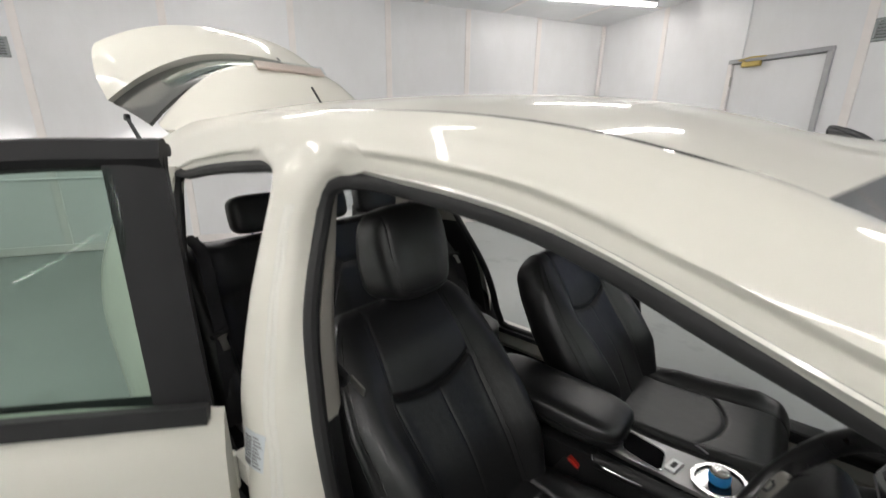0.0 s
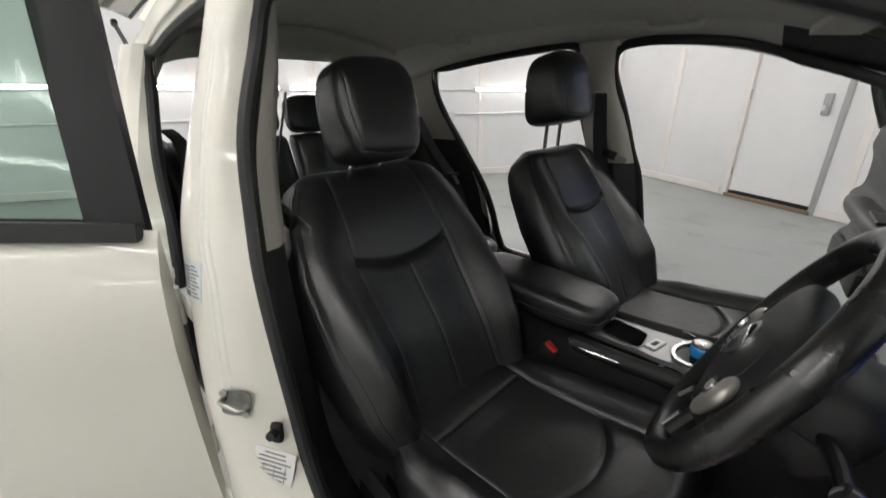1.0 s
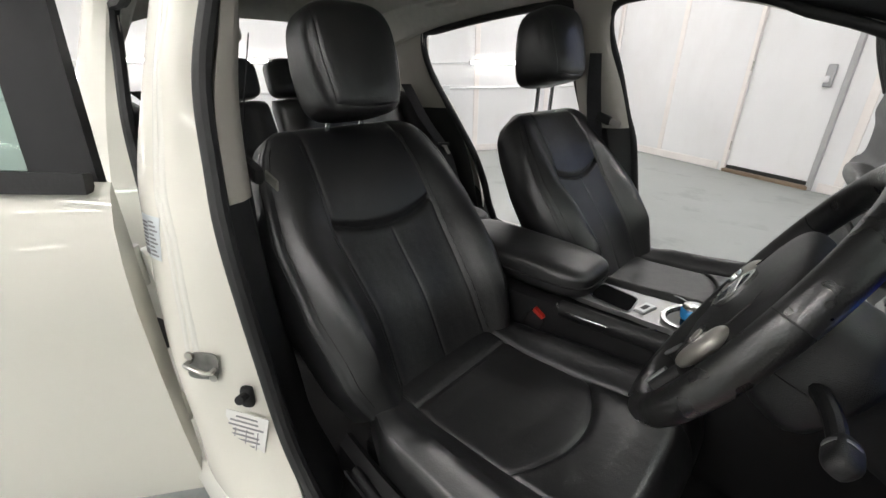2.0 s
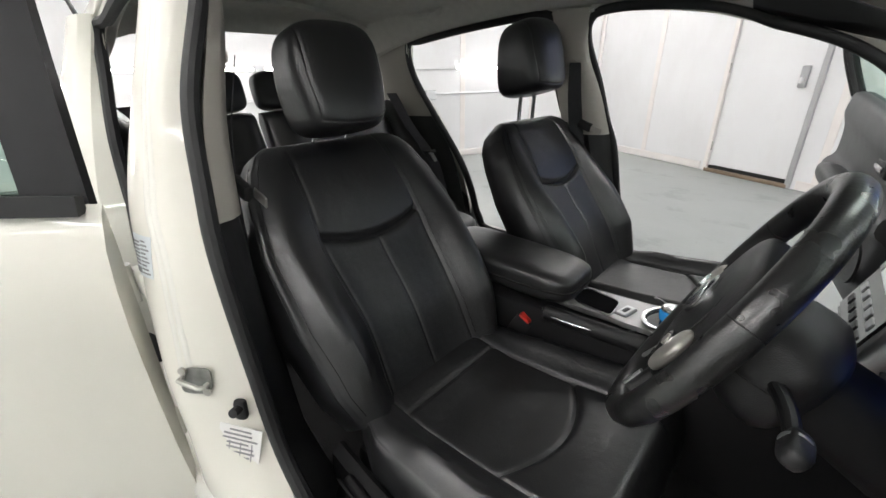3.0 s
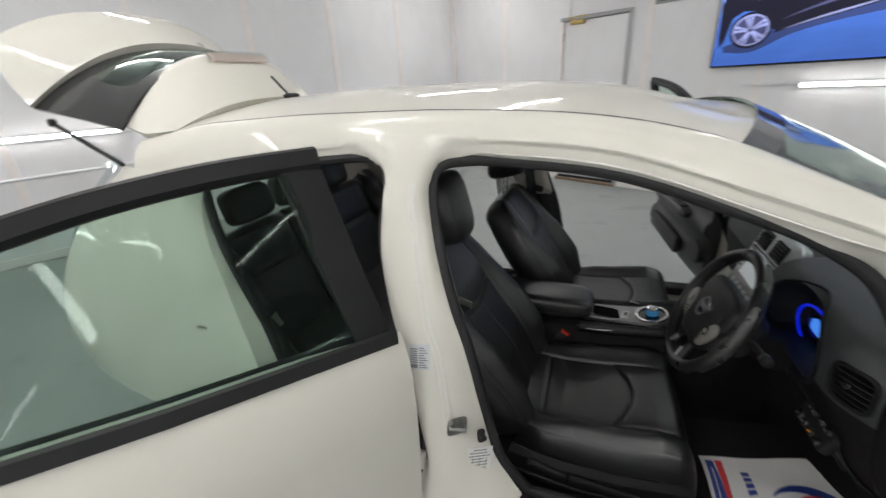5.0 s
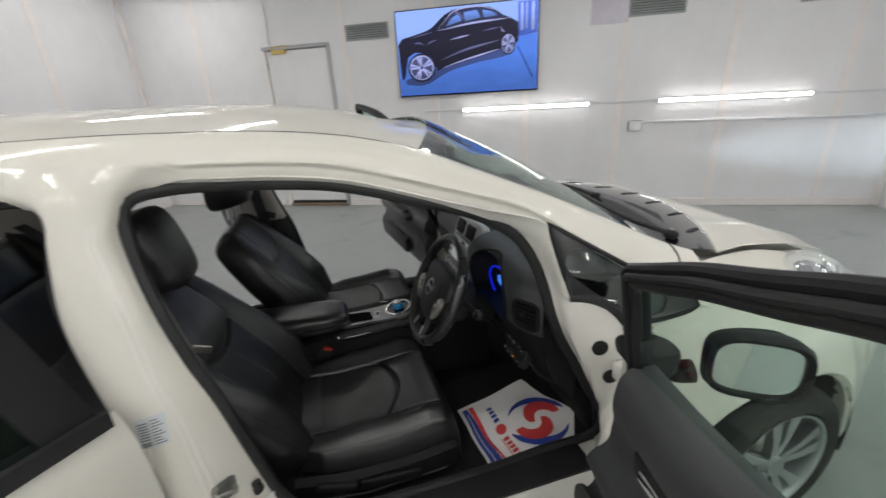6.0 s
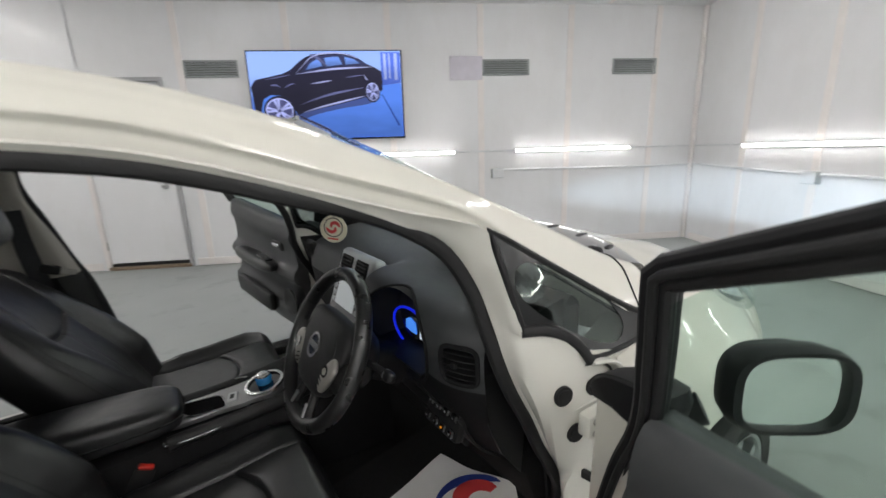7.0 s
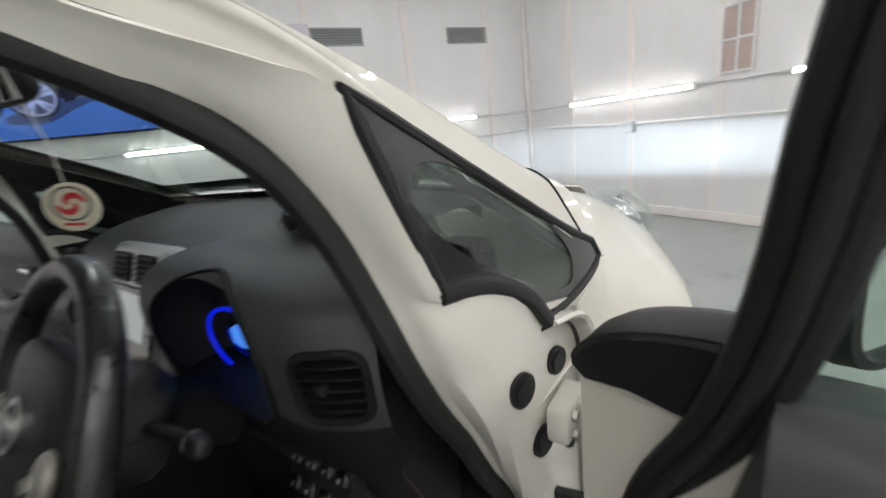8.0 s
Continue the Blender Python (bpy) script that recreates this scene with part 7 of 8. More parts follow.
v = part("air_vent", loft([vent_ring(1.08, -0.001), vent_ring(1.02, 0.004), vent_ring(0.96, 0.05), vent_ring(0.05, 0.052)], caps=False), DASHFACE, dash, "black slatted air vent set into the dash")
part("vent_surround", sweep(vent_ring(1.05, 0.0015), circle(0.0055, 10), closed=True, up=(1, 0, 0)), DASHFACE, v, "black vent surround")
for i in range(5):
    z = VZ + VH * (-0.68 + 0.34 * i)
    part("vent_slat", sweep([on_dash(VY + VW * 0.98 * q, z, 0.012) for q in np.linspace(-1, 1, 7)], [(-0.009, -0.003), (0.009, 0.001), (0.009, 0.003), (-0.009, -0.001)], up=(0, 0, 1)), PLASTIC, v)
part("vent_tab", rbox(on_dash(VY + 0.008, VZ, 0.004), (0.012, 0.014, 0.014), 0.003, 1), PLASTIC, v)
pv = dash_vent(0.575, 0.875, 0.10, 0.10, 0.085, dash, n=6)
# switches low on the outer side
sw = part("switch_panel", rbox((0.036, -0.555, 0.69), (0.03, 0.13, 0.085), 0.012, 2, rot=(0, 20, 0)), PLASTIC, dash, "black switch panel with small lit switches")
for r in range(2):
    for k in range(4):
        p = (0.014 + 0.012 * (1 - r), -0.60 + k * 0.03, 0.708 - 0.035 * r)
        s = part("switch", rbox(p, (0.012, 0.022, 0.02), 0.004, 1, rot=(0, 20, 0)), GLOSSB, sw)
        part("switch_mark", rbox((p[0] - 0.0075, p[1], p[2] + 0.002), (0.001, 0.005, 0.003), 0, rot=(0, 20, 0)), AMBER if (r, k) == (1, 1) else INKGREY, s, smooth=False)

# lower dash under the column, pedals
part("knee_panel", sheet([[(0.03, -0.62, 0.71), (0.02, -0.35, 0.73), (0.05, -0.1, 0.72)], [(0.08, -0.62, 0.62), (0.07, -0.35, 0.63), (0.09, -0.1, 0.62)], [(0.16, -0.62, 0.55), (0.15, -0.35, 0.55), (0.16, -0.1, 0.55)]], 8, 12, 0.006), PLASTIC, dash)
part("side_kick_panel", sheet([[(0.075, -0.68, 0.92), (0.36, -0.62, 0.92)], [(0.125, -0.705, 0.74), (0.38, -0.63, 0.72)], [(0.205, -0.705, 0.58), (0.40, -0.63, 0.54)], [(0.25, -0.69, 0.36), (0.40, -0.63, 0.36)]], 14, 4, 0.006), PLASTIC, car, "black footwell side panel")
part("side_kick_panel", flip(sheet([[(0.075, -0.68, 0.92), (0.36, -0.62, 0.92)], [(0.125, -0.705, 0.74), (0.38, -0.63, 0.72)], [(0.205, -0.705, 0.58), (0.40, -0.63, 0.54)], [(0.25, -0.69, 0.36), (0.40, -0.63, 0.36)]], 14, 4, 0.006)), PLASTIC, car)
for y, w in ((-0.30, 0.09), (-0.42, 0.05)):
    pd = part("pedal", rbox((0.17, y, 0.48), (0.015, w, 0.06), 0.005, 2, rot=(0, -30, 0)), SEAL, car, "black rubber pedal")
    part("pedal_arm", rod([(0.18, y, 0.49), (0.24, y, 0.62)], 0.008, 8), STEEL, pd)

# centre stack: silver-edged panel with two vents, a screen and buttons
SM = Matrix.Translation((0.035, 0.015, 0.82)) @ Matrix.Rotation(radians(20), 4, "Y")


def stack_box(c, s, b=0.004, seg=2):
    bm = rbox(c, s, b, seg)
    bm.transform(SM)
    return bm


st = part("centre_panel", stack_box((0.02, 0, 0), (0.05, 0.275, 0.31), 0.02, 3), SILVER, dash, "silver-edged centre stack with a screen")
part("stack_face", stack_box((-0.005, 0, -0.035), (0.008, 0.225, 0.20), 0.0035, 1), GLOSSB, st)
for y in (-0.06, 0.06):
    part("air_vent", stack_box((-0.0075, y, 0.102), (0.007, 0.086, 0.062), 0.003, 1), DARKGAP, st, "black slatted air vent")
    for i in range(5):
        part("vent_slat", stack_box((-0.011, y, 0.079 + i * 0.0115), (0.008, 0.084, 0.0032), 0.001, 1), PLASTIC, st)
part("touch_screen", stack_box((-0.0095, 0, 0.005), (0.005, 0.15, 0.09), 0.002, 1), glow("pale_screen", (0.55, 0.58, 0.58), 0.35), st, "pale glowing touch screen")
for s in (-1, 1):
    for k in range(4):
        part("stack_button", stack_box((-0.0085, s * 0.097, 0.04 - k * 0.024), (0.005, 0.026, 0.017), 0.003, 1), SILVER, st)
for k in range(5):
    part("stack_button", stack_box((-0.0085, -0.08 + 0.04 * k, -0.075), (0.005, 0.03, 0.018), 0.003, 1), SILVER, st)
    part("stack_button", stack_box((-0.0085, -0.08 + 0.04 * k, -0.105), (0.005, 0.03, 0.018), 0.003, 1), PLASTIC, st)

# ---------------------------------------------------------------- steering wheel
RIMHIDE = leather("worn_wheel_leather", (0.016, 0.016, 0.0165), 0.28)
HUBGREY = material("grained_airbag_cover", (0.015, 0.015, 0.016), 0.42, vary=0.1, bump=0.25, bump_scale=800)
PADGREY = material("silver_painted_plastic", (0.50, 0.48, 0.44), 0.30, metal=0.6, vary=0.04)
RINGCHROME = material("brushed_chrome", (0.66, 0.66, 0.66), 0.26, metal=1.0, vary=0.02)
SWM = Matrix.Translation((-0.172, -0.345, 0.846)) @ Matrix.Rotation(radians(26.6), 4, "Y")   # local z up the rim, -x to the driver


def local(bm, m=SWM):
    bm.transform(m)
    return bm


rim = [Vector((0.0, 0.178 * math.cos(t), 0.178 * math.sin(t))) for t in np.linspace(0, 2 * math.pi, 97)[:-1]]
wheel = part("steering_wheel", local(sweep(rim, circle(0.0172, 16, 0.0185), closed=True, up=(1, 0, 0))), RIMHIDE, car, "black leather steering wheel with silver switch panels")
f = lambda q, k: math.copysign(abs(q) ** k, q)


def hub_shape(p):
    q = p.copy()
    q.y *= 1.0 - 0.16 * max(0, -p.z) + 0.05 * p.z
    return q


part("hub", local(superegg((0.006, 0, -0.008), (0.027, 0.124, 0.094), (0.5, 0.72), 56, 36, shape=hub_shape)), HUBGREY, wheel, "black airbag cover")
seam = [Vector((-0.0165, 0.098 * f(math.cos(t), 0.8) * (1 + 0.08 * math.sin(t)), -0.008 + 0.070 * f(math.sin(t), 0.8))) for t in np.linspace(0, 2 * math.pi, 65)[:-1]]
part("cover_seam", local(sweep(seam, circle(0.0012, 6), closed=True, up=(1, 0, 0))), SEAL, wheel)
for s in (-1, 1):
    sp = [Vector((0.004, 0.09 * s, -0.03)), Vector((0.006, 0.13 * s, -0.026)), Vector((0.0, 0.178 * s, -0.016))]
    part("spoke", local(sweep(spline(sp, 8), circle(0.013, 12, 0.036), up=(0, 0, 1))), HUBGREY, wheel)
    pl = superegg((-0.012, 0.094 * s, -0.036), (0.010, 0.024, 0.046), (0.7, 0.75), 28, 16, rot=(-34 * s, 0, 6 * s))
    sp = part("switch_pad", local(pl), PADGREY, wheel, "silver steering switch panel")
    part("switch_knob", local(disc((-0.0215, 0.096 * s, -0.026), (-1, 0.12 * s, 0), 0.013, 0.004, 24, 0.008)), CHROME, sp)
    part("switch_centre", local(disc((-0.0215, 0.096 * s, -0.026), (-1, 0.12 * s, 0), 0.0075, 0.005, 16)), PADGREY, sp)
    for k in range(3):
        part("switch_bar", local(rbox((-0.0205, (0.074 + 0.004 * k) * s, -0.068 + k * 0.009), (0.003, 0.017, 0.0045), 0.0015, 1, rot=(-20 * s, 0, 0))), PLASTIC, sp)
    low = [Vector((0.006, 0.034 * s, -0.085)), Vector((0.004, 0.040 * s, -0.125)), Vector((0.0, 0.052 * s, -0.172))]
    part("lower_spoke", local(sweep(spline(low, 8), circle(0.013, 12, 0.010), up=(1, 0, 0))), HUBGREY, wheel)
    inl = [p + Vector((-0.010, -0.007 * s, 0)) for p in spline(low, 8)[4:]]
    part("spoke_inlay", local(sweep(inl, circle(0.006, 10, 0.0028), up=(1, 0, 0))), SILVER, wheel, "silver lower spoke inlay")
    rs = [Vector((0.0172 * math.cos(t) * 1.03, (0.178 + 0.0185 * 1.03 * math.sin(t)) * math.cos(0.42) * s, (0.178 + 0.0185 * 1.03 * math.sin(t)) * math.sin(0.42))) for t in np.linspace(0, 2 * math.pi, 25)[:-1]]
    part("rim_seam", local(sweep(rs, circle(0.0009, 5), closed=True, up=(0.1, 0.3, 0.9))), SEAL, wheel)
em = part("emblem", local(disc((-0.0215, 0, 0.0), (-1, 0, 0.05), 0.03, 0.005, 32, 0.023)), RINGCHROME, wheel, "chrome round emblem")
part("emblem_bar", local(rbox((-0.0255, 0, 0.0), (0.003, 0.062, 0.016), 0.001, 1)), RINGCHROME, em)
part("emblem_field", local(disc((-0.0205, 0, 0.0), (-1, 0, 0.05), 0.0235, 0.003, 24)), material("deep_blue_enamel", (0.015, 0.025, 0.06), 0.2), em)
col = [Vector((x, 0, -0.006 - 0.05 * x)) for x in (0.018, 0.03, 0.05, 0.07, 0.09, 0.105, 0.115, 0.122)]
shell = lambda path, rs: loft([[p + Vector((0, r * f(math.cos(t), 0.7), r * 0.92 * f(math.sin(t), 0.7))) for t in np.linspace(0, 2 * math.pi, 37)[:-1]] for p, r in zip(path, rs)])
shroud = part("column_shroud", local(shell(col, (0.050, 0.062, 0.072, 0.078, 0.080, 0.078, 0.070, 0.046))), HUBGREY, car, "black steering column shroud")
part("shroud_seam", local(rod([Vector((x, -0.0035 - 0.0785 * k, -0.016 + 0.25 * (x - 0.05))) for x, k in ((0.034, 0.80), (0.05, 0.92), (0.07, 0.99), (0.09, 1.015))], 0.0012, 6, steps=12)), SEAL, shroud)
part("column_tube", local(shell([Vector((x, 0, -0.012)) for x in (0.11, 0.16, 0.22)], (0.05, 0.052, 0.055))), DASHFACE, shroud)
for s in (-1, 1):
    stalk = part("stalk", local(rod([(0.072, 0.06 * s, 0.0), (0.092, 0.10 * s, 0.002), (0.102, 0.132 * s, 0.0)], 0.0085, 10, steps=8)), PLASTIC, car, "black column stalk")
    part("stalk_end", local(superegg((0.105, 0.145 * s, 0.0), (0.0125, 0.022, 0.0125), (0.6, 0.7), 18, 12)), HUBGREY, stalk, "black grained stalk end")
    part("stalk_band", local(disc((0.1045, 0.138 * s, 0.0), (0.05, s, 0.08), 0.0135, 0.004, 20)), SILVER, stalk, "silver stalk band")

# ---------------------------------------------------------------- centre console
cx = [-0.95, -0.7, -0.5, -0.38, -0.25, -0.12, 0.0, 0.1]
cz = [0.555, 0.575, 0.588, 0.592, 0.602, 0.622, 0.66, 0.72]
cw = [0.098, 0.098, 0.10, 0.102, 0.104, 0.108, 0.115, 0.12]
rings = []
for x in np.linspace(-0.95, 0.1, 26):
    w, z = lerp(x, cx, cw), lerp(x, cx, cz)
    rings.append([Vector((x, yy, zz)) for yy, zz in ((-w * 1.1, 0.33), (-w * 1.05, 0.45), (-w, z - 0.035), (-w * 0.93, z - 0.008), (-w * 0.8, z), (w * 0.8, z), (w * 0.93, z - 0.008), (w, z - 0.035), (w * 1.05, 0.45), (w * 1.1, 0.33))])
cons = part("centre_console", loft(rings), DASHFACE, car, "black centre console with armrest and drive selector")
for s in (-1, 1):
    edge = [Vector((x, s * lerp(x, cx, cw) * 0.965, lerp(x, cx, cz) - 0.008)) for x in np.linspace(-0.52, 0.06, 22)]
    part("gloss_rail", sweep(edge, circle(0.017, 14, 0.021)), PLASTIC, cons, "satin black console rail")
    line = [Vector((-0.53, s * 0.098, 0.588)), Vector((-0.52, s * 0.107, 0.582)), Vector((-0.46, s * 0.113, 0.583)), Vector((-0.38, s * 0.109, 0.59)), Vector((-0.33, s * 0.094, 0.605)), Vector((-0.30, s * 0.07, 0.612))]
    part("chrome_line", rod(line, 0.0032, 8, steps=28), CHROME, cons, "curved chrome trim line")
part("armrest", superegg((-0.69, 0.0, 0.637), (0.215, 0.095, 0.043), (0.5, 0.42), 56, 24, rot=(0, 2, 0)), LEATHER, cons, "padded black leather armrest lid")
part("armrest_seam", rod([Vector((-0.69 + 0.216 * f(math.cos(t), 0.42), 0.0955 * f(math.sin(t), 0.42), 0.630)) for t in np.linspace(0, 2 * math.pi, 61)[:-1]], 0.0025, 6, closed=True), THREAD, cons)
PM = Matrix.Translation((-0.36, 0, 0.605)) @ Matrix.Rotation(radians(-4.5), 4, "Y")   # the plate's plane: x ahead, z out of it


def on_plate(bm):
    bm.transform(PM)
    return bm


SX, SY = 0.094, -0.036      # the selector's place on the plate
edge = spline([(-0.165, -0.052), (-0.145, -0.064), (-0.08, -0.074), (-0.02, -0.078), (0.03, -0.088)], 14)[:-1]
edge += [Vector((SX + 0.060 * math.cos(t), SY + 0.060 * math.sin(t), 0)) for t in np.linspace(radians(-120), radians(80), 26)]
edge += spline([(0.075, 0.034), (0.03, 0.030), (-0.06, 0.034), (-0.14, 0.042), (-0.165, 0.036)], 14)[1:]
part("console_plate", on_plate(plate([(p[0], p[1]) for p in edge], 0.012)), PLATESILVER, cons, "satin silver console plate")
well = [(-0.068 + 0.050 * f(math.cos(t), 0.35) - 0.10 * 0.034 * f(math.sin(t), 0.35), -0.024 + 0.040 * f(math.sin(t), 0.35) - 0.014 * f(math.cos(t), 0.35)) for t in np.linspace(0, 2 * math.pi, 41)[:-1]]
# a flat plate; its colour stands for the dark depth of an open box
tray = part("tray", on_plate(plate(well, 0.004, pose(0, 0, 0.0105))), TRAYSHADE, cons, "flat black tray with its deep shade put into the colour, chrome rim")
part("tray_rim", on_plate(rod([Vector((x, y, 0.0145)) for x, y in well], 0.0018, 6, closed=True)), CHROME, tray)
part("park_button", on_plate(rbox((0.004, -0.036, 0.013), (0.028, 0.05, 0.008), 0.003, 1, rot=(0, 0, -14))), SILVER, cons, "silver park button")
part("button_mark", on_plate(rbox((0.004, -0.036, 0.0175), (0.010, 0.022, 0.001), 0, rot=(0, 0, -14))), SEAL, cons, smooth=False)
part("selector_ring", on_plate(disc((SX, SY, 0.016), (-0.10, -0.04, 1), 0.055, 0.009, 48, 0.047)), RINGCHROME, cons, "chrome selector ring")
part("selector_dish", on_plate(disc((SX, SY, 0.0135), (-0.10, -0.04, 1), 0.048, 0.006, 40)), GLOSSB, cons)
kn = part("selector_knob", on_plate(superegg((SX, SY, 0.033), (0.0225, 0.0225, 0.015), (0.5, 0.9), 32, 16)), BLUEKNOB, cons, "pale blue drive selector knob")
part("knob_cap", on_plate(superegg((SX, SY, 0.047), (0.0205, 0.0205, 0.006), (0.7, 1.0), 28, 10)), RINGCHROME, kn, "chrome knob cap")
for k, c in enumerate((INKBLUE, WHITEPAPER)):
    part("switch", rbox((-0.165, 0.055 - 0.03 * k, 0.619), (0.03, 0.022, 0.006), 0.002, 1, rot=(0, -9, 0)), GLOSSB, cons)

# ---------------------------------------------------------------- roof fittings
for s in (-1, 1):
    hd = [Vector((-1.38, 0.505 * s, 1.372)), Vector((-1.40, 0.50 * s, 1.345)), Vector((-1.48, 0.498 * s, 1.34)), Vector((-1.56, 0.50 * s, 1.345)), Vector((-1.58, 0.505 * s, 1.372))]
    part("grab_handle", rod(hd, 0.011, 10, steps=16), LINER, car, "grey folding grab handle")
    hd = [Vector((-0.52, 0.535 * s, 1.362)), Vector((-0.54, 0.53 * s, 1.335)), Vector((-0.61, 0.528 * s, 1.332)), Vector((-0.68, 0.53 * s, 1.335)), Vector((-0.70, 0.535 * s, 1.362))]
    part("grab_handle", rod(hd, 0.011, 10, steps=16), LINER, car)
    vz = part("sun_visor", rbox((-0.26, 0.33 * s, 1.335), (0.17, 0.36, 0.018), 0.008, 2, rot=(0, 10, 0)), LINER, car, "grey folded sun visor")
    part("visor_label", rbox((-0.27, 0.33 * s, 1.3255), (0.05, 0.10, 0.001), 0, rot=(0, 10, 0)), WHITEPAPER, vz, smooth=False)
oc = part("roof_console", rbox((-0.27, 0, 1.36), (0.2, 0.16, 0.03), 0.014, 3, rot=(0, 8, 0)), LINER, car, "grey roof console with map lights")
for s in (-1, 1):
    part("map_light", rbox((-0.26, 0.04 * s, 1.344), (0.05, 0.04, 0.006), 0.003, 1, rot=(0, 8, 0)), LAMPGLASS, oc)
mr = part("rear_view_mirror", superegg((-0.055, 0.0, 1.262), (0.016, 0.12, 0.034), (0.5, 0.5), 32, 16, rot=(0, -10, 18)), PLASTIC, car, "black interior rear-view mirror")
part("mirror_glass", rbox((-0.0715, 0.005, 1.259), (0.003, 0.215, 0.052), 0.001, 1, rot=(0, -10, 18)), MIRROR, mr)
part("mirror_stem", rod([(-0.045, 0, 1.27), (-0.03, 0, 1.31), (-0.02, 0, 1.345)], 0.01, 8), PLASTIC, mr)

# ---------------------------------------------------------------- loose things
def swirl(r, w, turn, n=20):
    """A curved tapering comma."""
    out, inn = [], []
    for i in range(n + 1):
        t = i / n
        a = turn + t * 3.4
        rad = r * (1 - 0.80 * t)
        k = w * math.sin(math.pi * min(1, 0.12 + t * 0.88)) ** 0.7
        out.append(((rad + k) * math.cos(a), (rad + k) * math.sin(a)))
        inn.append(((rad - k) * math.cos(a), (rad - k) * math.sin(a)))
    return out + inn[::-1]


fm = CAR @ Matrix.Translation((0.0, -0.003, 1.06)) @ Matrix.Rotation(radians(48), 4, "Z")
af = thing("air_freshener", "cream round hanging air freshener with red swirl, hung from the mirror", "air freshener", fm)
FM = Matrix(((0, 0, -1, 0), (-1, 0, 0, 0), (0, 1, 0, 0), (0, 0, 0, 1)))
d = disc((0.002, 0, 0), (-1, 0, 0), 0.044, 0.004, 40)
part("card", d, material("cream_card", (0.80, 0.77, 0.60), 0.6, vary=0.03), af)
for k in range(2):
    part("swirl", plate(swirl(0.0215, 0.0058, math.pi * k), 0.0008, Matrix.Translation((-0.0022, 0, 0.006)) @ FM), INKRED, af, "red swirl print")
part("ring_print", disc((-0.0022, 0, 0.006), (-1, 0, 0), 0.0315, 0.0006, 36, 0.0285), SEAL, af, "thin black printed ring")
part("print_bar", rbox((-0.0026, 0.004, -0.031), (0.0008, 0.034, 0.005), 0, rot=(8, 0, 0)), INKRED, af, smooth=False)
part("cord", rod([(0, 0, 0.04), (-0.002, 0.002, 0.12), (-0.035, 0.0, 0.19)], 0.0016, 6), WHITEPAPER, af, "thin white cord")

# paper floor mat, creased, with its printed swirl and bars
mat_m = CAR @ Matrix.Translation((0.03, -0.523, 0.318)) @ Matrix.Rotation(radians(4), 4, "Z")


def mat_z(x, y):
    return 0.010 + 0.15 * (x + 0.15) + 0.04 * y + 0.006 * math.sin(x * 21 + y * 9) * math.cos(y * 17 - x * 5) + 0.004 * math.sin(y * 40 + x * 11)


mat = thing("paper_floor_mat", "white paper floor mat with red and blue print in the footwell", "floor mat", mat_m)
OUT = [(-0.15, 0.155), (0.0, 0.163), (0.13, 0.165), (0.175, 0.05), (0.215, -0.06), (0.12, -0.19), (0.0, -0.198), (-0.145, -0.205)]


def mat_patch(poly, lift):
    """A thin patch that follows the mat's creases."""
    bm = bmesh.new()
    vs = [bm.verts.new((x, y, 0)) for x, y in poly]
    bm.faces.new(vs)
    bmesh.ops.triangulate(bm, faces=bm.faces)
    for _ in range(3):
        bmesh.ops.subdivide_edges(bm, edges=[e for e in bm.edges if e.calc_length() > 0.02], cuts=1, use_grid_fill=False)
        bmesh.ops.triangulate(bm, faces=bm.faces)
    for v in bm.verts:
        v.co.z = mat_z(v.co.x, v.co.y) + lift
    return solidify(bm, 0.0006)


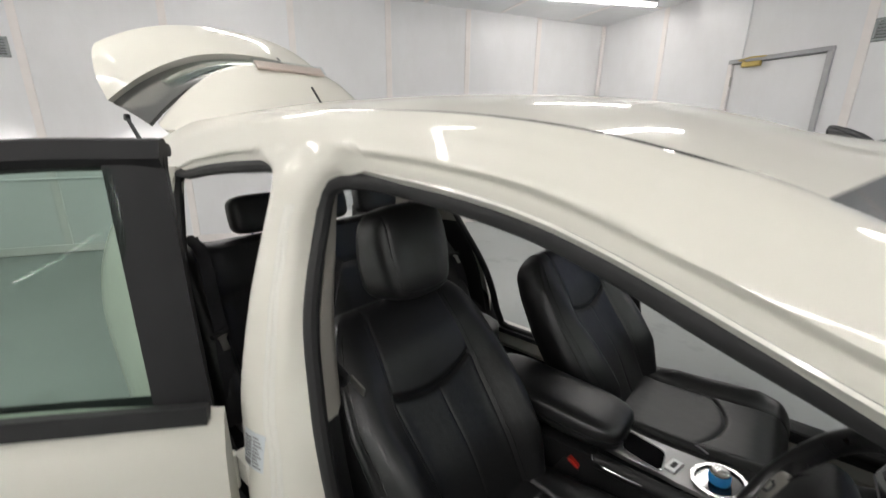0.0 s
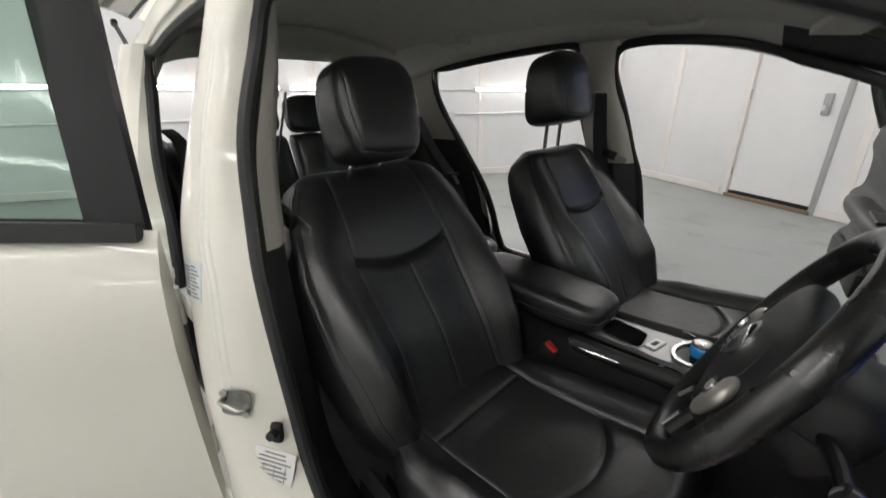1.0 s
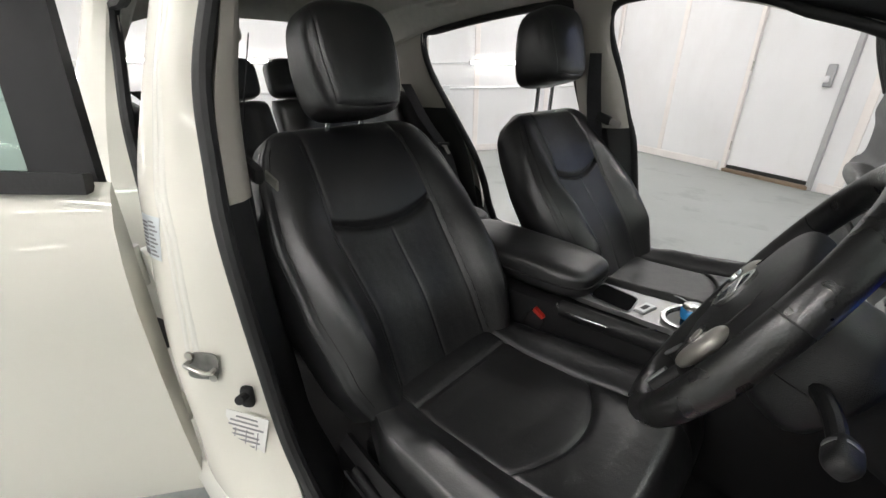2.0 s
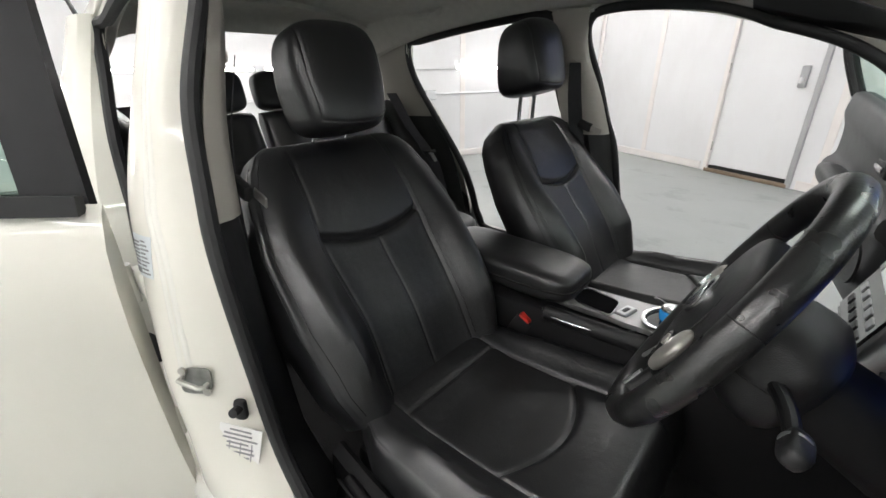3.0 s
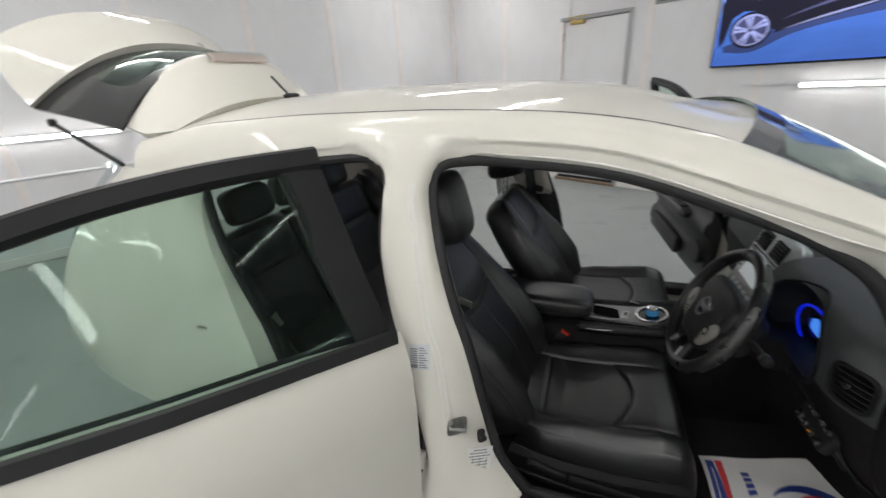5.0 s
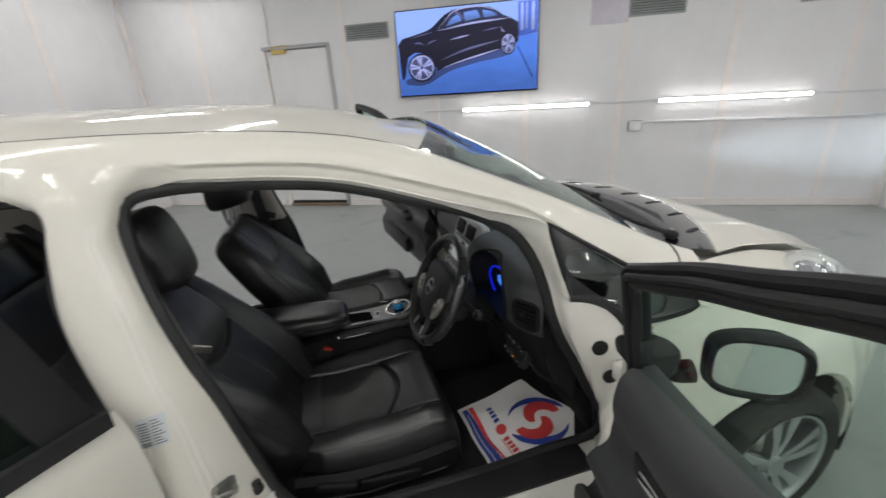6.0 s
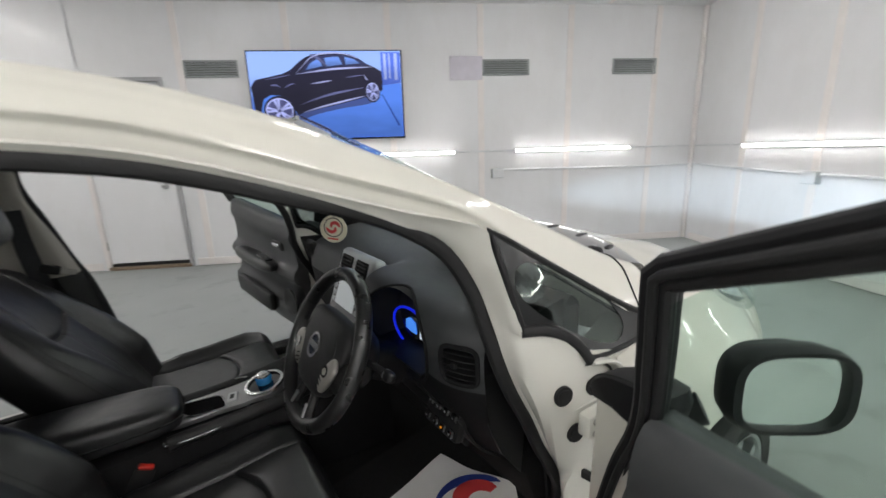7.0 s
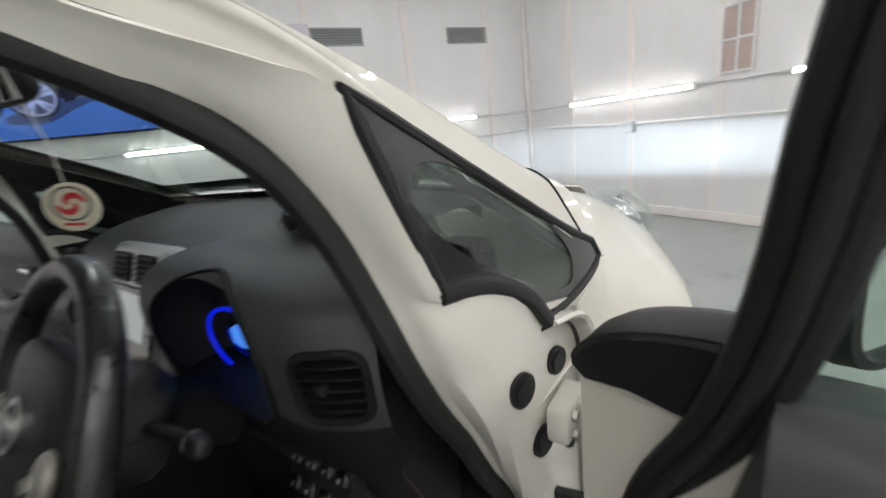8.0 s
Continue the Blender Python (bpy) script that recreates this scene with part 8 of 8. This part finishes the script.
part("sheet", mat_patch(OUT, 0.0), WHITEPAPER, mat, "creased white paper")
c = (0.085, -0.03)
for k in range(2):
    tip = 2.6 + math.pi * k
    part("swirl", mat_patch([(c[0] + x, c[1] + y) for x, y in swirl(0.074, 0.025, tip + 0.5)], 0.0024), INKRED, mat, "red swirl print")
    crescent = []
    for edge in (0, 1):
        for q in np.linspace(0, 1, 18)[::1 - 2 * edge]:
            a = tip + 0.55 + 2.5 * q
            r = 0.106 - edge * (0.003 + 0.033 * math.sin(math.pi * q ** 0.8))
            crescent.append((c[0] + r * math.cos(a), c[1] + r * math.sin(a)))
    part("arc", mat_patch(crescent, 0.0018), INKBLUE, mat, "blue arc print")


def band(x0, x1, y0, y1, bow, w0, w1, n=14):
    """A printed band across the sheet, bowed and changing width."""
    mid = [(x0 + (x1 - x0) * q + bow * math.sin(math.pi * q), y0 + (y1 - y0) * q, w0 + (w1 - w0) * q) for q in np.linspace(0, 1, n)]
    return [(x - w, y) for x, y, w in mid] + [(x + w, y) for x, y, w in mid[::-1]]


part("stripe", mat_patch(band(-0.128, -0.112, 0.138, -0.165, -0.003, 0.010, 0.022), 0.002), INKBLUE, mat, "blue printed stripe")
part("stripe_line", mat_patch(band(-0.127, -0.118, 0.11, -0.13, -0.003, 0.0012, 0.0014), 0.003), WHITEPAPER, mat, "thin white printed line")
part("stripe", mat_patch(band(-0.103, -0.083, 0.14, -0.15, -0.009, 0.010, 0.003), 0.0022), INKRED, mat, "red printed stripe")
for ink, ys in ((INKBLUE, (0.105, 0.085, 0.065, 0.045)), (INKRED, (-0.032, -0.054, -0.074, -0.094, -0.114))):
    bar = bmesh.new()
    for y in ys:
        bar = join(bar, mat_patch([(-0.054, y), (-0.034, y + 0.003), (-0.034, y - 0.011), (-0.054, y - 0.014)], 0.0022))
    part("print", bar, ink, mat)
part("print_bar", mat_patch([(-0.062, -0.03), (-0.059, -0.03), (-0.059, -0.13), (-0.062, -0.13)], 0.0022), INKRED, mat)
part("print_spot", mat_patch([(-0.044 + 0.019 * math.cos(t), 0.003 + 0.019 * math.sin(t)) for t in np.linspace(0, 2 * math.pi, 17)[:-1]], 0.0022), INKRED, mat)
# black carpet mat edge under it
under = [[(x, y, 0.314 + 0.15 * (x + 0.12) + 0.04 * (y + 0.523)) for y in (-0.66, -0.42, -0.20)] for x in (-0.24, 0.0, 0.25)]
part("carpet_mat", sheet(under, 8, 8, 0.02), CARPET, car, "black carpet mat")
